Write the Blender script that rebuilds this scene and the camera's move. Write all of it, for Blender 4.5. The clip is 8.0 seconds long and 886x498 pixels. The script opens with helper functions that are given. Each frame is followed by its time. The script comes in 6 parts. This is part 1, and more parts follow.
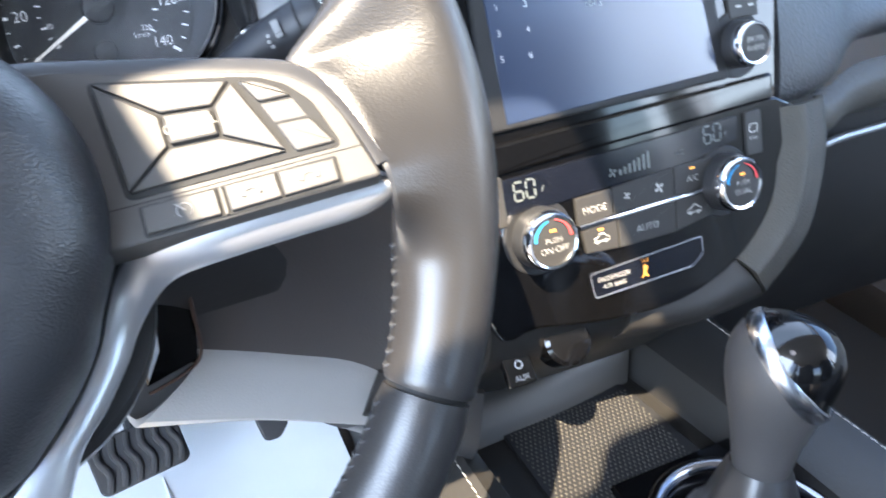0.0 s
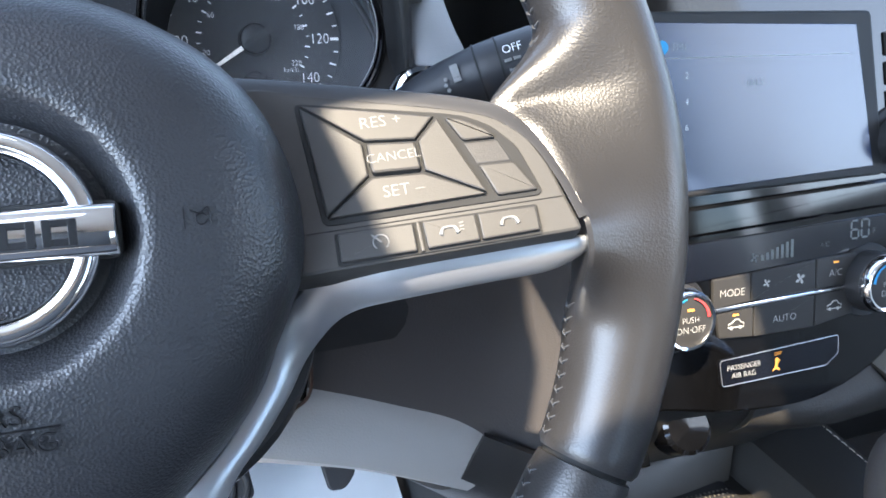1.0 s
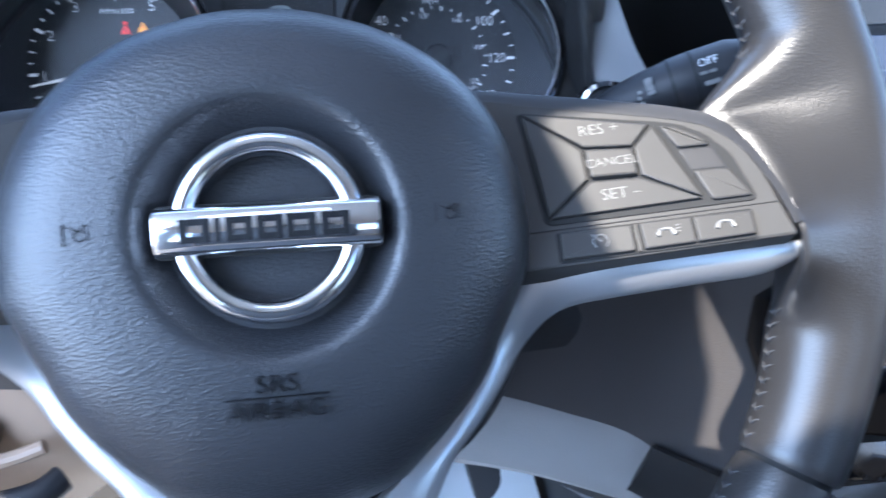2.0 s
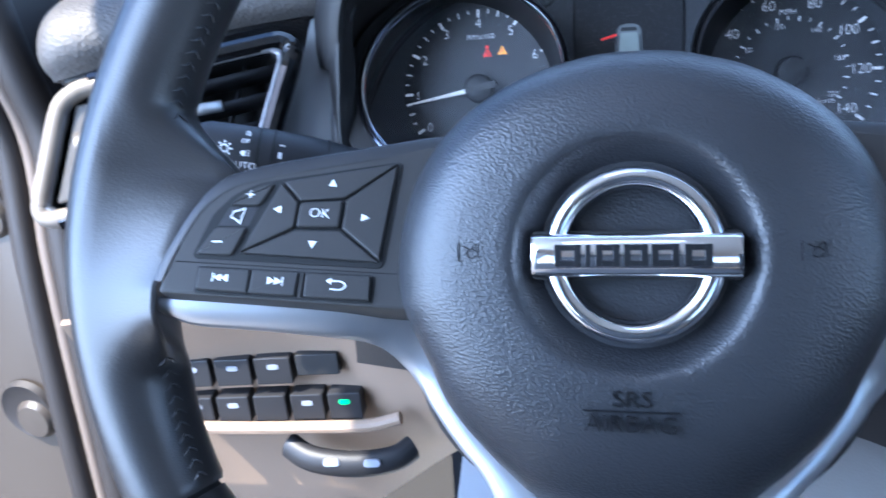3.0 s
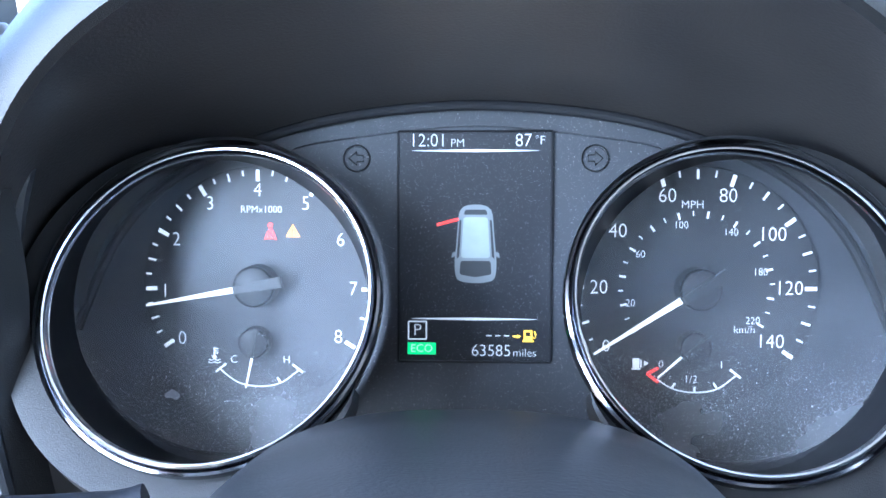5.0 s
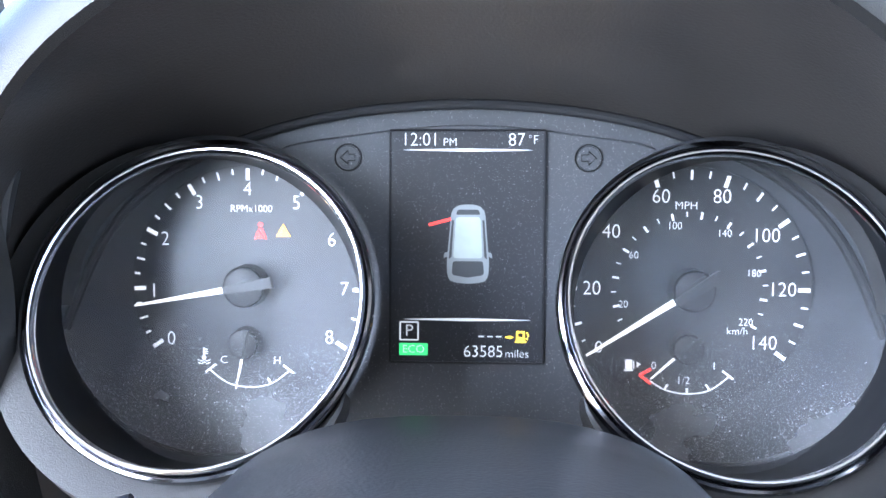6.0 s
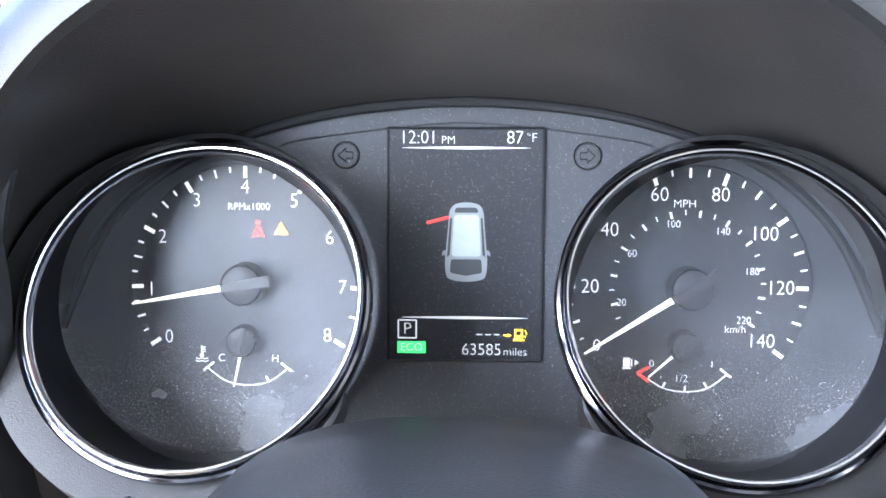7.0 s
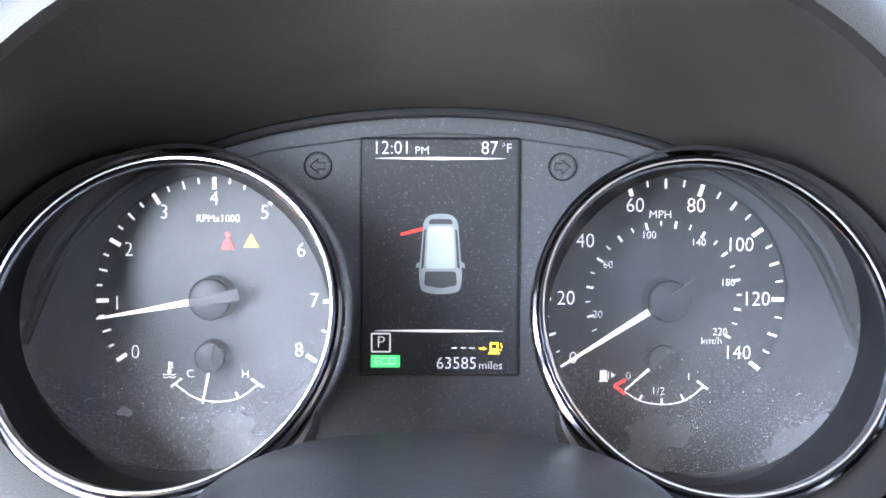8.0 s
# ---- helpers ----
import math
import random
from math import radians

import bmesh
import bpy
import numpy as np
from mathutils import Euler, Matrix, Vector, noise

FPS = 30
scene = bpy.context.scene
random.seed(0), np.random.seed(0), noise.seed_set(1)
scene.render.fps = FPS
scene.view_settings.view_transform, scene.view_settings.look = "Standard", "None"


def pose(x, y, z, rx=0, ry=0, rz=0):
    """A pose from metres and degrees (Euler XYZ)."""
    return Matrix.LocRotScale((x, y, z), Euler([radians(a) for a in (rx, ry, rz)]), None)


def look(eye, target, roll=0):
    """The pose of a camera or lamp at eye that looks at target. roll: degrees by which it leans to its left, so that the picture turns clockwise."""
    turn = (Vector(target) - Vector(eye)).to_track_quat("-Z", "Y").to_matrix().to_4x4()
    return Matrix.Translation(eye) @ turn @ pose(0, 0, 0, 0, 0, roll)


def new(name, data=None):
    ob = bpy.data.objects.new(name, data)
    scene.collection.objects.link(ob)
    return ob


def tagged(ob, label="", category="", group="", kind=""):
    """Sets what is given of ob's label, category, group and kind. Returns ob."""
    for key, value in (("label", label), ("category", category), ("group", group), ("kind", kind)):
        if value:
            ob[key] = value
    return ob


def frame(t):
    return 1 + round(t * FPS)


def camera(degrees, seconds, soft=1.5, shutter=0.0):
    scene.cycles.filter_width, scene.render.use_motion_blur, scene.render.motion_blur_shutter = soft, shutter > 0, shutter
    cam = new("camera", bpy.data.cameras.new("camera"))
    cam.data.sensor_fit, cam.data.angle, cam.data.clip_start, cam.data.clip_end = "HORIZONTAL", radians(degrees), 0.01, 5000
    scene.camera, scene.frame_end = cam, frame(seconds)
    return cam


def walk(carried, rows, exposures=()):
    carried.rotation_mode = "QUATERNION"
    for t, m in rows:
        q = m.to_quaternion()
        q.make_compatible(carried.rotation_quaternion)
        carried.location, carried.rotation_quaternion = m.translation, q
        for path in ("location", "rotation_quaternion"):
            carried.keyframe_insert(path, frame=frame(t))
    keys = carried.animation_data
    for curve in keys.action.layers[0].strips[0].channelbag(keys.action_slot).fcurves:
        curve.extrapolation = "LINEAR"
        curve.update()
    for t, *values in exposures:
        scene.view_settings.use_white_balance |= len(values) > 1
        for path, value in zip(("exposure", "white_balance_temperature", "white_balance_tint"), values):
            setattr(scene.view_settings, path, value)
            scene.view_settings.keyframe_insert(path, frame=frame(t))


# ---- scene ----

# ---------------------------------------------------------------- camera
cam = camera(58.4, 8.0, soft=1.6, shutter=0.35)
# seconds, eye (m), yaw, pitch, roll (degrees)
PATH = [
    (0.0, 0.0738, -0.1948, 0.0842, -25.32, -30.42, 1.26),
    (0.5, 0.0536, -0.1773, 0.0799, -20.80, -27.41, -0.81),
    (1.0, 0.0404, -0.1722, 0.0752, -18.78, -25.83, -2.83),
    (1.2, 0.0371, -0.1705, 0.0742, -18.27, -25.28, -3.31),
    (2.3, 0.0026, -0.1868, 0.0766, -3.53, -24.51, 1.85),
    (2.5, 0.0003, -0.1891, 0.0795, 1.65, -24.54, 3.15),
    (3.0, -0.0021, -0.1951, 0.0898, 11.74, -23.65, 5.64),
    (3.3, 0.0024, -0.1914, 0.0962, 15.35, -22.28, 6.29),
    (3.5, 0.0062, -0.1817, 0.1048, 15.52, -22.08, 5.70),
    (3.7, 0.0052, -0.1610, 0.1124, 14.20, -21.92, 4.51),
    (3.9, 0.0066, -0.1368, 0.1173, 12.46, -21.94, 3.62),
    (4.1, 0.0090, -0.1042, 0.1168, 10.37, -21.72, 2.75),
    (4.5, 0.0050, -0.0524, 0.1128, 5.46, -20.32, 1.23),
    (5.0, 0.0036, -0.0139, 0.1067, 2.83, -19.81, 0.74),
    (6.5, 0.0029, -0.0092, 0.1120, 2.24, -21.10, 0.37),
    (7.0, 0.0028, -0.0082, 0.1126, 2.13, -21.27, 0.31),
    (7.5, 0.0030, -0.0072, 0.1128, 1.92, -21.26, 0.03),
    (8.0, 0.0030, -0.0038, 0.1101, 0.36, -20.27, -0.13),
]
walk(cam, [(t, pose(x, y, z, 90 + p, r, yaw)) for t, x, y, z, yaw, p, r in PATH],
     exposures=[(0.0, 3.6, 5900, 11), (0.5, 3.2, 5850, 11), (1.2, 3.0, 5600, 10), (2.3, 2.8, 4880, 12), (3.5, 2.78, 4880, 12), (4.0, 3.0, 4830, 10),
                (4.5, 3.95, 4700, 8), (5.2, 4.45, 5480, 11), (6.3, 4.62, 6000, 14), (8.0, 4.65, 6450, 15)])

# ---------------------------------------------------------------- light
SUN_DIR = Vector((-0.42, -0.42, 1.0)).normalized()      # towards the sun: high, behind the driver, on the open door side
sky = bpy.data.worlds.new("sky")
scene.world = sky
sky.use_nodes = True
sn = sky.node_tree.nodes
sky_tex = sn.new("ShaderNodeTexSky")
sky_tex.sky_type = "NISHITA"
sky_tex.sun_disc = False
sky_tex.sun_elevation = math.asin(SUN_DIR.z)
sky_tex.sun_rotation = math.atan2(SUN_DIR.x, SUN_DIR.y)
sky.node_tree.links.new(sky_tex.outputs[0], sn["Background"].inputs[0])
sn["Background"].inputs[1].default_value = 0.105
sun_data = bpy.data.lights.new("sun", "SUN")
sun_data.energy, sun_data.angle, sun_data.color = 3.5, radians(0.53), (1.0, 0.80, 0.54)
sun = new("sun", sun_data)
sun.matrix_world = look(SUN_DIR * 5, (0, 0, 0))


def opening_light(name, w, h, energy, color, m):
    """Sky light that comes in through an opening of the body."""
    d = bpy.data.lights.new(name, "AREA")
    d.shape, d.size, d.size_y, d.energy, d.color = "RECTANGLE", w, h, energy, color
    ob = new(name, d)
    ob.matrix_world = m
    return ob


opening_light("door_opening_sky", 0.46, 0.80, 2.15, (0.80, 0.90, 1.0), look((-0.46, -0.28, 0.20), (0.30, -0.10, -0.02)))
opening_light("windscreen_sky", 1.20, 0.70, 0.68, (0.86, 0.93, 1.0), look((0.345, 0.42, 0.34), (0.30, 0.0, -0.15)))
opening_light("passenger_window_sky", 0.40, 1.05, 0.95, (0.90, 0.95, 1.0), look((1.06, -0.58, 0.26), (0.0, -0.30, 0.05)))

# ---------------------------------------------------------------- materials
def material(name, color, rough=0.5, metal=0.0, vary=0.12, vary_scale=18.0, grain=0.0, grain_scale=900.0,
             grain_kind="noise", emit=0.0, rough_vary=0.08, coat=0.0, spec=0.5, fine_dust=0.0):
    m = bpy.data.materials.new(name)
    m.use_nodes = True
    nt = m.node_tree
    b = nt.nodes["Principled BSDF"]
    b.inputs["Roughness"].default_value = rough
    b.inputs["Metallic"].default_value = metal
    b.inputs["Coat Weight"].default_value = coat
    b.inputs["Coat Roughness"].default_value = 0.04
    b.inputs["Specular IOR Level"].default_value = spec
    co = nt.nodes.new("ShaderNodeTexCoord")
    big = nt.nodes.new("ShaderNodeTexNoise")
    big.inputs["Scale"].default_value, big.inputs["Detail"].default_value = vary_scale, 5
    nt.links.new(co.outputs["Object"], big.inputs["Vector"])
    ramp = nt.nodes.new("ShaderNodeMix")
    ramp.data_type = "RGBA"
    ramp.inputs["A"].default_value = (*[c * (1 - vary) for c in color], 1)
    ramp.inputs["B"].default_value = (*[min(1, c * (1 + vary)) for c in color], 1)
    nt.links.new(big.outputs["Fac"], ramp.inputs["Factor"])
    last = ramp.outputs["Result"]
    if fine_dust:
        dust = nt.nodes.new("ShaderNodeTexNoise")
        dust.inputs["Scale"].default_value, dust.inputs["Detail"].default_value = 1900, 3
        nt.links.new(co.outputs["Object"], dust.inputs["Vector"])
        step = nt.nodes.new("ShaderNodeMapRange")
        step.inputs["From Min"].default_value, step.inputs["From Max"].default_value = 0.64, 0.72
        step.inputs["To Max"].default_value = fine_dust
        nt.links.new(dust.outputs["Fac"], step.inputs["Value"])
        mx = nt.nodes.new("ShaderNodeMix")
        mx.data_type = "RGBA"
        mx.inputs["B"].default_value = (0.5, 0.5, 0.52, 1)
        nt.links.new(step.outputs["Result"], mx.inputs["Factor"])
        nt.links.new(last, mx.inputs["A"])
        last = mx.outputs["Result"]
    nt.links.new(last, b.inputs["Base Color"])
    if rough_vary:
        rr = nt.nodes.new("ShaderNodeMapRange")
        rr.inputs["To Min"].default_value, rr.inputs["To Max"].default_value = max(0.02, rough - rough_vary), min(1, rough + rough_vary)
        nt.links.new(big.outputs["Fac"], rr.inputs["Value"])
        nt.links.new(rr.outputs["Result"], b.inputs["Roughness"])
    if grain:
        if grain_kind == "leather":
            tex = nt.nodes.new("ShaderNodeTexVoronoi")
            tex.feature = "F1"
            tex.inputs["Scale"].default_value = grain_scale
            warp = nt.nodes.new("ShaderNodeTexNoise")
            warp.inputs["Scale"].default_value = grain_scale * 0.8
            nt.links.new(co.outputs["Object"], warp.inputs["Vector"])
            add = nt.nodes.new("ShaderNodeVectorMath")
            add.operation = "MULTIPLY_ADD"
            add.inputs[1].default_value = (0.45 / grain_scale,) * 3
            nt.links.new(warp.outputs["Color"], add.inputs[0])
            nt.links.new(co.outputs["Object"], add.inputs[2])
            nt.links.new(add.outputs[0], tex.inputs["Vector"])
            high = tex.outputs["Distance"]
        else:
            tex = nt.nodes.new("ShaderNodeTexNoise")
            tex.inputs["Scale"].default_value, tex.inputs["Detail"].default_value = grain_scale, 3
            nt.links.new(co.outputs["Object"], tex.inputs["Vector"])
            high = tex.outputs["Fac"]
        bump = nt.nodes.new("ShaderNodeBump")
        bump.inputs["Strength"].default_value, bump.inputs["Distance"].default_value = grain, 0.0006
        nt.links.new(high, bump.inputs["Height"])
        nt.links.new(bump.outputs["Normal"], b.inputs["Normal"])
    if emit:
        b.inputs["Emission Color"].default_value = (*color, 1)
        b.inputs["Emission Strength"].default_value = emit
    return m


def glass(name, tint=(1, 1, 1), rough=0.02, ior=1.35, dust=0.0, foot_haze=None):
    m = bpy.data.materials.new(name)
    m.use_nodes = True
    nt = m.node_tree
    nt.nodes.remove(nt.nodes["Principled BSDF"])
    tr, gl, mix, fr = (nt.nodes.new(k) for k in ("ShaderNodeBsdfTransparent", "ShaderNodeBsdfGlossy", "ShaderNodeMixShader", "ShaderNodeFresnel"))
    tr.inputs[0].default_value = (*tint, 1)
    gl.inputs["Roughness"].default_value = rough
    fr.inputs[0].default_value = ior
    nt.links.new(fr.outputs[0], mix.inputs[0])
    nt.links.new(tr.outputs[0], mix.inputs[1])
    nt.links.new(gl.outputs[0], mix.inputs[2])
    last = mix.outputs[0]
    if dust:        # a thin film of dust with brighter specks
        co, film, speck = nt.nodes.new("ShaderNodeTexCoord"), nt.nodes.new("ShaderNodeTexNoise"), nt.nodes.new("ShaderNodeTexNoise")
        film.inputs["Scale"].default_value, film.inputs["Detail"].default_value = 30, 3
        speck.inputs["Scale"].default_value, speck.inputs["Detail"].default_value = 2500, 2
        for k in (film, speck):
            nt.links.new(co.outputs["Object"], k.inputs["Vector"])
        a, b, add = nt.nodes.new("ShaderNodeMapRange"), nt.nodes.new("ShaderNodeMapRange"), nt.nodes.new("ShaderNodeMath")
        a.inputs["From Min"].default_value, a.inputs["From Max"].default_value = 0.3, 0.7
        a.inputs["To Min"].default_value, a.inputs["To Max"].default_value = dust * 0.6, dust * 1.4
        b.inputs["From Min"].default_value, b.inputs["From Max"].default_value, b.inputs["To Max"].default_value = 0.64, 0.76, 0.38
        nt.links.new(film.outputs["Fac"], a.inputs["Value"])
        nt.links.new(speck.outputs["Fac"], b.inputs["Value"])
        nt.links.new(a.outputs["Result"], add.inputs[0])
        nt.links.new(b.outputs["Result"], add.inputs[1])
        dif, mix2 = nt.nodes.new("ShaderNodeBsdfDiffuse"), nt.nodes.new("ShaderNodeMixShader")
        dif.inputs[0].default_value = (0.70, 0.72, 0.76, 1)
        if foot_haze:      # film drawn denser towards the foot: brighter sky-lit haze painted into the dust
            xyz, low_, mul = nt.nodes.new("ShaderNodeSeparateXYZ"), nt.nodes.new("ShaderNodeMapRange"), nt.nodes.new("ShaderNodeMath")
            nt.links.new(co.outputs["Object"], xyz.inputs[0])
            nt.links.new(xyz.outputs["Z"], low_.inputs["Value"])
            low_.inputs["From Min"].default_value, low_.inputs["From Max"].default_value = foot_haze[0], foot_haze[1]
            low_.inputs["To Min"].default_value, low_.inputs["To Max"].default_value = foot_haze[2], 0.55
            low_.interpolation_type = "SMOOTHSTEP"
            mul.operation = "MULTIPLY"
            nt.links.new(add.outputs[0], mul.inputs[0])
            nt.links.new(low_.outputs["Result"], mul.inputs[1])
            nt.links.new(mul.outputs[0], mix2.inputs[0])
        else:
            nt.links.new(add.outputs[0], mix2.inputs[0])
        nt.links.new(last, mix2.inputs[1])
        nt.links.new(dif.outputs[0], mix2.inputs[2])
        last = mix2.outputs[0]
    nt.links.new(last, nt.nodes["Material Output"].inputs[0])
    return m


LEATHER = material("rim_leather", (0.020, 0.019, 0.019), 0.34, spec=0.5, grain=0.12, grain_scale=1300, grain_kind="leather", vary=0.25)
COVER = material("airbag_vinyl", (0.020, 0.021, 0.024), 0.36, grain=0.30, grain_scale=1250, grain_kind="leather", vary=0.2)
SOFT = material("soft_dash_vinyl", (0.030, 0.030, 0.032), 0.42, grain=0.6, grain_scale=480, grain_kind="leather")
PADTOP = material("dash_top_vinyl", (0.058, 0.053, 0.049), 0.55, grain=0.7, grain_scale=450, grain_kind="leather", vary=0.15)
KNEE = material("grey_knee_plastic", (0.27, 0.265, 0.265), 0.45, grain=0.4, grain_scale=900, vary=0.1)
# the grey knee plastic again, with the upper panel's shade put into its colour
KNEESHADED = material("shaded_knee_plastic", (0.052, 0.048, 0.048), 0.45, grain=0.4, grain_scale=900, vary=0.1)
VENTGREY = material("vent_grey_plastic", (0.070, 0.062, 0.055), 0.45, grain=0.08, grain_scale=1500, vary=0.06)
FRAMEGREY = material("dull_silver", (0.15, 0.152, 0.16), 0.38, metal=0.6, vary=0.06)
# outer end of the silver frame, warm sunlight put into its tan colour
VENTFRAME = material("sunlit_vent_silver", (0.16, 0.135, 0.108), 0.45, metal=0.1, vary=0.08)
TRAYGREY = material("tray_plastic", (0.015, 0.014, 0.0128), 0.42, grain=0.4, grain_scale=900, vary=0.15)
BOLSTER = material("bolster_vinyl", (0.050, 0.046, 0.038), 0.5, grain=0.55, grain_scale=800, grain_kind="leather", vary=0.2)
HARD = material("grained_black_plastic", (0.021, 0.021, 0.022), 0.4, grain=0.3, grain_scale=900, vary=0.2)
SMOOTH = material("smooth_black_plastic", (0.014, 0.014, 0.016), 0.5, grain=0.1, grain_scale=1600, vary=0.1, spec=0.4)
BUTTON = material("switch_plastic", (0.029, 0.0275, 0.026), 0.5, grain=0.08, grain_scale=2000, vary=0.1, spec=0.34)
PANEL = material("switch_panel_plastic", (0.033, 0.0315, 0.030), 0.5, grain=0.08, grain_scale=2000, spec=0.34)
ARM = material("satin_spoke_plastic", (0.026, 0.026, 0.028), 0.36, grain=0.05, grain_scale=2000, vary=0.1)
GLOSS = material("piano_black", (0.0022, 0.0022, 0.0025), 0.07, rough_vary=0.03, vary=0.1, spec=0.5, fine_dust=0.05)
BLACK = material("matt_black", (0.010, 0.010, 0.011), 0.6)
LIP = material("grained_black_lip", (0.016, 0.0155, 0.0155), 0.48, grain=0.25, grain_scale=2200, spec=0.35)
LINER = material("hood_liner", (0.030, 0.027, 0.026), 0.38, grain=0.2, grain_scale=900, vary=0.3, vary_scale=22, rough_vary=0.14)
WELL = material("well_black", (0.004, 0.004, 0.005), 0.4, spec=0.15)
GAP = material("joint_black", (0.004, 0.004, 0.004), 0.8)
SATIN = material("satin_silver", (0.50, 0.51, 0.53), 0.31, metal=0.85, grain=0.05, grain_scale=2500, vary=0.06)
GREYTRIM = material("satin_grey_trim", (0.19, 0.195, 0.205), 0.42, metal=0.2, grain=0.25, grain_scale=1500)
CHROME = material("chrome", (0.82, 0.82, 0.84), 0.07, metal=1.0, rough_vary=0.03, vary=0.04)
BEZEL = material("bezel_chrome", (0.55, 0.56, 0.59), 0.13, metal=1.0, rough_vary=0.04, vary=0.05)
DARKCHROME = material("dark_chrome", (0.22, 0.22, 0.24), 0.12, metal=1.0)
DIAL = material("dial_face", (0.030, 0.031, 0.035), 0.45, grain=0.1, grain_scale=1500, vary=0.15)
DIALRIM = material("dial_outer_face", (0.050, 0.052, 0.058), 0.40, grain=0.1, grain_scale=1500, vary=0.2)
MASK = material("cluster_mask_plastic", (0.056, 0.058, 0.064), 0.42, grain=0.15, grain_scale=1800, fine_dust=0.6)
WHITE = material("white_print", (0.78, 0.79, 0.80), 0.5, vary=0.03)
PRINT = material("backlit_print", (0.80, 0.81, 0.82), 0.5, vary=0.03, emit=0.05)
ROOFPIC = material("lcd_roof_grey", (0.38, 0.44, 0.42), 0.5, vary=0.2, vary_scale=120, emit=0.03)
NEEDLE = material("needle_white", (0.85, 0.85, 0.82), 0.4, vary=0.02, emit=0.07)
NEEDLEHUB = material("needle_hub_black", (0.004, 0.004, 0.005), 0.6, spec=0.15)
HUBTOP = material("needle_hub_grey", (0.014, 0.0145, 0.016), 0.48, vary=0.1)
NEEDLETAIL = material("needle_tail_grey", (0.024, 0.024, 0.026), 0.45)
LCD = material("lcd_black", (0.030, 0.031, 0.035), 0.34, vary=0.1, fine_dust=0.5)
LCDARK = material("climate_lcd", (0.004, 0.005, 0.009), 0.14, vary=0.1, fine_dust=0.08)
LABEL = material("key_label_print", (0.42, 0.41, 0.385), 0.5, vary=0.04)
# white print dimmed: glare on right keys, shade on wiper stalk put into colour
DIMPRINT = material("dimmed_white_print", (0.13, 0.127, 0.122), 0.5, vary=0.05)
LIT = material("lcd_white", (0.60, 0.64, 0.66), 0.5, vary=0.02, emit=0.045)
LITDIM = material("lcd_grey", (0.24, 0.27, 0.28), 0.5, vary=0.2, vary_scale=120, emit=0.022)
LITDARK = material("lcd_dark_grey", (0.05, 0.055, 0.06), 0.5, emit=0.02)
GREEN = material("lcd_green", (0.05, 0.55, 0.16), 0.5, vary=0.03, emit=0.07)
YELLOW = material("lamp_amber", (0.95, 0.60, 0.05), 0.5, vary=0.03, emit=0.10)
ORANGE = material("lamp_orange", (0.95, 0.38, 0.05), 0.5, vary=0.03, emit=0.12)
RED = material("lamp_red", (0.85, 0.05, 0.04), 0.5, vary=0.03, emit=0.10)
BLUE = material("print_blue", (0.03, 0.30, 0.60), 0.5, vary=0.03)
REDPRINT = material("print_red", (0.60, 0.05, 0.05), 0.5, vary=0.03)
RAISED = material("dark_marks_and_relief_shade", (0.004, 0.004, 0.005), 0.45, spec=0.3)
THREAD = material("dark_thread", (0.028, 0.029, 0.032), 0.6, vary=0.2, vary_scale=300)
GREYTHREAD = material("light_thread", (0.40, 0.38, 0.34), 0.7, vary=0.2, vary_scale=300)
RUBBER = material("pedal_rubber", (0.030, 0.030, 0.032), 0.7, grain=0.3, grain_scale=700)
CARPET = material("grey_carpet", (0.026, 0.025, 0.024), 0.95, grain=1.0, grain_scale=900)
PAPER = material("white_paper", (0.74, 0.74, 0.72), 0.6, grain=0.15, grain_scale=60, vary=0.06)
BODY = material("beige_body_paint", (0.052, 0.042, 0.033), 0.38, vary=0.08, coat=0.2)
SEAL = material("weatherstrip_rubber", (0.020, 0.016, 0.014), 0.6, grain=0.2, grain_scale=500)
LINING = material("roof_lining", (0.42, 0.41, 0.39), 0.9, grain=0.5, grain_scale=900)
SEATCLOTH = material("seat_cloth", (0.05, 0.05, 0.052), 0.85, grain=0.6, grain_scale=900)
LENS = glass("clear_lens", (0.97, 0.97, 0.97), 0.20, 1.25, dust=0.11, foot_haze=(-0.085, -0.005, 2.7))
PANE = glass("window_glass", (0.86, 0.90, 0.88), 0.01, 1.45)


# ---------------------------------------------------------------- mesh tools
def link(name, bm, mat, parent=None, label="", smooth=True):
    bmesh.ops.remove_doubles(bm, verts=bm.verts, dist=1e-6)
    bmesh.ops.recalc_face_normals(bm, faces=bm.faces)
    me = bpy.data.meshes.new(name)
    if smooth:
        lay = bm.faces.layers.int.get("flat")
        for f in bm.faces:
            f.smooth = not (lay and f[lay])
        for e in bm.edges:
            if len(e.link_faces) == 2 and e.calc_face_angle(0) > 0.6:
                e.smooth = False
    bm.to_mesh(me)
    bm.free()
    me.materials.append(mat)
    ob = new(name, me)
    if parent is not None:
        ob.parent = parent
        ob.matrix_parent_inverse = Matrix.Translation(parent.matrix_basis.translation + (parent.parent.matrix_basis.translation if parent.parent and parent.type == "EMPTY" else Vector())).inverted() if parent.type == "EMPTY" else Matrix.Identity(4)
    if label:
        ob["label"] = label
    return ob


def facing(ob, way):
    """Turns the faces of a thin sheet so that they look along way."""
    if sum((p.normal.dot(Vector(way)) for p in ob.data.polygons)) < 0:
        ob.data.flip_normals()
    return ob


def part(name, bm, mat, parent, label=""):
    return link(name, bm, mat, parent, label)


def thing(name, at, label, category, group="", kind=""):
    ob = new(name)
    ob.location = at
    ob.empty_display_size = 0.02
    return tagged(ob, label, category, group, kind)


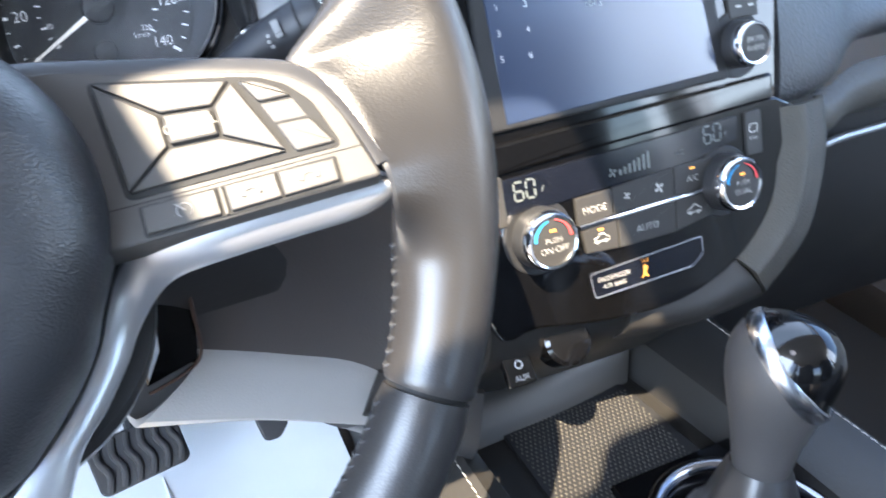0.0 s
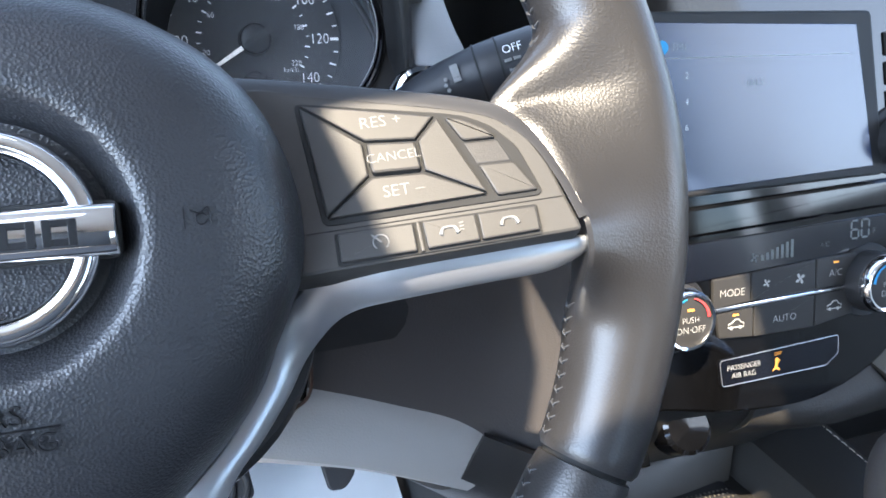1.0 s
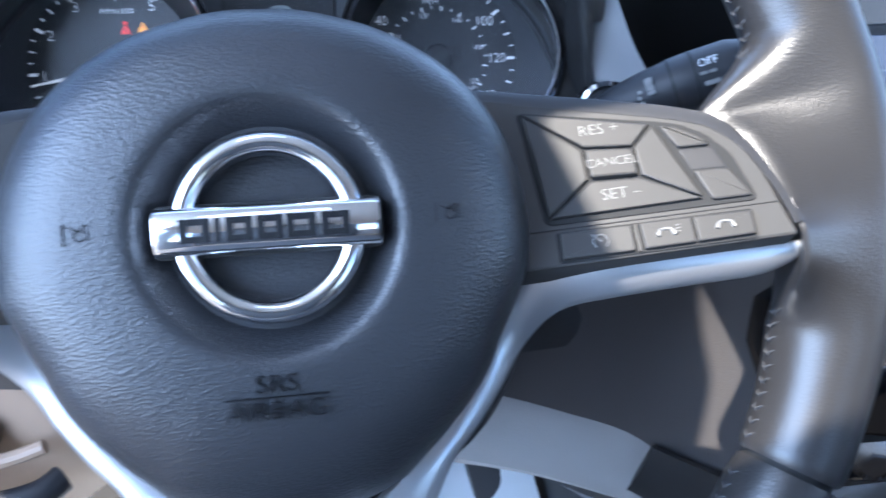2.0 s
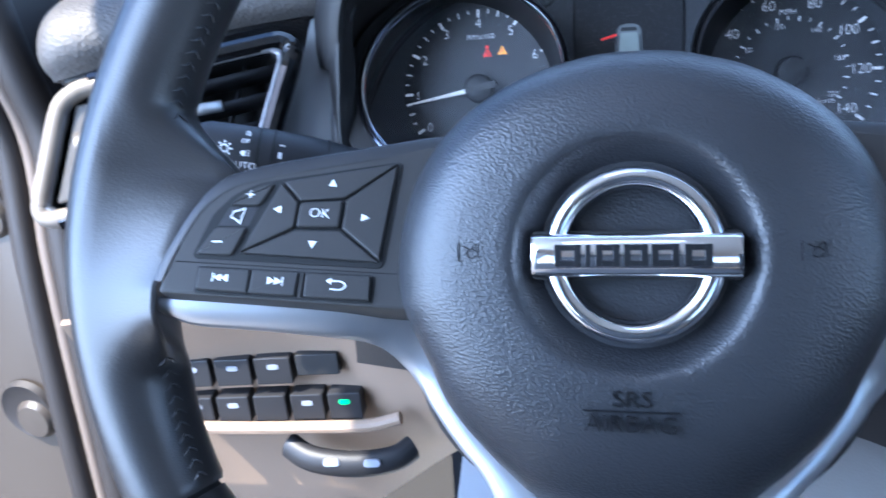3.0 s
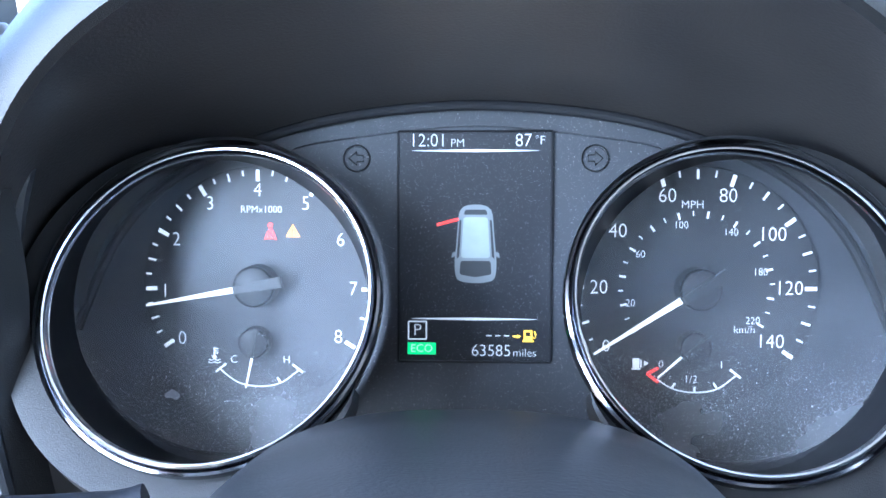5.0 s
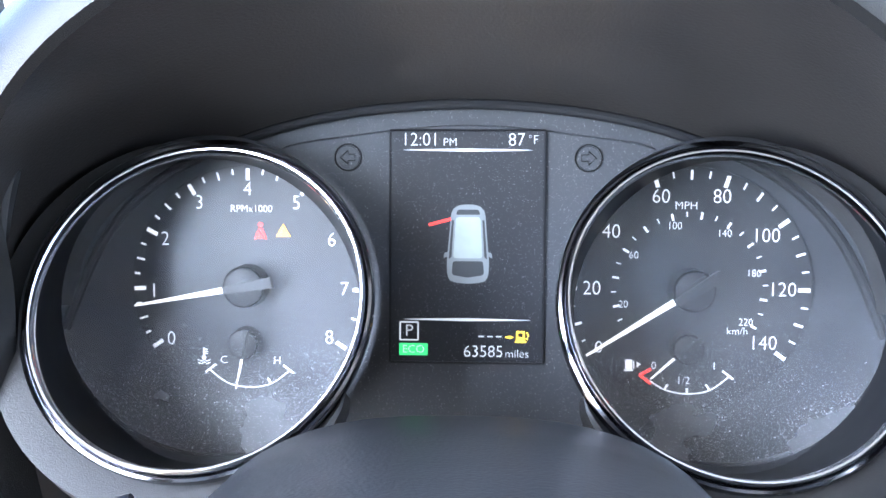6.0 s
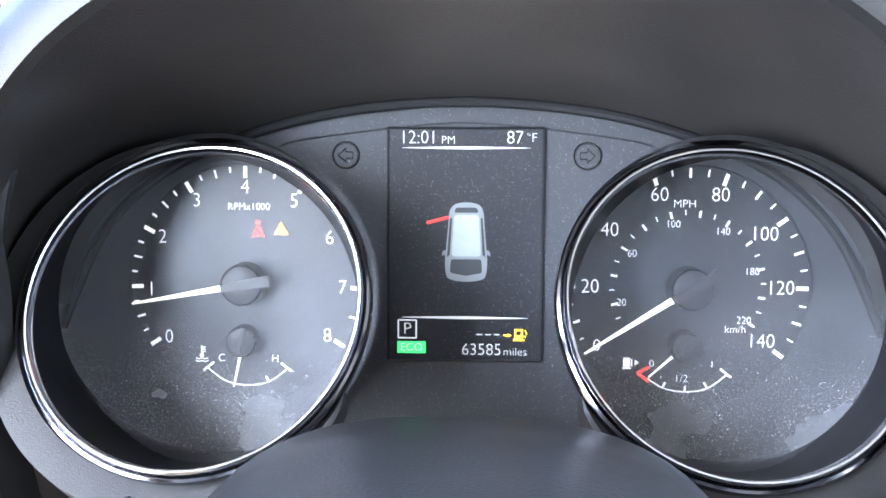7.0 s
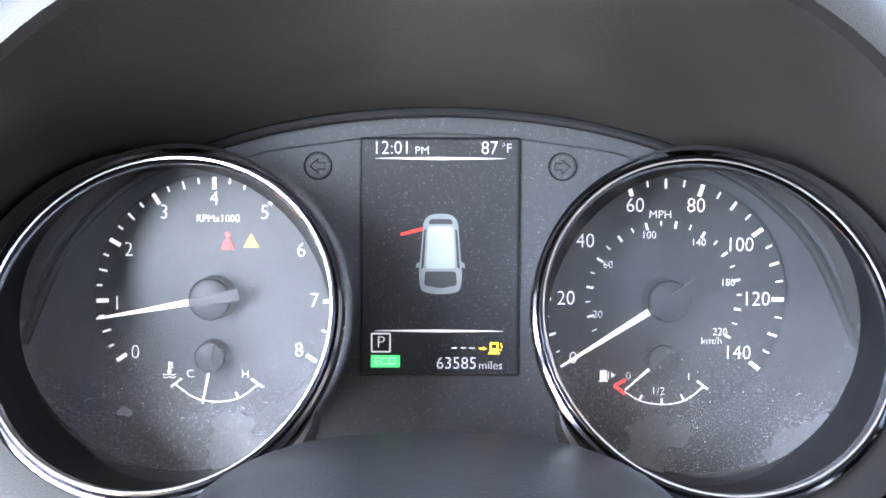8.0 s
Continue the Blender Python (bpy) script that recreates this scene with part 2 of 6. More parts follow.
def loft(rings, close=True, caps=(False, False), bm=None):
    bm = bm or bmesh.new()
    lay = bm.faces.layers.int.get("flat") or bm.faces.layers.int.new("flat")
    vs = [[bm.verts.new(p) for p in r] for r in rings]
    n = len(rings[0])
    for a, b in zip(vs, vs[1:]):
        for i in range(n if close else n - 1):
            j = (i + 1) % n
            bm.faces.new((a[i], a[j], b[j], b[i]))
    if caps[0]:
        bm.faces.new(vs[0][::-1])[lay] = 1
    if caps[1]:
        bm.faces.new(vs[-1])[lay] = 1
    return bm


def lathe(profile, m, seg=64, bm=None):
    rings = [[m @ Vector((r * math.cos(2 * math.pi * k / seg), r * math.sin(2 * math.pi * k / seg), z)) for k in range(seg)] for r, z in profile]
    return loft(rings, True, (False, False), bm)


def inset(pts, d):
    """An outline drawn in by d metres; counter-clockwise points."""
    out = []
    n = len(pts)
    for i in range(n):
        p, a, b = Vector(pts[i]), Vector(pts[i - 1]), Vector(pts[(i + 1) % n])
        u, v = (p - a), (b - p)
        if u.length < 1e-9 or v.length < 1e-9:
            out.append(p)
            continue
        u.normalize(), v.normalize()
        nu, nv = Vector((-u.y, u.x)), Vector((-v.y, v.x))
        s = nu + nv
        k = max(0.35, 1 + nu.dot(nv))
        out.append(p + s * (d / k))
    return out


def area2(pts):
    return sum(pts[i - 1][0] * pts[i][1] - pts[i][0] * pts[i - 1][1] for i in range(len(pts)))


def plate(pts, m, thick, bevel=0.0006, top=0.0, bm=None, dome=0.0):
    """A flat piece with a rounded upper edge; its face lies at height top above m's xy plane."""
    bm = bm or bmesh.new()
    pts = [Vector(p[:2]) for p in pts]
    if area2(pts) < 0:
        pts = pts[::-1]
    rings = [[(p, top - thick) for p in pts], [(p, top - bevel) for p in pts],
             [(p, top - bevel * 0.3) for p in inset(pts, bevel * 0.3)], [(p, top) for p in inset(pts, bevel)]]
    return loft([[m @ Vector((p.x, p.y, z)) for p, z in r] for r in rings], True, (True, True), bm)


def rrect(w, h, r, n=5, cx=0.0, cy=0.0):
    r = min(r, w / 2 - 1e-5, h / 2 - 1e-5)
    out = []
    for k, (sx, sy) in enumerate(((1, 1), (-1, 1), (-1, -1), (1, -1))):
        for i in range(n + 1):
            a = math.pi / 2 * (k + i / n)
            out.append((cx + sx * (w / 2 - r) + r * math.cos(a), cy + sy * (h / 2 - r) + r * math.sin(a)))
    return out


def rounded(pts, r, n=4):
    """An outline with its corners rounded."""
    out = []
    m = len(pts)
    for i in range(m):
        p, a, b = Vector(pts[i][:2]), Vector(pts[i - 1][:2]), Vector(pts[(i + 1) % m][:2])
        ra = min(r, (a - p).length * 0.45, (b - p).length * 0.45)
        p0, p1 = p + (a - p).normalized() * ra, p + (b - p).normalized() * ra
        for k in range(n + 1):
            t = k / n
            out.append(p0 * (1 - t) ** 2 + p * 2 * t * (1 - t) + p1 * t * t)
    return out


def circle(r, n=32, cx=0.0, cy=0.0):
    return [(cx + r * math.cos(2 * math.pi * k / n), cy + r * math.sin(2 * math.pi * k / n)) for k in range(n)]


def spline(pts, n=8, closed=False):
    """Points on a Catmull-Rom curve through pts."""
    P = [Vector(p) for p in pts]
    m = len(P)
    out = []
    for i in range(m if closed else m - 1):
        a, b, c, d = (P[(i + k) % m] if closed else P[min(max(i + k, 0), m - 1)] for k in (-1, 0, 1, 2))
        for k in range(n):
            t = k / n
            out.append(0.5 * (2 * b + (c - a) * t + (2 * a - 5 * b + 4 * c - d) * t * t + (3 * b - 3 * c + d - a) * t ** 3))
    if not closed:
        out.append(P[-1])
    return out


def tube(pts, radius, seg=12, closed=False, bm=None, squash=(1, 1), normal=None):
    """A tube along points; radius is a number or a function of 0..1; normal: the side on which squash[1] counts."""
    P = [Vector(p) for p in pts]
    n = len(P)
    rings = []
    up = Vector(normal) if normal else Vector((0.13, 0.21, 0.97))
    for i in range(n):
        a, b = (P[i - 1], P[(i + 1) % n]) if closed else (P[max(i - 1, 0)], P[min(i + 1, n - 1)])
        t = (b - a).normalized()
        x = t.cross(up)
        x = x.normalized() if x.length > 1e-6 else t.orthogonal().normalized()
        y = x.cross(t)
        r = radius(i / max(1, n - 1)) if callable(radius) else radius
        rings.append([P[i] + x * (r * squash[0] * math.cos(2 * math.pi * k / seg)) + y * (r * squash[1] * math.sin(2 * math.pi * k / seg)) for k in range(seg)])
    if closed:
        rings.append(rings[0])
    return loft(rings, True, (not closed, not closed), bm)


def slab(w, h, d, m, bevel=0.001, bm=None):
    """A box with softened edges, centred on m."""
    return plate(rrect(w, h, bevel * 2, 3), m @ pose(0, 0, d / 2), d, bevel, bm=bm)


def text_mesh(s, size, m, thick=0.0, align="CENTER", wide=1.0, bold=0.0):
    cu = bpy.data.curves.new("text", "FONT")
    cu.body, cu.size, cu.align_x, cu.align_y, cu.resolution_u = s, size, align, "CENTER", 3
    cu.extrude = thick
    cu.offset = bold
    ob = bpy.data.objects.new("text", cu)
    scene.collection.objects.link(ob)
    bpy.context.view_layer.update()
    me = bpy.data.meshes.new_from_object(ob)
    bpy.data.objects.remove(ob)
    bpy.data.curves.remove(cu)
    bm = bmesh.new()
    bm.from_mesh(me)
    bpy.data.meshes.remove(me)
    bm.transform(m @ Matrix.Diagonal((wide, 1, 1, 1)))
    return bm


def words(name, s, size, m, mat, parent, thick=0.0, align="CENTER", wide=1.0, bold=-0.014):
    """Lettering; bold widens the strokes by that share of the size, below zero it thins them."""
    return part(name, text_mesh(s, size, m, thick, align, wide, bold * size), mat, parent)


def tilted(x, y, z, tilt, yaw=0.0):
    """A frame that faces the driver: x to the right, y up along a face that leans back by tilt."""
    return pose(x, y, z, 90 - tilt, 0, yaw)


def bar(a, b, w, m, h=0.0004, top=0.0, bm=None, w2=None):
    """A straight thin bar from a to b on m's plane, w wide at a and w2 at b."""
    a, b = Vector(a), Vector(b)
    d = (b - a).normalized()
    s = Vector((-d.y, d.x))
    w2 = w if w2 is None else w2
    return plate([a - s * w / 2, b - s * w2 / 2, b + s * w2 / 2, a + s * w / 2], m, h, min(0.0001, w / 6), top, bm)

# ---------------------------------------------------------------- steering wheel
WHEEL = tilted(0, 0, 0, 24)
wheel = thing("steering_wheel", (0, 0, 0), "black leather steering wheel with silver spoke trims and switches", "steering wheel")
RIM_R, RIM_T, RIM_N = 0.1770, 0.0164, -0.0355


COVER_ANGLE = (-90, -77, -67, -61, -51, -38, -29, -20, -12, 0, 19, 32, 50, 70, 90)
COVER_REACH = (84.0, 83.6, 82.3, 79.4, 76.4, 74.0, 71.6, 72.0, 73.4, 72.4, 70.6, 68.6, 64.6, 61.2, 60.0)


def hub_edge(a):
    """The cover's outline: round above, drawn to a blunt point below."""
    deg = math.degrees(math.atan2(math.sin(a), abs(math.cos(a))))
    return float(np.interp(deg, COVER_ANGLE, COVER_REACH)) / 1000


cover_profile = [(0.012, -0.0096), (0.021, -0.0098), (0.0245, -0.0100), (0.0258, -0.0098), (0.0272, -0.0082), (0.0296, -0.0046), (0.0311, -0.0023), (0.0321, -0.0011), (0.0333, -0.0005), (0.0350, -0.0003), (0.038, -0.0005)]
rings = []
SEG = 120
for r, h in cover_profile:
    rings.append([WHEEL @ Vector((r * math.cos(2 * math.pi * k / SEG), r * math.sin(2 * math.pi * k / SEG), h)) for k in range(SEG)])
for s, h in ((0.15, -0.0011), (0.3, -0.0018), (0.45, -0.0030), (0.6, -0.0052), (0.72, -0.0082), (0.82, -0.0122), (0.9, -0.0172), (0.96, -0.0235), (0.99, -0.030), (1.0, -0.036), (0.995, -0.060)):
    ring = []
    for k in range(SEG):
        a = 2 * math.pi * k / SEG
        r = 0.038 + (hub_edge(a) - 0.038) * s
        drop = 0.010 * max(0.0, -math.sin(a)) ** 3 * s * s
        ring.append(WHEEL @ Vector((r * math.cos(a), r * math.sin(a), h - drop)))
    rings.append(ring)
cover = part("airbag_cover", loft(rings, True, (True, False)), COVER, wheel, "grained black vinyl airbag cover")
# chrome badge: ring and bar, with plain dark marks
ring_profile = [(0.0180, -0.0070), (0.0181, -0.0026), (0.0186, -0.0014), (0.0193, -0.0006), (0.0205, -0.0002), (0.0222, -0.0003), (0.0231, -0.0009), (0.0237, -0.0022), (0.0239, -0.0075)]
badge = part("badge_ring", lathe(ring_profile + [(0.0180, -0.0075)], WHEEL, 72), CHROME, wheel, "chrome badge ring with a cross bar")
bar_rows = []
for y, h in ((-0.0058, -0.0060), (-0.0058, -0.0006), (-0.0054, 0.0006), (-0.0045, 0.0014), (-0.0030, 0.0022), (0.0, 0.0026), (0.0030, 0.0022), (0.0045, 0.0014), (0.0054, 0.0006), (0.0058, -0.0006), (0.0058, -0.0060)):
    bar_rows.append([WHEEL @ Vector((x, y, h - dh)) for x, dh in ((-0.0272, 0.005), (-0.0272, 0.0012), (-0.0268, 0.0004), (-0.0255, 0.0), (-0.013, -0.0003), (0.0, -0.0004), (0.013, -0.0003), (0.0255, 0.0), (0.0268, 0.0004), (0.0272, 0.0012), (0.0272, 0.005))])
part("badge_bar", loft(bar_rows, False), CHROME, badge, "polished chrome bar")
part("badge_seat", plate(rrect(0.0556, 0.0132, 0.0020), WHEEL, 0.004, 0.0006, -0.0030), GAP, badge)
for w, cx in ((0.0070, -0.0172), (0.0013, -0.0119), (0.0062, -0.0068), (0.0062, 0.0004), (0.0070, 0.0078), (0.0068, 0.0160)):
    if w < 0.002:
        bm = plate(rrect(w, 0.0058, 0.0003, cx=cx), WHEEL, 0.0012, 0.0001, 0.00330)
    else:       # an open box: two posts and two cross bars
        bm = bmesh.new()
        for k in (-1, 1):
            plate(rrect(0.0018, 0.0058, 0.0003, cx=cx + k * (w / 2 - 0.0009)), WHEEL, 0.0012, 0.0001, 0.00330, bm)
            plate(rrect(w - 0.0034, 0.0015, 0.0002, cx=cx, cy=k * 0.0021), WHEEL, 0.0012, 0.0001, 0.00320, bm)
    part("badge_mark", bm, RAISED, badge)
# letters of the cover's own vinyl; near-black puts their relief shade into colour
EM = WHEEL @ pose(-0.0008, -0.0384, -0.0001, 1, 0, 0)
words("embossed_text", "SRS", 0.0064, EM, RAISED, cover, 0.00035, wide=1.1)
words("embossed_text", "AIRBAG", 0.0064, WHEEL @ pose(-0.0012, -0.0450, -0.0002, 3, 0, 0), RAISED, cover, 0.00035, wide=1.1)
part("embossed_line", bar((-0.0125, 0), (0.0125, 0), 0.0003, WHEEL @ pose(-0.001, -0.0416, 0.0001, 2, 0, 0), 0.0012), RAISED, cover)
for s in (-1, 1):
    H = WHEEL @ pose(s * 0.0445, 0.001, -0.0010, 0, s * 4, 0)
    bm = bar((-0.0032, -0.0026), (-0.0032, 0.0026), 0.0003, H, 0.0006)
    tube([H @ Vector((0.0006 + 0.0013 * math.cos(t), -0.0004 + 0.0013 * math.sin(t), 0)) for t in np.linspace(0.4, 6.0, 14)], 0.00017, 6, bm=bm)
    tube([H @ Vector(p) for p in spline([(-0.0018, 0.0018, 0), (0.0002, 0.0009, 0), (0.0022, 0.0022, 0), (0.0026, -0.0016, 0)], 4)], 0.00017, 6, bm=bm)
    part("horn_mark", bm, RAISED, cover)

# spokes with switches; s = -1 is the driver's left
PX, PY, PN = Vector((0.982, 0.130, -0.133)), Vector((0, 0.715, 0.699)), Vector((0.187, -0.686, 0.703))


def panel_frame(s):
    x = Vector((PX.x, -s * PX.y, -s * PX.z))
    y = PY
    n = x.cross(y).normalized()
    m = Matrix((x, n.cross(x).normalized(), n)).transposed().to_4x4()
    return Matrix.Translation((s * 0.1002, 0.0274, 0.0006)) @ m


# outer edge of a switch panel as seen along the column: degrees, reach from the hub, height
WEB = [WHEEL.inverted() @ (panel_frame(1) @ Vector((-x / 1000, y / 1000, h / 1000))) for x, y, h in ((-28, 14.0, -5.0), (-32, 11.0, -3.4), (-36, 6.0, -1.6), (-40.4, -2.5, -0.9), (-43.2, -11, -0.8), (-45.2, -19, -0.8), (-46.8, -26, -1.1), (-47.0, -32, -4.0))][::-1]
WEB_DEG, WEB_R, WEB_N = [math.degrees(math.atan2(p.y, p.x)) for p in WEB], [p.xy.length for p in WEB], [p.z for p in WEB]


def ease(u):
    u = min(1.0, max(0.0, u))
    return u * u * (3 - 2 * u)


def web_share(side):
    """How far the leather is drawn in to the spoke at an angle from the middle of the right or left grip."""
    return ease((side - WEB_DEG[0] + 9) / 9) * ease((WEB_DEG[-1] + 8 - side) / 8)


def rim_point(a, f, t=RIM_T):
    """The rim's skin at angle a round the wheel and f round the section."""
    deg = math.degrees(a) % 360
    side = deg if deg < 90 else deg - 360 if deg > 270 else 180 - deg
    swell = math.exp(-(side / 16.0) ** 2)
    thumb = math.exp(-((side - 26) / 9.0) ** 2)
    dr, dn = math.cos(f) * t * 0.98, math.sin(f) * t * 1.04
    if dr < 0:
        dr *= 1 + 0.45 * swell + 0.10 * thumb
    if dn > 0:
        dn *= 1 + 0.35 * swell
    rad, h = RIM_R + dr, RIM_N + dn
    w, g = web_share(side), math.degrees(f) % 360
    if w > 0 and 80 < g < 240:
        r_in, n_in = (float(np.interp(side, WEB_DEG, v)) for v in (WEB_R, WEB_N))
        crest = RIM_N + t * 1.04 * (1 + 0.35 * swell)
        u, v = min(1.0, max(0.0, (g - 88) / 72)), max(0.0, (g - 160) / 50)
        rt = RIM_R + (r_in + 0.0002 - RIM_R) * u + 0.006 * v
        ht = crest + (n_in + 0.0003 - crest) * u * (2 - u) * 0.5 + (n_in + 0.0003 - crest) * u * u * 0.5 - 0.0012 * math.sin(math.pi * u) - 0.016 * v
        w *= ease((g - 80) / 12) * ease((240 - g) / 30)
        rad, h = rad + (rt - rad) * w, h + (ht - h) * w
    return WHEEL @ Vector((rad * math.cos(a), rad * math.sin(a), h))


def rim_section(a0, a1, steps):
    rings = []
    for i in range(steps + 1):
        a = math.radians(a0 + (a1 - a0) * i / steps)
        t = RIM_T * (0.93 if i in (0, steps) else 1.0)
        rings.append([rim_point(a, 2 * math.pi * k / 44, t) for k in range(44)])
    return loft(rings, True, (True, True))


def stitching(degrees_):
    bm = bmesh.new()
    for deg in degrees_:
        a = math.radians(deg)
        f = math.radians(158 if 90 < deg % 360 < 215 else 184)
        for s in (1, -1):
            tube([rim_point(a + u * 0.0075, f - s * (u + 0.8) * 0.09, RIM_T + (0.0005 if u == 0 else -0.0003)) for u in (-1, 0, 1)], 0.00036, 6, bm=bm)
    return bm


for a0, a1, steps, words_ in ((-29, 43, 96, "smooth black leather grip with creases"), (43.6, 136.4, 40, ""), (137, 209, 96, "smooth black leather grip with creases"), (209.6, 330.4, 50, "")):
    sec = part("rim_section", rim_section(a0, a1, steps), LEATHER, wheel, words_)
    runs = [[]]
    for deg in np.arange(a0 + 1.5, a1 - 1, 1.6):
        side = deg if deg < 90 else deg - 360 if deg > 270 else 180 - deg
        if web_share(side) > 0.3:
            runs.append([])
        else:
            runs[-1].append(deg)
    for run in runs:
        if run:
            part("stitching", stitching(run), THREAD, sec)
part("rim_core", tube([WHEEL @ Vector((RIM_R * math.cos(2 * math.pi * k / 64), RIM_R * math.sin(2 * math.pi * k / 64), RIM_N)) for k in range(64)], RIM_T * 0.86, 16, True), GAP, wheel)


def mm(pts, s):
    """Millimetres drawn for the left spoke, mirrored for the right one."""
    return [(-s * x / 1000, y / 1000) for x, y in pts]


PAD_TL, PAD_TR, PAD_BR, PAD_BL = (-12.2, 12.8), (26.0, 21.5), (23.2, -13.8), (-22.0, -13.4)
OK_TL, OK_TR, OK_BR, OK_BL = (-5.0, 5.6), (9.5, 7.2), (9.3, -3.0), (-5.3, -3.8)
for s in (-1, 1):
    F = panel_frame(s)
    base = plate(rounded(mm([(-46, -27.5), (-41, -6), (-36, 5.5), (-28, 12.2), (-2, 19.5), (36, 29.5), (56, 31), (56, -26), (40, -28)], s), 0.002), F, 0.012, 0.0010, -0.0006)
    panel = part("switch_panel", base, PANEL, wheel)
    # recess under the four-way pad
    part("pad_gap", plate(rounded(mm([(-19.8, 11.8), (-12.5, 13.8), (27.2, 22.8), (24.2, -15.2), (-37.4, -15.6), (-33, 0), (-27, 7.5)], s), 0.0025), F, 0.004, 0.0002, -0.0002), GAP, panel)
    for nm, q in (("pad_up", (PAD_TL, PAD_TR, OK_TR, OK_TL)), ("pad_side", (PAD_TR, PAD_BR, OK_BR, OK_TR)), ("pad_down", (PAD_BR, PAD_BL, OK_BL, OK_BR)), ("pad_side", (PAD_BL, PAD_TL, OK_TL, OK_BL))):
        pts = [Vector(p) for p in mm(q, s)]
        pts = pts if area2(pts) > 0 else pts[::-1]
        part(nm, plate(inset(pts, 0.0005), F, 0.004, 0.0006, 0.0010), BUTTON, panel)
    mid = [Vector(p) for p in mm((OK_TL, OK_TR, OK_BR, OK_BL), s)]
    mid = mid if area2(mid) > 0 else mid[::-1]
    part("pad_centre", plate(rounded(inset(mid, 0.0004), 0.0012), F, 0.005, 0.0008, 0.0016), BUTTON, panel)
    # rocker beside the pad: upper key, sunk middle, lower key
    part("rocker_key", plate(rounded(mm([(-14.0, 11.8), (-18.8, 10.6), (-25.0, 6.6), (-27.6, 3.2), (-18.0, 3.6)], s), 0.0012), F, 0.004, 0.0006, 0.0008), BUTTON, panel)
    part("rocker_middle", plate(mm([(-27.9, 2.8), (-30.6, -4.2), (-20.6, -3.6), (-18.2, 3.2)], s), F, 0.004, 0.0003, -0.0001), SMOOTH, panel)
    part("rocker_key", plate(rounded(mm([(-30.9, -4.8), (-35.9, -14.3), (-24.2, -14.2), (-20.8, -4.2)], s), 0.0012), F, 0.004, 0.0006, 0.0008), BUTTON, panel)
    part("key_gap", plate(rounded(mm([(-34.6, -18.0), (21.8, -17.6), (21.9, -27.0), (-34.4, -27.0)], s), 0.001), F, 0.003, 0.0002, -0.0003), GAP, panel)
    for q in (((-33.8, -18.9), (-17.4, -18.5), (-17.4, -26.2), (-33.6, -26.0)), ((-16.7, -18.5), (-2.0, -18.3), (-2.3, -26.3), (-16.8, -26.2)), ((0.4, -18.4), (20.8, -18.2), (21.0, -26.2), (0.5, -26.4))):
        part("key", plate(rounded(mm(q, s), 0.0006), F, 0.004, 0.0005, 0.0010), BUTTON, panel)
    part("key_divider", plate(mm([(-1.3, -18.2), (-0.4, -18.2), (-0.4, -26.6), (-1.4, -26.6)], s), F, 0.003, 0.0002, 0.0004), PANEL, panel)
    part("panel_seam", tube([F @ Vector((-s * x / 1000, y / 1000, -0.0005)) for x, y in ((-42.5, -16.9), (24.0, -16.6), (40.0, -16.4))], 0.00016, 6), GAP, panel)
    T = F @ pose(0, 0, 0.00115)
    if s < 0:
        words("key_text", "OK", 0.0047, F @ pose(0.0021, 0.0015, 0.00175), WHITE, panel)
        for a, c in ((90, (5.0, 12.6)), (0, (16.6, 1.2)), (-90, (1.0, -8.8)), (180, (-11.6, 2.4))):
            part("arrow_mark", plate([(0.0016 * math.cos(math.radians(a + k)), 0.0016 * math.sin(math.radians(a + k))) for k in (0, 125, 235)], F @ pose(c[0] / 1000, c[1] / 1000, 0.0011), 0.0003, 0.00005, 0.0001), WHITE, panel)
        words("key_text", "+", 0.0064, F @ pose(-0.0215, 0.0068, 0.00095), WHITE, panel)
        part("key_text", bar((-0.0312, -0.0100), (-0.0280, -0.0098), 0.0005, F, 0.0003, 0.00095), WHITE, panel)
        sp = rounded([(-0.0268, -0.0012), (-0.0254, -0.0014), (-0.0236, -0.0030), (-0.0226, 0.0026), (-0.0248, 0.0014), (-0.0262, 0.0012)], 0.0002, 2)
        part("speaker_mark", tube([F @ Vector((p.x, p.y, 0.0001)) for p in sp], 0.00022, 6, True), WHITE, panel)
        for x0, d in ((-0.0262, -1), (-0.0092, 1)):
            for k in (-1, 1):
                part("skip_mark", plate([(x0 + d * 0.0011 + k * 0.0011, -0.0219), (x0 - d * 0.0011 + k * 0.0011, -0.0206), (x0 - d * 0.0011 + k * 0.0011, -0.0232)], T, 0.0003, 0.00005), WHITE, panel)
            part("skip_mark", bar((x0 + d * 0.0025, -0.0233), (x0 + d * 0.0025, -0.0205), 0.0004, T, 0.0003), WHITE, panel)
        part("back_mark", tube([T @ Vector(p) for p in spline([(0.0082, -0.0208, 0), (0.0118, -0.0208, 0), (0.0132, -0.0220, 0), (0.0118, -0.0234, 0), (0.0086, -0.0234, 0)], 5)], 0.00025, 6), WHITE, panel)
        part("back_mark", plate([(0.0070, -0.0208), (0.0086, -0.0197), (0.0086, -0.0219)], T, 0.0003, 0.00005), WHITE, panel)
    else:
        words("key_text", "RES +", 0.0050, F @ pose(-0.0040, 0.0128, 0.0011), DIMPRINT, panel)
        words("key_text", "CANCEL", 0.0040, F @ pose(-0.0022, 0.0015, 0.00175), DIMPRINT, panel)
        words("key_text", "SET –", 0.0050, F @ pose(-0.0012, -0.0085, 0.0011), DIMPRINT, panel)
        part("cruise_mark", tube([T @ Vector((-0.0098 + 0.0021 * math.cos(t), -0.0224 + 0.0021 * math.sin(t), 0)) for t in np.linspace(-0.9, 4.0, 16)], 0.00022, 6), DIMPRINT, panel)
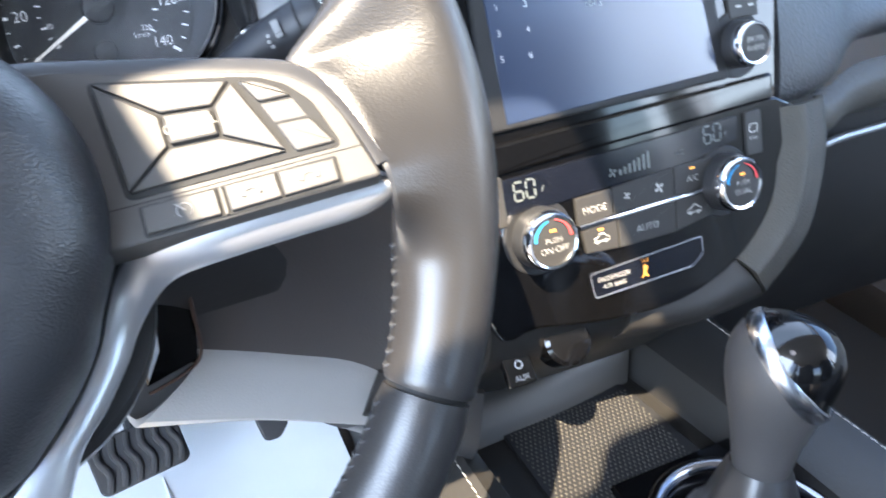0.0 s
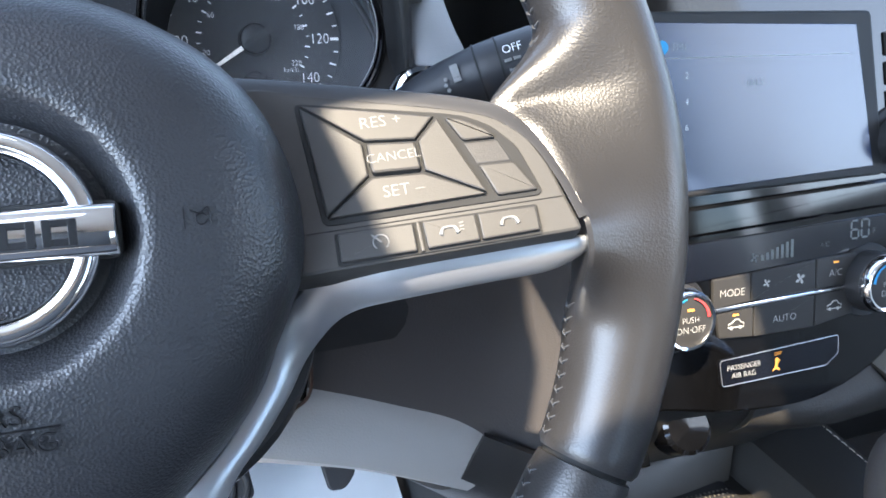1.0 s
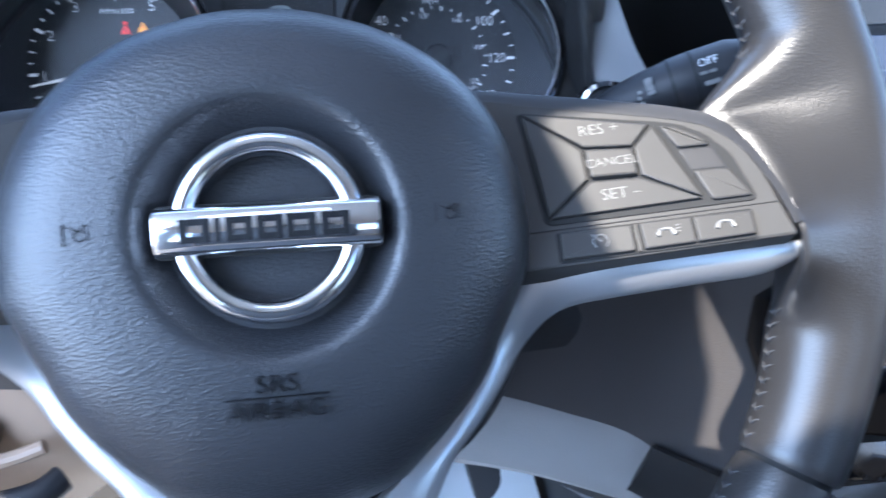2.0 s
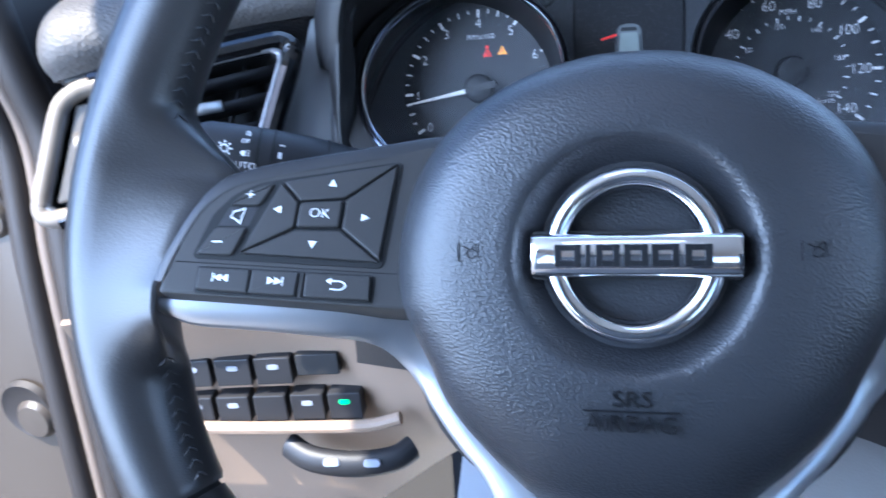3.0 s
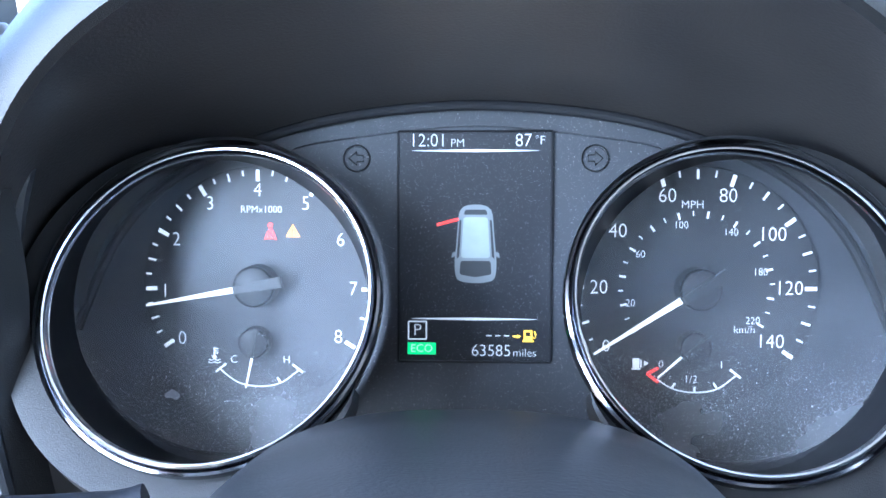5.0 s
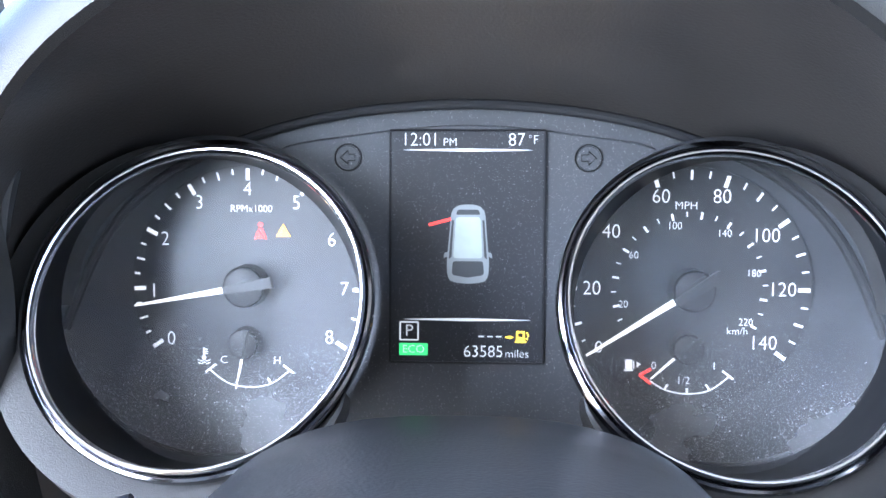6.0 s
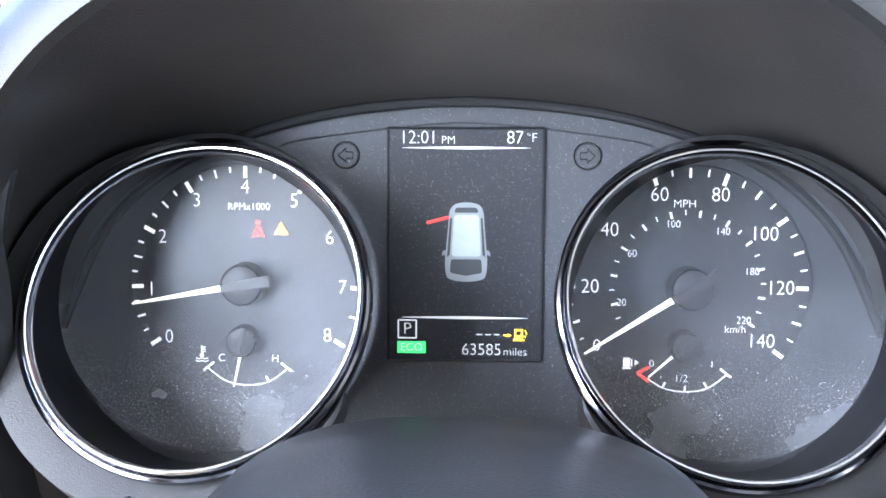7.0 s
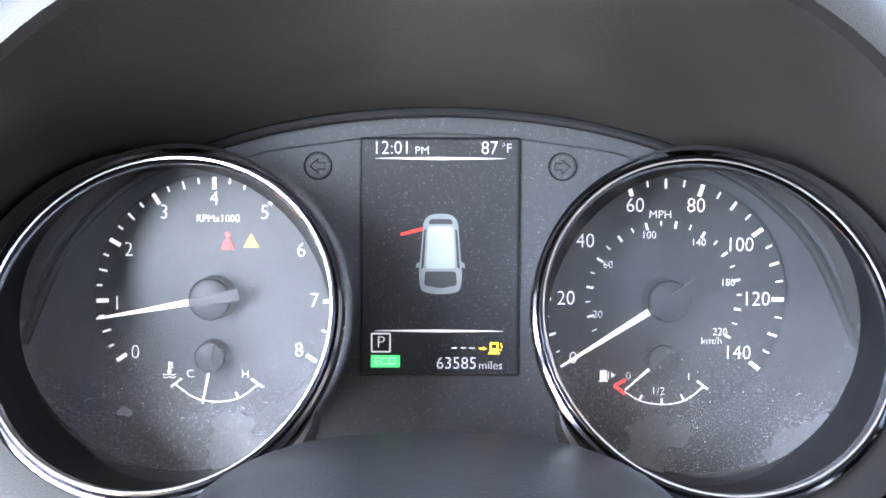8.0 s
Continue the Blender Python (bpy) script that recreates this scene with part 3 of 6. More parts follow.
        part("cruise_mark", bar((-0.0120, -0.0200), (-0.0096, -0.0224), 0.0005, T, 0.0003), DIMPRINT, panel)
        for x0, tail in ((0.0088, 1), (0.0256, 0)):
            part("phone_mark", tube([T @ Vector(p) for p in spline([(x0 - 0.0024, -0.0232, 0), (x0 - 0.0014, -0.0214, 0), (x0 + 0.0014, -0.0214, 0), (x0 + 0.0024, -0.0232, 0)], 5)], lambda u: 0.00035 + 0.0003 * abs(2 * u - 1), 6), DIMPRINT, panel)
            if tail:
                for k in range(3):
                    part("phone_mark", bar((x0 + 0.0030, -0.0206 - 0.0009 * k), (x0 + 0.0042, -0.0203 - 0.0011 * k), 0.0003, T, 0.0003), DIMPRINT, panel)
    # upper arm of the spoke, running over into the rim
    edge_ = [(70, 37.0), (54, 33.5), (36, 29.0), (18, 24.2), (-2, 19.2), (-20, 14.2), (-30, 9.6), (-38, 0.5), (-43, -12), (-46, -24)]
    rows_ = []
    for off, drop in ((-1.0, -0.4), (1.2, -0.5), (4.2, -1.8), (6.2, -5.0), (6.8, -10.0), (5.5, -20.0)):
        r = []
        for i, (x, y) in enumerate(edge_):
            a, b = Vector(edge_[max(i - 1, 0)]), Vector(edge_[min(i + 1, len(edge_) - 1)])
            d = (b - a).normalized()
            nx, ny = d.y, -d.x
            f = off * (1.0 if i < 7 else 0.75)
            lift = -5.0 if i == 0 else -2.5 if i == 1 else -0.6 if i == 2 else 0.0
            r.append(F @ Vector((-s * (x + nx * f) / 1000, (y + ny * f) / 1000, (drop + lift) / 1000)))
        rows_.append(spline(r, 6))
    part("spoke_arm", loft(rows_, False), ARM, wheel, "smooth satin black upper spoke")
    # silver trim: along the spoke's lower edge and down beside the cover; edges next to the panel and away from it
    near = [(149.5, -13.0, -13.6), (146, -12.9, -14.2), (138, -13.6, -15.4), (122, -14.3, -18.2), (106, -15.6, -21.0), (91, -16.9, -24.6), (79, -18.2, -29.5), (72, -20.4, -34.5), (67.6, -26.0, -39.0), (63.0, -36.0, -41.0), (58.0, -46.8, -41.0), (48.2, -60.0, -39.5), (38.0, -70.2, -38.0), (30.0, -77.0, -37.5), (21.0, -86.0, -37.5), (15.0, -104.0, -37.0), (13.0, -130.0, -37.0), (12.0, -162.0, -37.0)]
    far = [(150.6, -17.0, -15.0), (147, -19.6, -15.6), (138.4, -22.2, -17.2), (122, -23.6, -20.2), (107, -25.0, -23.2), (95, -26.4, -26.6), (86, -28.2, -31.5), (80, -31.6, -36.0), (74.2, -38.0, -40.0), (69.6, -44.4, -41.5), (65.0, -52.0, -41.0), (56.2, -63.4, -39.5), (48.2, -72.0, -38.0), (42.6, -82.0, -37.5), (37.5, -94.0, -37.5), (33.0, -110.0, -37.0), (31.0, -132.0, -37.0), (30.0, -162.0, -37.0)]
    near, far = (spline([Vector((s * x, y, n)) / 1000 for x, y, n in edge__], 5) for edge__ in (near, far))
    rows_ = []
    for i, (p, q) in enumerate(zip(near, far)):
        d = (q - p).normalized()
        k = min(1.0, i / 8 + 0.25)
        section = [p + Vector((0, 0, -0.004)), p + Vector((0, 0, -0.0004)), p + d * 0.0006 + Vector((0, 0, 0.0004)), p.lerp(q, 0.30) + Vector((0, 0, 0.0009)), p.lerp(q, 0.62) + Vector((0, 0, 0.0008)), p.lerp(q, 0.86) + Vector((0, 0, 0.0001)), q + Vector((0, 0, -0.0010 * k)), q + d * 0.0006 * k + Vector((0, 0, -0.0030 * k)), q + d * 0.0002 + Vector((0, 0, -0.0062 * k)), q - d * 0.0030 + Vector((0, 0, -0.0100 * k))]
        rows_.append([WHEEL @ v for v in section])
    trim = part("spoke_trim", loft(rows_, True, (True, True)), SATIN, wheel, "satin silver spoke trim")
# lower spoke between the trims, and the column shroud behind
low = [[WHEEL @ Vector((x * w, y, n - 0.004 * abs(x))) for x in np.linspace(-1, 1, 9)] for y, w, n in ((-0.040, 0.060, -0.056), (-0.0505, 0.054, -0.052), (-0.068, 0.043, -0.047), (-0.083, 0.033, -0.042), (-0.102, 0.020, -0.036), (-0.130, 0.016, -0.036), (-0.160, 0.015, -0.036))]
bm = loft(low, False)
part("lower_spoke", bm, SMOOTH, wheel)

# ---------------------------------------------------------------- instrument cluster
cluster = thing("instrument_cluster", (0, 0.287, -0.018), "instrument cluster with two chrome-ringed dials and a lit colour display", "instrument cluster")
FACE = tilted(0, 0.2866, -0.018, 17)


def ring_points(c, r, tilt, n=72, start=0.0):
    m = tilted(*c, tilt)
    return [m @ Vector((r * math.cos(2 * math.pi * k / n + start), r * math.sin(2 * math.pi * k / n + start), 0)) for k in range(n)]


def polar(r, deg):
    return Vector((r * math.cos(radians(deg)), r * math.sin(radians(deg))))


def gauge(s):
    d = FACE @ pose(s * 0.0895, 0, 0)
    g = part("dial", plate(circle(0.0690, 72, s * 0.0220, -0.0110), d, 0.003, 0.0002, -0.0020), DIALRIM, cluster, "dark grey dial with white figures")
    part("inner_face", plate(circle(0.0492, 72), d, 0.0022, 0.0003, -0.0004), DIAL, g)
    # the well from the bezel back to the dial
    lens_at = FACE @ Vector((s * 0.1028, -0.0095, 0.0092))
    front, back = ((s * 0.0884, 0.2243, 0.0040), 0.0548, 41), (lens_at, 0.0607, 17)
    rr = []
    for u in np.linspace(0, 1, 9):
        c = Vector(front[0]).lerp(Vector(back[0]), u)
        rr.append(ring_points(c, front[1] + (back[1] - front[1]) * u, front[2] + (back[2] - front[2]) * u))
    part("dial_well", loft(rr), WELL, g)
    bz = tilted(*front[0], 41)
    part("chrome_ring", lathe([(0.0539, -0.0030), (0.0540, -0.0010), (0.0545, 0.0001), (0.0551, 0.0003), (0.0557, -0.0003), (0.0561, -0.0022), (0.0560, -0.0040)], bz, 96), BEZEL, g, "bright chrome bezel ring")
    part("bezel_lip", lathe([(0.0560, -0.0040), (0.0564, -0.0024), (0.0570, -0.0018), (0.0579, -0.0022), (0.0584, -0.0032), (0.0586, -0.0060)], bz, 96), DARKCHROME, g, "dark chrome outer bezel")
    cone = [ring_points(Vector(front[0]).lerp(Vector((s * 0.1045, 0.2850, -0.0230)), u), 0.0585 + 0.0071 * u, 41 - 24 * u) for u in np.linspace(0.03, 1, 6)]
    part("dial_cone", loft(cone), MASK, g)
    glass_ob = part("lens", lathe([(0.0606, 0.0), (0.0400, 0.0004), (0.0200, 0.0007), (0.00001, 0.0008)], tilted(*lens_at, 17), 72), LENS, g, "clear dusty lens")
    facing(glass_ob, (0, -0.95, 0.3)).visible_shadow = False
    return g, d


def sub_gauge(g, d, c, needle_deg, length):
    hub = part("small_hub", lathe([(0.0056, 0.0062), (0.0062, 0.0056), (0.0066, 0.0)], d @ pose(*c, 0), 32), NEEDLEHUB, g)
    part("hub_cap", lathe([(0.0001, 0.0064), (0.0052, 0.0064), (0.0058, 0.0060)], d @ pose(*c, 0), 32), HUBTOP, hub, "grey hub cap")
    a = Vector(c)
    part("small_needle", bar(a + polar(0.0052, needle_deg), a + polar(length, needle_deg), 0.0011, d, 0.0005, 0.0030, w2=0.0006), NEEDLE, g)
    part("small_needle_tail", bar(a - polar(0.0060, needle_deg), a + polar(0.0052, needle_deg), 0.0022, d, 0.0010, 0.0072, w2=0.0016), NEEDLETAIL, g)


def needle(g, d, deg, length):
    hub = part("needle_hub", lathe([(0.0076, 0.0086), (0.0084, 0.0078), (0.0088, 0.0)], d, 40), NEEDLEHUB, g)
    part("hub_cap", lathe([(0.0001, 0.0088), (0.0072, 0.0088), (0.0078, 0.0084)], d, 40), HUBTOP, hub, "grey hub cap")
    part("needle", bar(polar(0.0078, deg), polar(length, deg), 0.0026, d, 0.0007, 0.0058, w2=0.0008), NEEDLE, g, "lit white needle")
    part("needle_tail", bar(polar(-0.0120, deg), polar(0.0080, deg), 0.0046, d, 0.0024, 0.0098, w2=0.0030), NEEDLETAIL, g)


# rev counter
tach, D = gauge(-1)
bm = bmesh.new()
for q in range(33):
    v = q / 4
    a = 90 + (4 - v) * 30.7
    major, half = q % 4 == 0, q % 2 == 0
    if v > 5.6 and not half:
        continue
    bar(polar(0.0478, a), polar(0.0430 if major else 0.0444 if half else 0.0455, a), 0.0016 if major else 0.0008, D, 0.0002, 0.0002, bm)
part("tick_marks", bm, PRINT, tach)
for v in range(9):
    p = polar(0.0392 if 1 < v < 7 else 0.0396, 90 + (4 - v) * 30.7 + (2 if v < 2 else 0))
    words("figure", str(v), 0.0082, D @ pose(p.x, p.y, 0.0003), PRINT, tach, wide=0.92)
words("dial_text", "RPMx1000", 0.0042, D @ pose(0.0014, 0.0313, 0.0003), PRINT, tach, wide=0.95)
needle(tach, D, 190.2, 0.0462)
sub_gauge(tach, D, (-0.0010, -0.0235), 258, 0.0195)
bm = tube([D @ Vector(p) for p in spline([(-0.0168, -0.0352, 0.0002), (-0.0090, -0.0408, 0.0002), (0.0, -0.0424, 0.0002), (0.0090, -0.0408, 0.0002), (0.0168, -0.0352, 0.0002)], 6)], 0.00030, 6)
for a, b in (((-0.0184, -0.0364), (-0.0140, -0.0330)), ((0.0184, -0.0364), (0.0140, -0.0330)), ((0.0088, -0.0406), (0.0076, -0.0386))):
    bar(a, b, 0.0009, D, 0.0003, 0.0004, bm)
part("scale_arc", bm, PRINT, tach)
words("dial_text", "C", 0.0046, D @ pose(-0.0106, -0.0312, 0.0003), PRINT, tach)
words("dial_text", "H", 0.0046, D @ pose(0.0116, -0.0312, 0.0003), PRINT, tach)
bm = bar((-0.0190, -0.0300), (-0.0190, -0.0262), 0.0007, D, 0.0002, 0.0003)
plate(circle(0.0009, 12, -0.0190, -0.0302), D, 0.0002, 0.00004, 0.0003, bm)
for k in range(3):
    bar((-0.0186, -0.0268 - 0.0009 * k), (-0.0174, -0.0268 - 0.0009 * k), 0.0004, D, 0.0002, 0.0003, bm)
for k in range(2):
    tube([D @ Vector(p) for p in spline([(-0.0216, -0.0312 - 0.0011 * k, 0.0002), (-0.0203, -0.0317 - 0.0011 * k, 0.0002), (-0.0190, -0.0312 - 0.0011 * k, 0.0002), (-0.0177, -0.0317 - 0.0011 * k, 0.0002), (-0.0164, -0.0312 - 0.0011 * k, 0.0002)], 4)], 0.0002, 6, bm=bm)
part("coolant_symbol", bm, PRINT, tach)
bm = plate(circle(0.0011, 14, 0.0051, 0.0249), D, 0.0003, 0.00005, 0.0003)
plate(rounded([(0.0042, 0.0234), (0.0060, 0.0234), (0.0072, 0.0206), (0.0078, 0.0188), (0.0064, 0.0192), (0.0038, 0.0192), (0.0024, 0.0188), (0.0030, 0.0206)], 0.0003), D, 0.0003, 0.00005, 0.0003, bm)
belt = part("seat_belt_lamp", bm, RED, tach, "lit red seat belt lamp")
part("belt_sash", bar((0.0038, 0.0232), (0.0066, 0.0194), 0.0005, D, 0.0001, 0.00042), DIAL, belt)
tri_ = plate(rounded([(0.0114, 0.0200), (0.0176, 0.0200), (0.0145, 0.0254)], 0.0004), D, 0.0003, 0.00005, 0.0003)
warn = part("warning_lamp", tri_, ORANGE, tach, "lit orange warning triangle")
part("warning_mark", bar((0.0145, 0.0238), (0.0145, 0.0218), 0.0006, D, 0.0001, 0.0004), REDPRINT, warn)
part("warning_mark", plate(circle(0.0003, 10, 0.0145, 0.0208), D, 0.0001, 0.00002, 0.0004), REDPRINT, warn)

# speedometer
speedo, D = gauge(1)
bm = bmesh.new()
for q in range(29):
    v = q * 5
    a = 90 + (70 - v) * 1.8
    major, half = v % 20 == 0, v % 10 == 0
    if v == 0:
        continue
    if v < 50 and not half:
        bar(polar(0.0478, a), polar(0.0462, a), 0.0006, D, 0.0002, 0.0002, bm)
        continue
    bar(polar(0.0478, a), polar(0.0430 if v >= 60 and major else 0.0450 if v < 60 else 0.0440 if half else 0.0450, a), 0.0016 if major else 0.0010 if half else 0.0007, D, 0.0002, 0.0002, bm)
for km in range(0, 221, 10):
    a = 90 + (70 - km / 1.609) * 1.8
    bar(polar(0.0312, a), polar(0.0292 if km % 20 else 0.0284, a), 0.0005 if km % 20 else 0.0009, D, 0.0002, 0.0002, bm)
part("tick_marks", bm, PRINT, speedo)
for v in range(20, 141, 20):
    p = polar(0.0390 if v < 100 else 0.0368, 90 + (70 - v) * 1.8)
    words("figure", str(v), 0.0082, D @ pose(p.x, p.y, 0.0003), PRINT, speedo, wide=0.92)
words("figure", "0", 0.0070, D @ pose(-0.0358, -0.0240, 0.0003), PRINT, speedo)
for km in (20, 60, 100, 140, 180, 220):
    p = polar(0.0262 if km != 20 else 0.0270, 90 + (70 - km / 1.609) * 1.8)
    words("small_figure", str(km), 0.0043, D @ pose(p.x, p.y, 0.0003), PRINT, speedo, wide=0.92)
words("dial_text", "km/h", 0.0043, D @ pose(0.0194, -0.0168, 0.0003), PRINT, speedo)
words("dial_text", "MPH", 0.0046, D @ pose(-0.0020, 0.0335, 0.0003), PRINT, speedo)
needle(speedo, D, 212.5, 0.0492)
sub_gauge(speedo, D, (-0.0012, -0.0235), 222, 0.0190)
bm = tube([D @ Vector(p) for p in spline([(-0.0150, -0.0374, 0.0002), (-0.0085, -0.0412, 0.0002), (0.0, -0.0426, 0.0002), (0.0090, -0.0410, 0.0002), (0.0168, -0.0352, 0.0002)], 6)], 0.00030, 6)
for a, b in (((0.0184, -0.0364), (0.0140, -0.0330)), ((0.0088, -0.0406), (0.0076, -0.0386)), ((0.0, -0.0424), (0.0, -0.0402)), ((-0.0090, -0.0408), (-0.0078, -0.0388))):
    bar(a, b, 0.0009, D, 0.0003, 0.0004, bm)
part("scale_arc", bm, PRINT, speedo)
bm = bar((-0.0192, -0.0352), (-0.0146, -0.0326), 0.0012, D, 0.0003, 0.0004)
bar((-0.0192, -0.0350), (-0.0146, -0.0386), 0.0012, D, 0.0003, 0.0004, bm)
part("reserve_mark", bm, RED, speedo)
words("dial_text", "0", 0.0044, D @ pose(-0.0136, -0.0312, 0.0003), PRINT, speedo)
words("dial_text", "1", 0.0044, D @ pose(0.0106, -0.0312, 0.0003), PRINT, speedo)
words("dial_text", "1/2", 0.0044, D @ pose(-0.0016, -0.0372, 0.0003), PRINT, speedo)
bm = plate(rrect(0.0028, 0.0040, 0.0003, cx=-0.0236, cy=-0.0308), D, 0.0002, 0.00005, 0.0003)
bar((-0.0254, -0.0332), (-0.0218, -0.0332), 0.0006, D, 0.0002, 0.0003, bm)
bar((-0.0216, -0.0326), (-0.0216, -0.0294), 0.0005, D, 0.0002, 0.0003, bm)
plate([(-0.0204, -0.0296), (-0.0204, -0.0320), (-0.0186, -0.0308)], D, 0.0002, 0.00005, 0.0003, bm)
part("fuel_symbol", bm, PRINT, speedo)

# mask between the dials, with the display
edge = [(-0.168, -0.020), (-0.150, 0.018), (-0.125, 0.043), (-0.090, 0.0590), (-0.050, 0.0690), (0.0, 0.0730), (0.050, 0.0690), (0.090, 0.0590), (0.125, 0.043), (0.150, 0.018), (0.168, -0.020)]
up = [Vector((*p, 0)) for p in edge]
outline = [p.xy for p in spline(up, 6)] + [Vector((0.17, -0.085)), Vector((0.0, -0.075)), Vector((-0.17, -0.085))]
mask = part("mask", plate(outline, FACE, 0.004, 0.0008, -0.0052), MASK, cluster, "grey plastic mask between the dials")
arch = spline([(x, y, 0) for x, y in edge], 8)
part("mask_edge", tube([FACE @ (p + Vector((0, 0.001, -0.002))) for p in arch], 0.0022, 10), SMOOTH, mask)
# raised field round the display, with an arched top
field = [(-0.078, 0.055), (-0.045, 0.0620), (0.0, 0.0660), (0.045, 0.0620), (0.078, 0.055), (0.060, 0.040), (0.0405, 0.005), (0.0400, -0.02), (0.048, -0.040), (0.062, -0.058), (0.082, -0.074), (0.060, -0.084), (0.0, -0.084), (-0.060, -0.084), (-0.082, -0.074), (-0.062, -0.058), (-0.048, -0.040), (-0.0400, -0.02), (-0.0405, 0.005), (-0.060, 0.040)]
part("display_surround", plate([p.xy for p in spline([(x, y, 0) for x, y in field], 5, True)], FACE, 0.003, 0.0008, -0.0036), MASK, mask)
for s in (-1, 1):
    t = FACE @ pose(s * 0.0489, 0.0525, -0.0034)
    lampm = part("turn_lamp", lathe([(0.0001, 0.0), (0.0046, 0.0), (0.0050, -0.0004), (0.0053, 0.0002), (0.0057, 0.0002), (0.0060, -0.0010)], t, 36), MASK, mask, "unlit turn signal lamp")
    part("lamp_ring", tube([t @ Vector((0.0054 * math.cos(k), 0.0054 * math.sin(k), 0.0004)) for k in np.linspace(0, 2 * math.pi, 37)[:-1]], 0.00030, 6, True), GAP, lampm)
    a = [(0.0032, 0), (0.0, 0.0028), (0.0, 0.0013), (-0.0028, 0.0013), (-0.0028, -0.0013), (0.0, -0.0013), (0.0, -0.0028)]
    part("arrow_mark", tube([t @ Vector((s * x, y, 0.0002)) for x, y in a], 0.00024, 6, True), GAP, lampm)

screen = part("display", plate(rrect(0.0622, 0.0944, 0.0006, cx=0.0, cy=0.0160), FACE, 0.003, 0.0003, -0.0026), LCD, cluster, "lit display showing a car with an open door")
S = FACE @ pose(0, 0, -0.0024)
part("display_frame", tube([FACE @ Vector((x, y, -0.0026)) for x, y in rrect(0.0630, 0.0952, 0.0006, cy=0.0160)], 0.0005, 6, True), SMOOTH, screen)
words("display_text", "12:01", 0.0076, S @ pose(-0.0192, 0.0596, 0), LIT, screen, wide=0.92)
words("display_text", "PM", 0.0046, S @ pose(-0.0071, 0.0586, 0), LIT, screen)
words("display_text", "87", 0.0076, S @ pose(0.0198, 0.0596, 0), LIT, screen, wide=0.92)
words("display_text", "°F", 0.0052, S @ pose(0.0265, 0.0596, 0), LIT, screen)
for y in (0.0556, -0.0137):
    glow = [(0.026 * k, 0.00055 * (1 - abs(k)) ** 0.7) for k in np.linspace(-1, 1, 17)]
    part("display_line", plate([(x, y + h + 0.00005) for x, h in glow] + [(x, y - h - 0.00005) for x, h in glow[::-1]], S, 0.0002, 0.00001), LIT, screen)
# car seen from above and behind, one door open
body = [(0.0, -0.0160), (0.0062, -0.0152), (0.0082, -0.0128), (0.0086, -0.0070), (0.0080, 0.0), (0.0074, 0.0070), (0.0068, 0.0128), (0.0046, 0.0156), (0.0, 0.0164)]
body = body + [(-x, y) for x, y in body[-2:0:-1]]
P = S @ pose(0.0004, 0.0172, 0)
car = part("car_picture", plate([p.xy for p in spline([(x, y, 0) for x, y in body], 4, True)], P, 0.0003, 0.00005), LITDIM, screen, "grey car picture with one red door")
part("car_window", plate(rounded([(-0.0050, 0.0122), (0.0050, 0.0122), (0.0042, 0.0143), (-0.0042, 0.0143)], 0.0008), P, 0.0002, 0.00003, 0.0002), LITDARK, car)
part("car_roof", plate(rounded([(-0.0060, -0.0056), (0.0060, -0.0056), (0.0050, 0.0112), (-0.0050, 0.0112)], 0.0014), P, 0.0002, 0.00003, 0.0003), ROOFPIC, car)
part("car_window", plate(rounded([(-0.0066, -0.0124), (0.0, -0.0136), (0.0066, -0.0124), (0.0062, -0.0068), (-0.0062, -0.0068)], 0.0012), P, 0.0002, 0.00003, 0.0002), LITDARK, car)
for k in (-1, 1):
    part("car_window", plate([(k * 0.0078, -0.0060), (k * 0.0067, -0.0050), (k * 0.0058, 0.0100), (k * 0.0066, 0.0100)], P, 0.0002, 0.00003, 0.0002), LITDARK, car)
    part("car_mirror", plate(rounded([(k * 0.0082, -0.0048), (k * 0.0100, -0.0056), (k * 0.0096, -0.0034), (k * 0.0081, -0.0030)], 0.0004), P, 0.0002, 0.00003, 0.0002), LITDIM, car)
part("car_door", bar((-0.0070, 0.0104), (-0.0160, 0.0080), 0.0012, P, 0.0003, 0.0002), RED, car)
part("gear_box", tube([S @ Vector((x, y, 0)) for x, y in rrect(0.0074, 0.0074, 0.0003, cx=-0.0236, cy=-0.0186)], 0.0003, 6, True), LIT, screen)
words("display_text", "P", 0.0070, S @ pose(-0.0236, -0.0186, 0), LIT, screen)
part("eco_lamp", plate(rrect(0.0118, 0.0050, 0.0003, cx=-0.0218, cy=-0.0262), S, 0.0003, 0.00005), GREEN, screen, "lit green lamp")
words("display_text", "ECO", 0.0046, S @ pose(-0.0218, -0.0262, 0.0002), LIT, screen)
for k in range(3):
    part("display_line", bar((0.0050 + 0.0036 * k, -0.0206), (0.0072 + 0.0036 * k, -0.0206), 0.0005, S, 0.0002), LIT, screen)
bm = plate(rrect(0.0034, 0.0016, 0.0003, cx=0.0222, cy=-0.0215), S, 0.0002, 0.00005)
plate(rrect(0.0034, 0.0008, 0.0002, cx=0.0222, cy=-0.0186), S, 0.0002, 0.00005, 0.0, bm)
for x in (0.0208, 0.0236):
    plate(rrect(0.0007, 0.0040, 0.0001, cx=x, cy=-0.0203), S, 0.0002, 0.00005, 0.0, bm)
bar((0.0199, -0.0227), (0.0245, -0.0227), 0.0007, S, 0.0002, 0.0, bm)
tube([S @ Vector((x, y, 0.0)) for x, y in ((0.0240, -0.0210), (0.0250, -0.0216), (0.0254, -0.0200), (0.0247, -0.0186))], 0.00025, 6, bm=bm)
plate([(0.0176, -0.0200), (0.0194, -0.0208), (0.0176, -0.0216)], S, 0.0002, 0.00005, 0.0, bm)
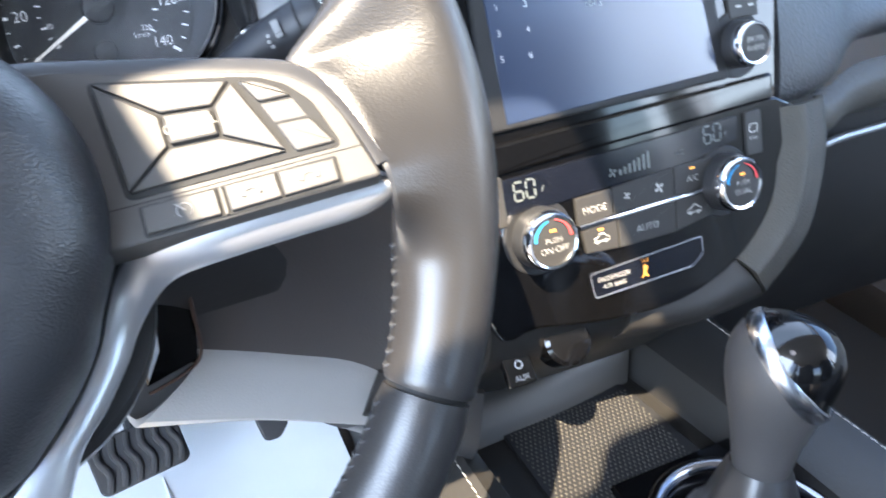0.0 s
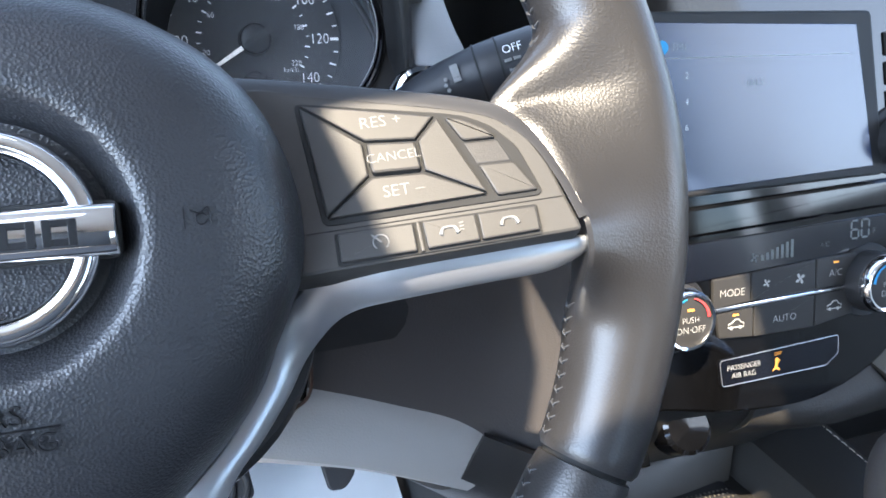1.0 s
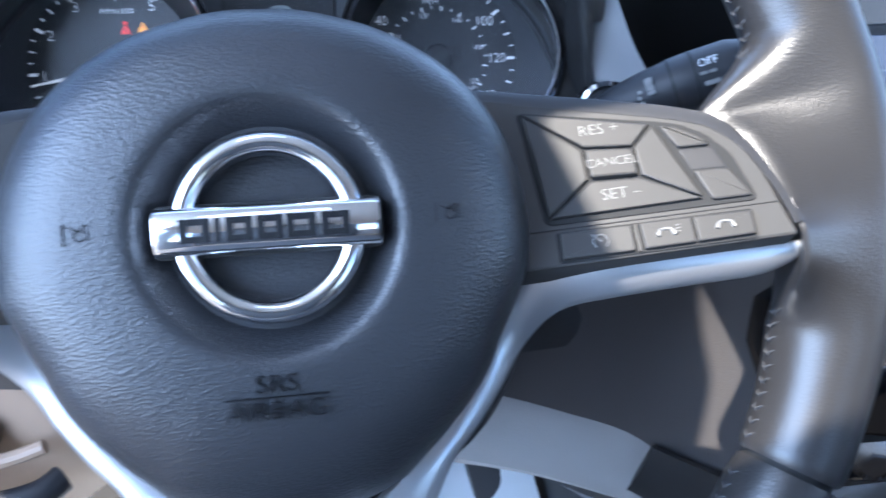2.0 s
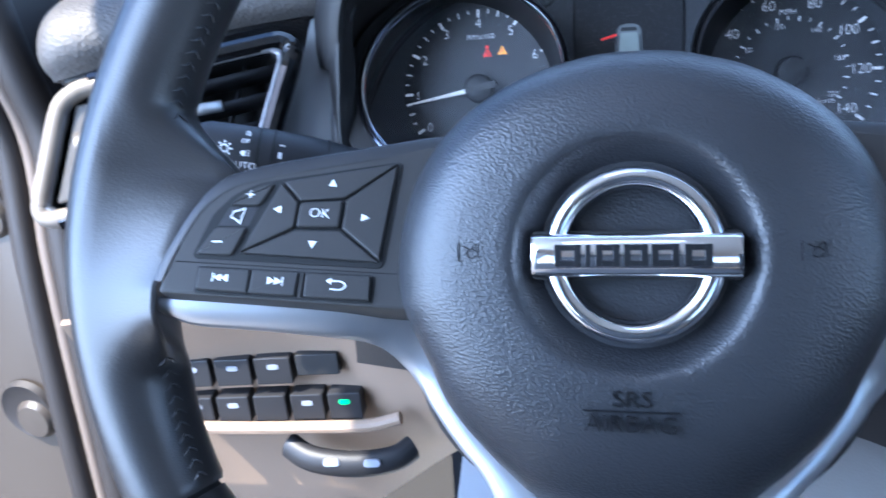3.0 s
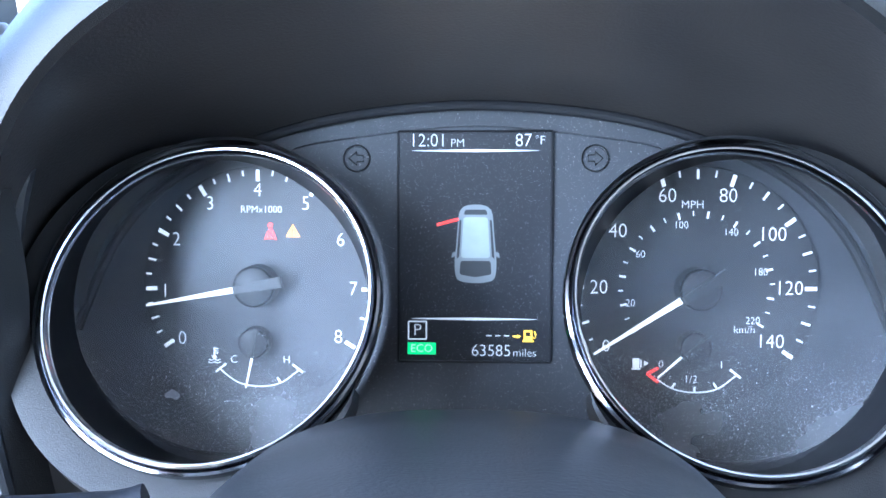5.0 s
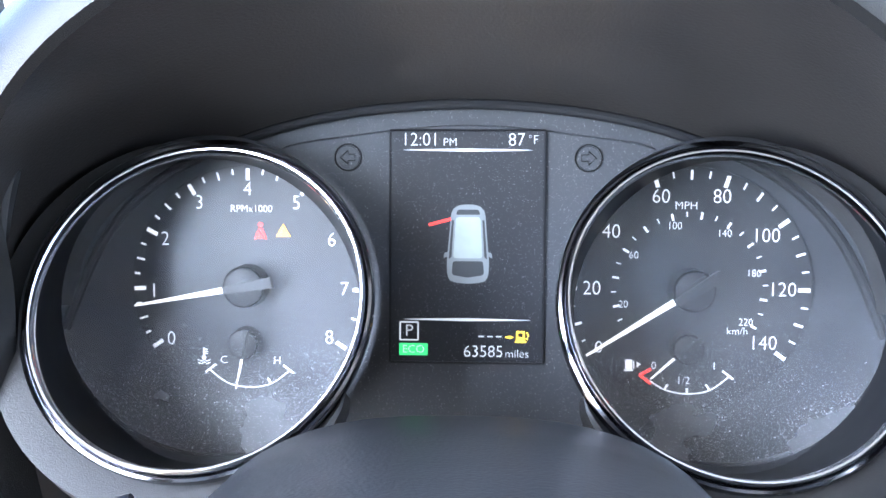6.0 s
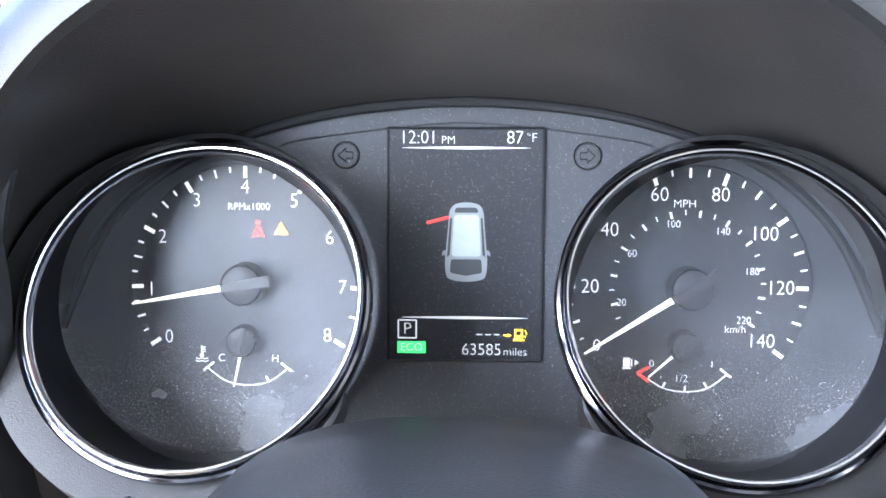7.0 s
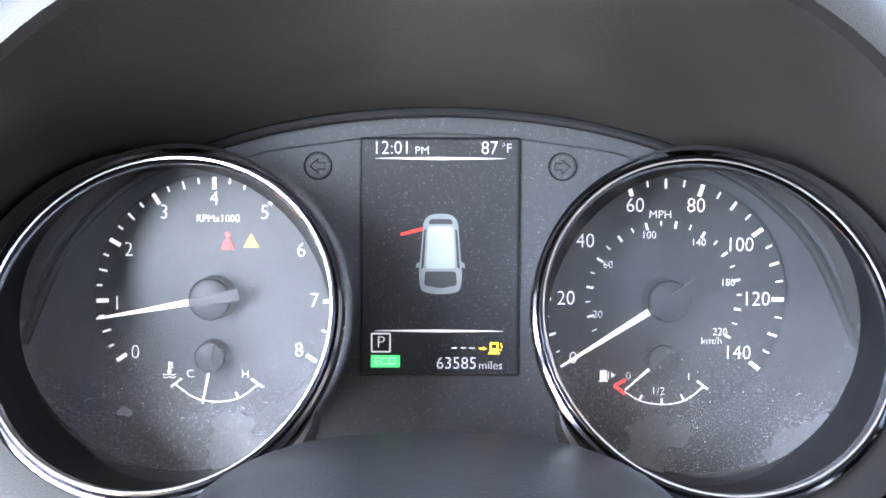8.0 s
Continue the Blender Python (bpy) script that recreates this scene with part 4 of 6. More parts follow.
bar((0.0160, -0.0208), (0.0180, -0.0208), 0.0007, S, 0.0002, 0.0, bm)
part("range_symbol", bm, YELLOW, screen)
words("display_text", "63585", 0.0070, S @ pose(0.0070, -0.0270, 0), LIT, screen, wide=0.95)
words("display_text", "miles", 0.0048, S @ pose(0.0208, -0.0277, 0), LIT, screen)

# ---------------------------------------------------------------- binnacle hood
hood = thing("instrument_hood", (0, 0.25, 0.06), "arched black soft-touch hood over the instrument cluster", "instrument hood")


def arch_ring(y, hw, z0, hh, n=60, lean=0.0, a0=-3):
    out = []
    for k in range(n + 1):
        a = radians(180 - a0 - (180 - 2 * a0) * k / n)
        x, z = hw * math.cos(a), hh * math.sin(a)
        out.append(Vector((x, y + lean * max(z, -0.02), z0 + z)))
    return out


inner = [arch_ring(0.292, 0.160, -0.024, 0.074, lean=0.30), arch_ring(0.284, 0.164, -0.022, 0.084, lean=0.22), arch_ring(0.262, 0.163, -0.012, 0.094, lean=0.06),
         arch_ring(0.240, 0.158, 0.002, 0.1015, lean=-0.06), arch_ring(0.222, 0.151, 0.012, 0.103, lean=-0.12), arch_ring(0.2115, 0.1475, 0.017, 0.1025, lean=-0.15)]
part("hood_lining", loft(inner, False), LINER, hood, "dark grained inner face")
lip = [inner[-1], arch_ring(0.2086, 0.1490, 0.0180, 0.1040, lean=-0.15), arch_ring(0.2088, 0.1525, 0.0185, 0.1085, lean=-0.14), arch_ring(0.2120, 0.1590, 0.0190, 0.1140, lean=-0.12), arch_ring(0.222, 0.1670, 0.0190, 0.1215, lean=-0.06),
       arch_ring(0.260, 0.175, 0.014, 0.128, lean=0.0), arch_ring(0.330, 0.179, 0.0, 0.132), arch_ring(0.44, 0.180, -0.012, 0.124), arch_ring(0.56, 0.180, -0.03, 0.110)]
part("hood_skin", loft(lip, False), LIP, hood)
# black lip round the outer side of each dial, between bezel and hood
for s in (-1, 1):
    m = tilted(s * 0.0884, 0.2243, 0.0040, 41)
    n = 60
    rings = [[], [], [], []]
    for k in range(n + 1):
        a = radians(95 + 235 * k / n)
        w = math.sin(math.pi * k / n) ** 0.6
        for ring, (r, h) in zip(rings, ((0.0586, -0.0060), (0.0586 + 0.0055 * w, -0.0040 - 0.001 * w), (0.0586 + 0.0115 * w, -0.0045), (0.0586 + 0.0145 * w, -0.0160))):
            ring.append(m @ Vector((-s * r * math.cos(a) * -1 if s > 0 else r * math.cos(a), r * math.sin(a), h)))
    if s > 0:
        rings = [[m @ Vector((-(m.inverted() @ p).x, (m.inverted() @ p).y, (m.inverted() @ p).z)) for p in r] for r in rings]
    part("dial_lip", loft(rings, False), LIP, cluster)
    # hood flank running down beside the dial
    flank = [[(s * 0.1555, 0.215, 0.046), (s * 0.1462, 0.2078, 0.044), (s * 0.1425, 0.216, 0.043)],
             [(s * 0.1580, 0.213, 0.014), (s * 0.1500, 0.2060, 0.012), (s * 0.1455, 0.220, 0.010)],
             [(s * 0.1575, 0.207, -0.024), (s * 0.1525, 0.200, -0.026), (s * 0.1475, 0.214, -0.026)],
             [(s * 0.1500, 0.190, -0.066), (s * 0.1440, 0.185, -0.068), (s * 0.1380, 0.200, -0.066)]]
    rows_f = [spline(r, 5) for r in flank]
    part("hood_flank", loft([spline(list(c), 5) for c in zip(*rows_f)], False), LIP, hood)

# ---------------------------------------------------------------- dashboard
dash = thing("dashboard", (0, 0.4, 0.0), "dark grained soft-touch dashboard with satin grey trim", "dashboard")


def sheet(rows, mat, name, parent, label="", thick=0.004):
    """A curved panel through rows of points, with some thickness."""
    rows = [spline(r, 6) for r in rows]
    cols = list(zip(*rows))
    cols = [spline(c, 6) for c in cols]
    bm = bmesh.new()
    vs = [[bm.verts.new(p) for p in c] for c in cols]
    for a, b in zip(vs, vs[1:]):
        for i in range(len(a) - 1):
            bm.faces.new((a[i], a[i + 1], b[i + 1], b[i]))
    bmesh.ops.recalc_face_normals(bm, faces=bm.faces)
    r = bmesh.ops.solidify(bm, geom=bm.faces[:], thickness=-thick)
    return part(name, bm, mat, parent, label)


# top pad: left shoulder, and the run to the passenger's side
sheet([[(-0.303, 0.190, 0.020), (-0.297, 0.180, 0.024), (-0.28, 0.178, 0.028), (-0.215, 0.208, 0.040), (-0.160, 0.233, 0.043)],
       [(-0.304, 0.188, 0.034), (-0.299, 0.176, 0.038), (-0.28, 0.174, 0.042), (-0.215, 0.204, 0.050), (-0.158, 0.230, 0.050)],
       [(-0.306, 0.205, 0.052), (-0.300, 0.195, 0.055), (-0.28, 0.192, 0.057), (-0.215, 0.222, 0.060), (-0.154, 0.245, 0.060)],
       [(-0.312, 0.260, 0.058), (-0.302, 0.250, 0.0615), (-0.28, 0.250, 0.0625), (-0.215, 0.275, 0.0640), (-0.150, 0.285, 0.068)],
       [(-0.335, 0.42, 0.060), (-0.325, 0.42, 0.066), (-0.28, 0.42, 0.0668), (-0.21, 0.42, 0.070), (-0.140, 0.42, 0.078)],
       [(-0.365, 0.66, 0.058), (-0.345, 0.68, 0.064), (-0.28, 0.70, 0.066), (-0.21, 0.71, 0.069), (-0.12, 0.72, 0.074)]], PADTOP, "top_pad", dash)
sheet([[(0.160, 0.235, 0.046), (0.215, 0.220, 0.050), (0.30, 0.200, 0.045), (0.42, 0.190, 0.040), (0.60, 0.20, 0.035), (0.95, 0.24, 0.020)],
       [(0.150, 0.275, 0.070), (0.215, 0.265, 0.070), (0.30, 0.26, 0.066), (0.42, 0.25, 0.062), (0.60, 0.26, 0.058), (0.97, 0.30, 0.045)],
       [(0.140, 0.42, 0.088), (0.22, 0.42, 0.086), (0.30, 0.42, 0.084), (0.42, 0.42, 0.082), (0.60, 0.42, 0.078), (1.00, 0.46, 0.06)],
       [(0.12, 0.72, 0.078), (0.22, 0.73, 0.078), (0.30, 0.74, 0.078), (0.42, 0.74, 0.076), (0.60, 0.73, 0.07), (1.02, 0.70, 0.05)]], SOFT, "top_pad", dash)
sheet([[(-0.150, 0.30, 0.085), (0.0, 0.30, 0.118), (0.150, 0.30, 0.085)], [(-0.150, 0.5, 0.085), (0.0, 0.5, 0.095), (0.150, 0.5, 0.085)], [(-0.150, 0.72, 0.078), (0.0, 0.73, 0.08), (0.150, 0.72, 0.078)]], SOFT, "top_pad", dash)
# face of the dash: driver's left, satin strips either side of the cluster
for s in (-1, 1):
    sheet([[(s * 0.1480, 0.2360, 0.046), (s * 0.1590, 0.2330, 0.042), (s * 0.1700, 0.2290, 0.038)],
           [(s * 0.1560, 0.2240, 0.010), (s * 0.1680, 0.2180, 0.006), (s * 0.1810, 0.2100, 0.000)],
           [(s * 0.1560, 0.2020, -0.030), (s * 0.1760, 0.1880, -0.034), (s * 0.2000, 0.1780, -0.040)],
           [(s * 0.1420, 0.1830, -0.075), (s * 0.1760, 0.1660, -0.080), (s * 0.2200, 0.1500, -0.086)]], GREYTRIM, "cluster_side_trim", dash, "satin grey trim strip")
    bead = spline([(s * 0.1462, 0.2330, 0.046), (s * 0.1545, 0.2220, 0.010), (s * 0.1545, 0.2000, -0.030), (s * 0.1400, 0.1810, -0.078)], 8)
    part("trim_bead", tube(bead, 0.0032, 10), SMOOTH, dash)
# lower face, from under the cluster to the knee panel
sheet([[(-0.150, 0.188, -0.072), (-0.08, 0.176, -0.075), (0.0, 0.172, -0.075), (0.08, 0.176, -0.075), (0.150, 0.188, -0.072)],
       [(-0.150, 0.172, -0.110), (-0.08, 0.160, -0.112), (0.0, 0.156, -0.112), (0.08, 0.160, -0.112), (0.150, 0.172, -0.110)],
       [(-0.155, 0.178, -0.150), (-0.08, 0.172, -0.155), (0.0, 0.172, -0.155), (0.08, 0.172, -0.155), (0.155, 0.170, -0.150)]], HARD, "lower_face", dash)
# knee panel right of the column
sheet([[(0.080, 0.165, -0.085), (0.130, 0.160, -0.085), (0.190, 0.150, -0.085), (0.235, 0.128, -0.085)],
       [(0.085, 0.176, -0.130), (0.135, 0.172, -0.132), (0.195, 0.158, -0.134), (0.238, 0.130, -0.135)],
       [(0.092, 0.178, -0.186), (0.138, 0.166, -0.199), (0.182, 0.152, -0.212), (0.236, 0.122, -0.226)]], KNEESHADED, "knee_panel", dash, "grained knee panel, darkened to dark grey for shade")
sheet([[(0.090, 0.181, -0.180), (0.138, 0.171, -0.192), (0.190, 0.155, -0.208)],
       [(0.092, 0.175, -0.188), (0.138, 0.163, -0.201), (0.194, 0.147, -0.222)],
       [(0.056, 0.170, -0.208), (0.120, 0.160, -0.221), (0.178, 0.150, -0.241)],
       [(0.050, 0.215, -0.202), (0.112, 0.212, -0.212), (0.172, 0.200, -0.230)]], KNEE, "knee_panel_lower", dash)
part("knee_seam", tube(spline([(0.090, 0.1775, -0.1850), (0.112, 0.1705, -0.1915), (0.138, 0.1635, -0.1990), (0.166, 0.1555, -0.2090), (0.194, 0.1475, -0.2200)], 6), 0.0011, 8), GAP, dash)
sheet([[(0.186, 0.143, -0.204), (0.210, 0.130, -0.212), (0.240, 0.116, -0.220)],
       [(0.170, 0.148, -0.242), (0.205, 0.140, -0.260), (0.236, 0.125, -0.280)],
       [(0.160, 0.205, -0.280), (0.200, 0.20, -0.310), (0.236, 0.19, -0.340)]], HARD, "console_side", dash)
# column shroud
rr = []
for k, (u, w, h, n) in enumerate(((0, 0.050, 0.052, -0.066), (0, 0.060, 0.0610, -0.0640), (1, 0.0655, 0.0640, -0.0660), (1, 0.0690, 0.0650, -0.0720), (2, 0.0770, 0.0655, -0.110), (3, 0.083, 0.0660, -0.150), (4, 0.085, 0.0665, -0.182), (5, 0.082, 0.060, -0.195))):
    m = WHEEL @ pose(0, -0.0050, n)
    ring = []
    for a in np.linspace(0, 2 * math.pi, 57)[:-1]:
        c_, s_ = math.cos(a), math.sin(a)
        low_ = ease(-s_ * 3)
        wide, high = w + (max(w, 0.082 - 0.010 * (k == 0)) - w) * low_, h + (h * 1.34 + 0.2 * (-0.066 - n) - h) * ease(-s_ * 2)
        ring.append(m @ Vector((wide * math.copysign(abs(c_) ** 0.75, c_), high * math.copysign(abs(s_) ** 0.8, s_), 0)))
    rr.append(ring)
column = thing("steering_column", (0, 0.1, -0.05), "black plastic steering column shroud behind the wheel", "steering column")
part("shroud", loft(rr, True, (True, True)), HARD, column)


# ---------------------------------------------------------------- stalks
def stalk(name, pts, radii, label):
    t = thing(name, pts[0], label, "stalk")
    P = spline(pts, 8)
    rad = lambda u: float(np.interp(u, np.linspace(0, 1, len(radii)), radii))
    part("arm", tube(P, rad, 20, squash=(1.0, 1.15)), SMOOTH, t)
    return t, P, rad


lst, LP, lr = stalk("turn_signal_stalk", [(-0.0800, 0.1470, -0.0240), (-0.0880, 0.1440, -0.0245), (-0.115, 0.1330, -0.0220), (-0.140, 0.1230, -0.0125), (-0.162, 0.1155, -0.0048), (-0.1800, 0.1105, 0.0000), (-0.1880, 0.1085, 0.0016)],
                    (0.0080, 0.0080, 0.0108, 0.0118, 0.0118, 0.0118, 0.0080), "black turn signal and headlamp stalk behind the wheel")
rst, RP, rr_ = stalk("wiper_stalk", [(0.0830, 0.1470, -0.0330), (0.0920, 0.1440, -0.0330), (0.118, 0.1330, -0.0235), (0.140, 0.1230, -0.0075), (0.160, 0.1150, 0.0030), (0.1780, 0.1100, 0.0098), (0.1860, 0.1085, 0.0125)],
                     (0.0050, 0.0050, 0.0062, 0.0086, 0.0102, 0.0106, 0.0080), "black wiper stalk with white symbols")


def stalk_frame(P, rad, u, s):
    """A frame on the driver's side of a stalk, x along it to the right."""
    i = min(len(P) - 2, int(u * (len(P) - 1)))
    x = (P[i] - P[i + 1]).normalized() * (-s)
    n = Vector((0, -0.86, 0.51))
    y = n.cross(x).normalized()
    n = x.cross(y).normalized()
    return Matrix.Translation(P[i] + n * (rad(u) * 1.13 + 0.0002)) @ Matrix((x, y, n)).transposed().to_4x4()


for P, rad, t, s in ((LP, lr, lst, -1), (RP, rr_, rst, 1)):
    for u in (0.47, 0.62, 0.655) if s < 0 else (0.66, 0.71):
        i = int(u * (len(P) - 1))
        part("collar", tube([P[i], P[i] + (P[i + 1] - P[i]) * 0.3], rad(u) * 1.03, 20, squash=(1.0, 1.15)), GAP, t)
F = stalk_frame(LP, lr, 0.76, -1)
bm = tube([F @ Vector((0.0016 * math.cos(a), 0.0016 * math.sin(a), 0)) for a in np.linspace(0, 2 * math.pi, 15)[:-1]], 0.0003, 6, True)
for k in range(8):
    p, q = polar(0.0024, 45 * k), polar(0.0034, 45 * k)
    bar(p, q, 0.0006, F, 0.0002, bm=bm)
part("headlamp_symbol", bm, WHITE, lst)
F = stalk_frame(LP, lr, 0.70, -1)
words("stalk_text", "AUTO", 0.0042, F @ pose(-0.0002, -0.0062, -0.0010, 25), WHITE, lst)
bm = plate([(0.0006, 0.0010), (-0.0008, 0.0010), (-0.0016, 0.0), (-0.0008, -0.0012), (0.0006, -0.0012)], F @ pose(0, -0.001, 0), 0.0002, 0.00004)
for k in range(3):
    bar((0.0010, 0.0002 - 0.0010 * k), (0.0024, 0.0002 - 0.0010 * k), 0.0003, F, 0.0002, bm=bm)
    bar((-0.0014 + 0.0012 * k, 0.0034), (-0.0010 + 0.0012 * k, 0.0052), 0.0004, F, 0.0002, bm=bm)
tube([F @ Vector((0.0010 + 0.0008 * math.cos(a), 0.0078 + 0.0008 * math.sin(a), -0.0008)) for a in np.linspace(0, 2 * math.pi, 13)[:-1]], 0.00022, 6, True, bm)
part("lamp_symbol", bm, WHITE, lst)
F = stalk_frame(LP, lr, 0.59, -1)
bm = bar((-0.001, 0.005), (0.0014, 0.005), 0.0005, F, 0.0002)
plate([(0.0004, 0.0020), (-0.0010, 0.0018), (-0.0010, -0.0006), (0.0004, -0.0008)], F, 0.0002, 0.00004, bm=bm)
part("fog_symbol", bm, WHITE, lst)
F = stalk_frame(LP, lr, 0.425, -1)
bm = bmesh.new()
for k in range(4):
    bar((-0.0050 + 0.0010 * k, 0.0020), (-0.0040 + 0.0010 * k, 0.0046), 0.0005, F, 0.0002, bm=bm)
plate([(0.0000, 0.0046), (0.0026, 0.0046), (0.0040, 0.0034), (0.0026, 0.0020), (0.0000, 0.0020)], F, 0.0002, 0.00004, bm=bm)
for s in (-1, 1):
    c = 0.0 + s * 0.0027 - 0.0006
    plate([(c + s * 0.0024, -0.0028), (c, -0.0006), (c, -0.0017), (c - s * 0.0018, -0.0017), (c - s * 0.0018, -0.0039), (c, -0.0039), (c, -0.0050)], F, 0.0002, 0.00004, bm=bm)
part("turn_symbol", bm, WHITE, lst)
F = stalk_frame(RP, rr_, 0.77, 1)
words("stalk_text", "OFF", 0.0044, F @ pose(0.0, 0.0034, 0), WHITE, rst)
bm = bmesh.new()
for k in range(2):
    bar((-0.0040 + 0.0036 * k, -0.0006), (-0.0012 + 0.0036 * k, -0.0006), 0.0012, F, 0.0002, bm=bm)
bar((-0.0030, -0.0048), (0.0030, -0.0048), 0.0018, F @ pose(0, 0, -0.0004), 0.0002, bm=bm)
part("wiper_symbol", bm, DIMPRINT, rst)
F = stalk_frame(RP, rr_, 0.90, 1)
bm = tube([F @ Vector((x, y, 0)) for x, y in ((-0.0034, -0.0014), (0.0034, -0.0014), (0.0040, 0.0024), (-0.0040, 0.0024))], 0.00028, 6, True)
bar((0.0, -0.0014), (-0.0026, 0.0012), 0.0006, F, 0.0002, bm=bm)
part("rear_wiper_symbol", bm, DIMPRINT, rst)
F = stalk_frame(RP, rr_, 0.60, 1)
bm = bmesh.new()
for k in range(3):
    plate(rrect(0.0030, 0.0016 + 0.0008 * (2 - k), 0.0002, cx=0.0010, cy=0.0050 - 0.0028 * k - 0.0006 * (2 - k)), F, 0.0002, 0.00004, bm=bm)
for k in range(3):
    plate(circle(0.0008, 10, -0.0034 - 0.0006 * (k % 2), 0.0010 - 0.0022 * k), F, 0.0002, 0.00004, bm=bm)
part("wash_symbol", bm, DIMPRINT, rst)
# start button, a bright ring behind the wiper stalk
start = thing("start_button", (0.156, 0.18, -0.03), "chrome-ringed engine start button on the dash", "start button")
SB = tilted(0.156, 0.178, -0.026, 30)
part("ring", lathe([(0.0135, 0.0), (0.0140, 0.004), (0.0160, 0.005), (0.0178, 0.002), (0.0180, -0.004)], SB, 40), CHROME, start)
part("cap", lathe([(0.0001, 0.0032), (0.0120, 0.0032), (0.0134, 0.0020), (0.0136, -0.002)], SB, 40), SMOOTH, start)

# side demister outlet on the dash top: a dark comb of slots
dem = thing("demister_outlet", (-0.24, 0.40, 0.085), "dark slotted side demister outlet in the dash top", "air outlet")
INSERT = material("smooth_grey_insert", (0.055, 0.055, 0.058), 0.45, grain=0.05, grain_scale=1500, vary=0.06)
sheet([[(-0.300, 0.207, 0.0580), (-0.24, 0.214, 0.0605), (-0.192, 0.230, 0.0625)],
       [(-0.305, 0.28, 0.0660), (-0.25, 0.28, 0.0675), (-0.200, 0.280, 0.0680)],
       [(-0.315, 0.36, 0.0695), (-0.28, 0.365, 0.0705), (-0.25, 0.37, 0.0715)],
       [(-0.330, 0.415, 0.0700), (-0.310, 0.420, 0.0705), (-0.286, 0.430, 0.0715)]], INSERT, "insert", dem, "smooth grey insert panel")
part("slot_tray", slab(0.060, 0.030, 0.006, pose(-0.312, 0.424, 0.0705, 0, 0, 14), 0.001), GAP, dem)
for k in range(6):
    part("fin", slab(0.0045, 0.034, 0.008, pose(-0.338 + 0.0105 * k, 0.4175 + 0.0026 * k, 0.0715, 0, 0, 30), 0.0008), INSERT, dem)
part("rear_bar", slab(0.075, 0.010, 0.010, pose(-0.312, 0.446, 0.0725, 0, 0, 14), 0.002), INSERT, dem)

# ---------------------------------------------------------------- centre stack
STACK = tilted(0.345, 0.126, -0.100, 17)
stack = thing("centre_stack", (0.345, 0.14, -0.10), "piano black centre stack with grained side bolsters", "centre console")
bezel = [(-0.104, 0.150), (0.106, 0.150), (0.1000, 0.0240), (-0.104, 0.0140)]
part("upper_bezel", plate(rounded(bezel, 0.003), STACK, 0.03, 0.002, -0.0005), GLOSS, stack, "dusty piano black screen bezel")
lower = [(-0.104, 0.0110), (0.0985, 0.0205), (0.0990, -0.020), (0.0900, -0.048), (0.062, -0.074), (0.020, -0.0875), (-0.030, -0.0865), (-0.078, -0.0780), (-0.104, -0.073)]
part("lower_bezel", plate([p.xy for p in spline([(x, y, 0) for x, y in lower], 4, True)], STACK, 0.03, 0.002, 0.0), GLOSS, stack)
part("shelf_lip", plate(rounded([(-0.100, 0.0260), (0.095, 0.0350), (0.095, 0.0190), (-0.100, 0.0100)], 0.002), STACK @ pose(0, 0, 0.0, 0, 0, 0), 0.01, 0.002, 0.0020), GLOSS, stack)
# screen
scr = thing("touch_screen", (0.33, 0.15, -0.03), "navigation touch screen with a pale reflecting display in a black frame", "touch screen")
R = STACK @ pose(-0.0150, 0.0760, 0.0)
part("frame", plate(rounded([(-0.0800, 0.0470), (0.0640, 0.0470), (0.0780, -0.0400), (-0.0800, -0.0440)], 0.003), R, 0.006, 0.0015, 0.0018), BLACK, scr)
PIC = material("screen_glass", (0.02, 0.03, 0.06), 0.20, vary=0.15, vary_scale=6, emit=0.07, rough_vary=0.03, spec=0.75)
panel = part("panel", plate([(-0.0740, 0.0420), (0.0540, 0.0400), (0.0695, -0.0348), (-0.0680, -0.0408)], R, 0.003, 0.0004, 0.0022), PIC, scr, "lit blue radio screen")
Q = R @ pose(0, 0, 0.0024)
for i in range(6):
    words("screen_text", str(i + 1), 0.0046, Q @ pose(-0.0665 + 0.0165 * (i % 2), 0.0165 - 0.0125 * (i // 2), 0), LIT, panel)
words("screen_text", "FM1", 0.0050, Q @ pose(-0.054, 0.0300, 0), LITDIM, panel)
part("screen_icon", plate(circle(0.0034, 20, -0.0640, 0.0300), Q, 0.0002, 0.00004), BLUE, panel)
words("screen_text", "104.5", 0.0050, Q @ pose(-0.010, 0.012, 0), LITDIM, panel)
part("screen_line", bar((-0.070, 0.0250), (0.050, 0.0250), 0.0004, Q, 0.0002), LITDIM, panel)
# key column and knob right of the screen
for k in range(4):
    y = 0.1060 - 0.0155 * k
    key = part("side_key", plate(rounded([(0.0600 + 0.0020 * k, y + 0.0060), (0.0830 + 0.0012 * k, y + 0.0060), (0.0842 + 0.0012 * k, y - 0.0062), (0.0618 + 0.0020 * k, y - 0.0066)], 0.0012), STACK, 0.004, 0.0008, 0.0016), BUTTON, stack)
    if k == 3:
        words("key_text", "BACK", 0.0042, STACK @ pose(0.0755, y, 0.0018), LABEL, key)
    else:
        part("key_text", bar((0.0660 + 0.002 * k, y), (0.0700 + 0.002 * k, y), 0.0012, STACK, 0.0002, 0.0018), LABEL, key)
        part("key_text", bar((0.0750 + 0.002 * k, y), (0.0790 + 0.002 * k, y), 0.0012, STACK, 0.0002, 0.0018), LABEL, key)


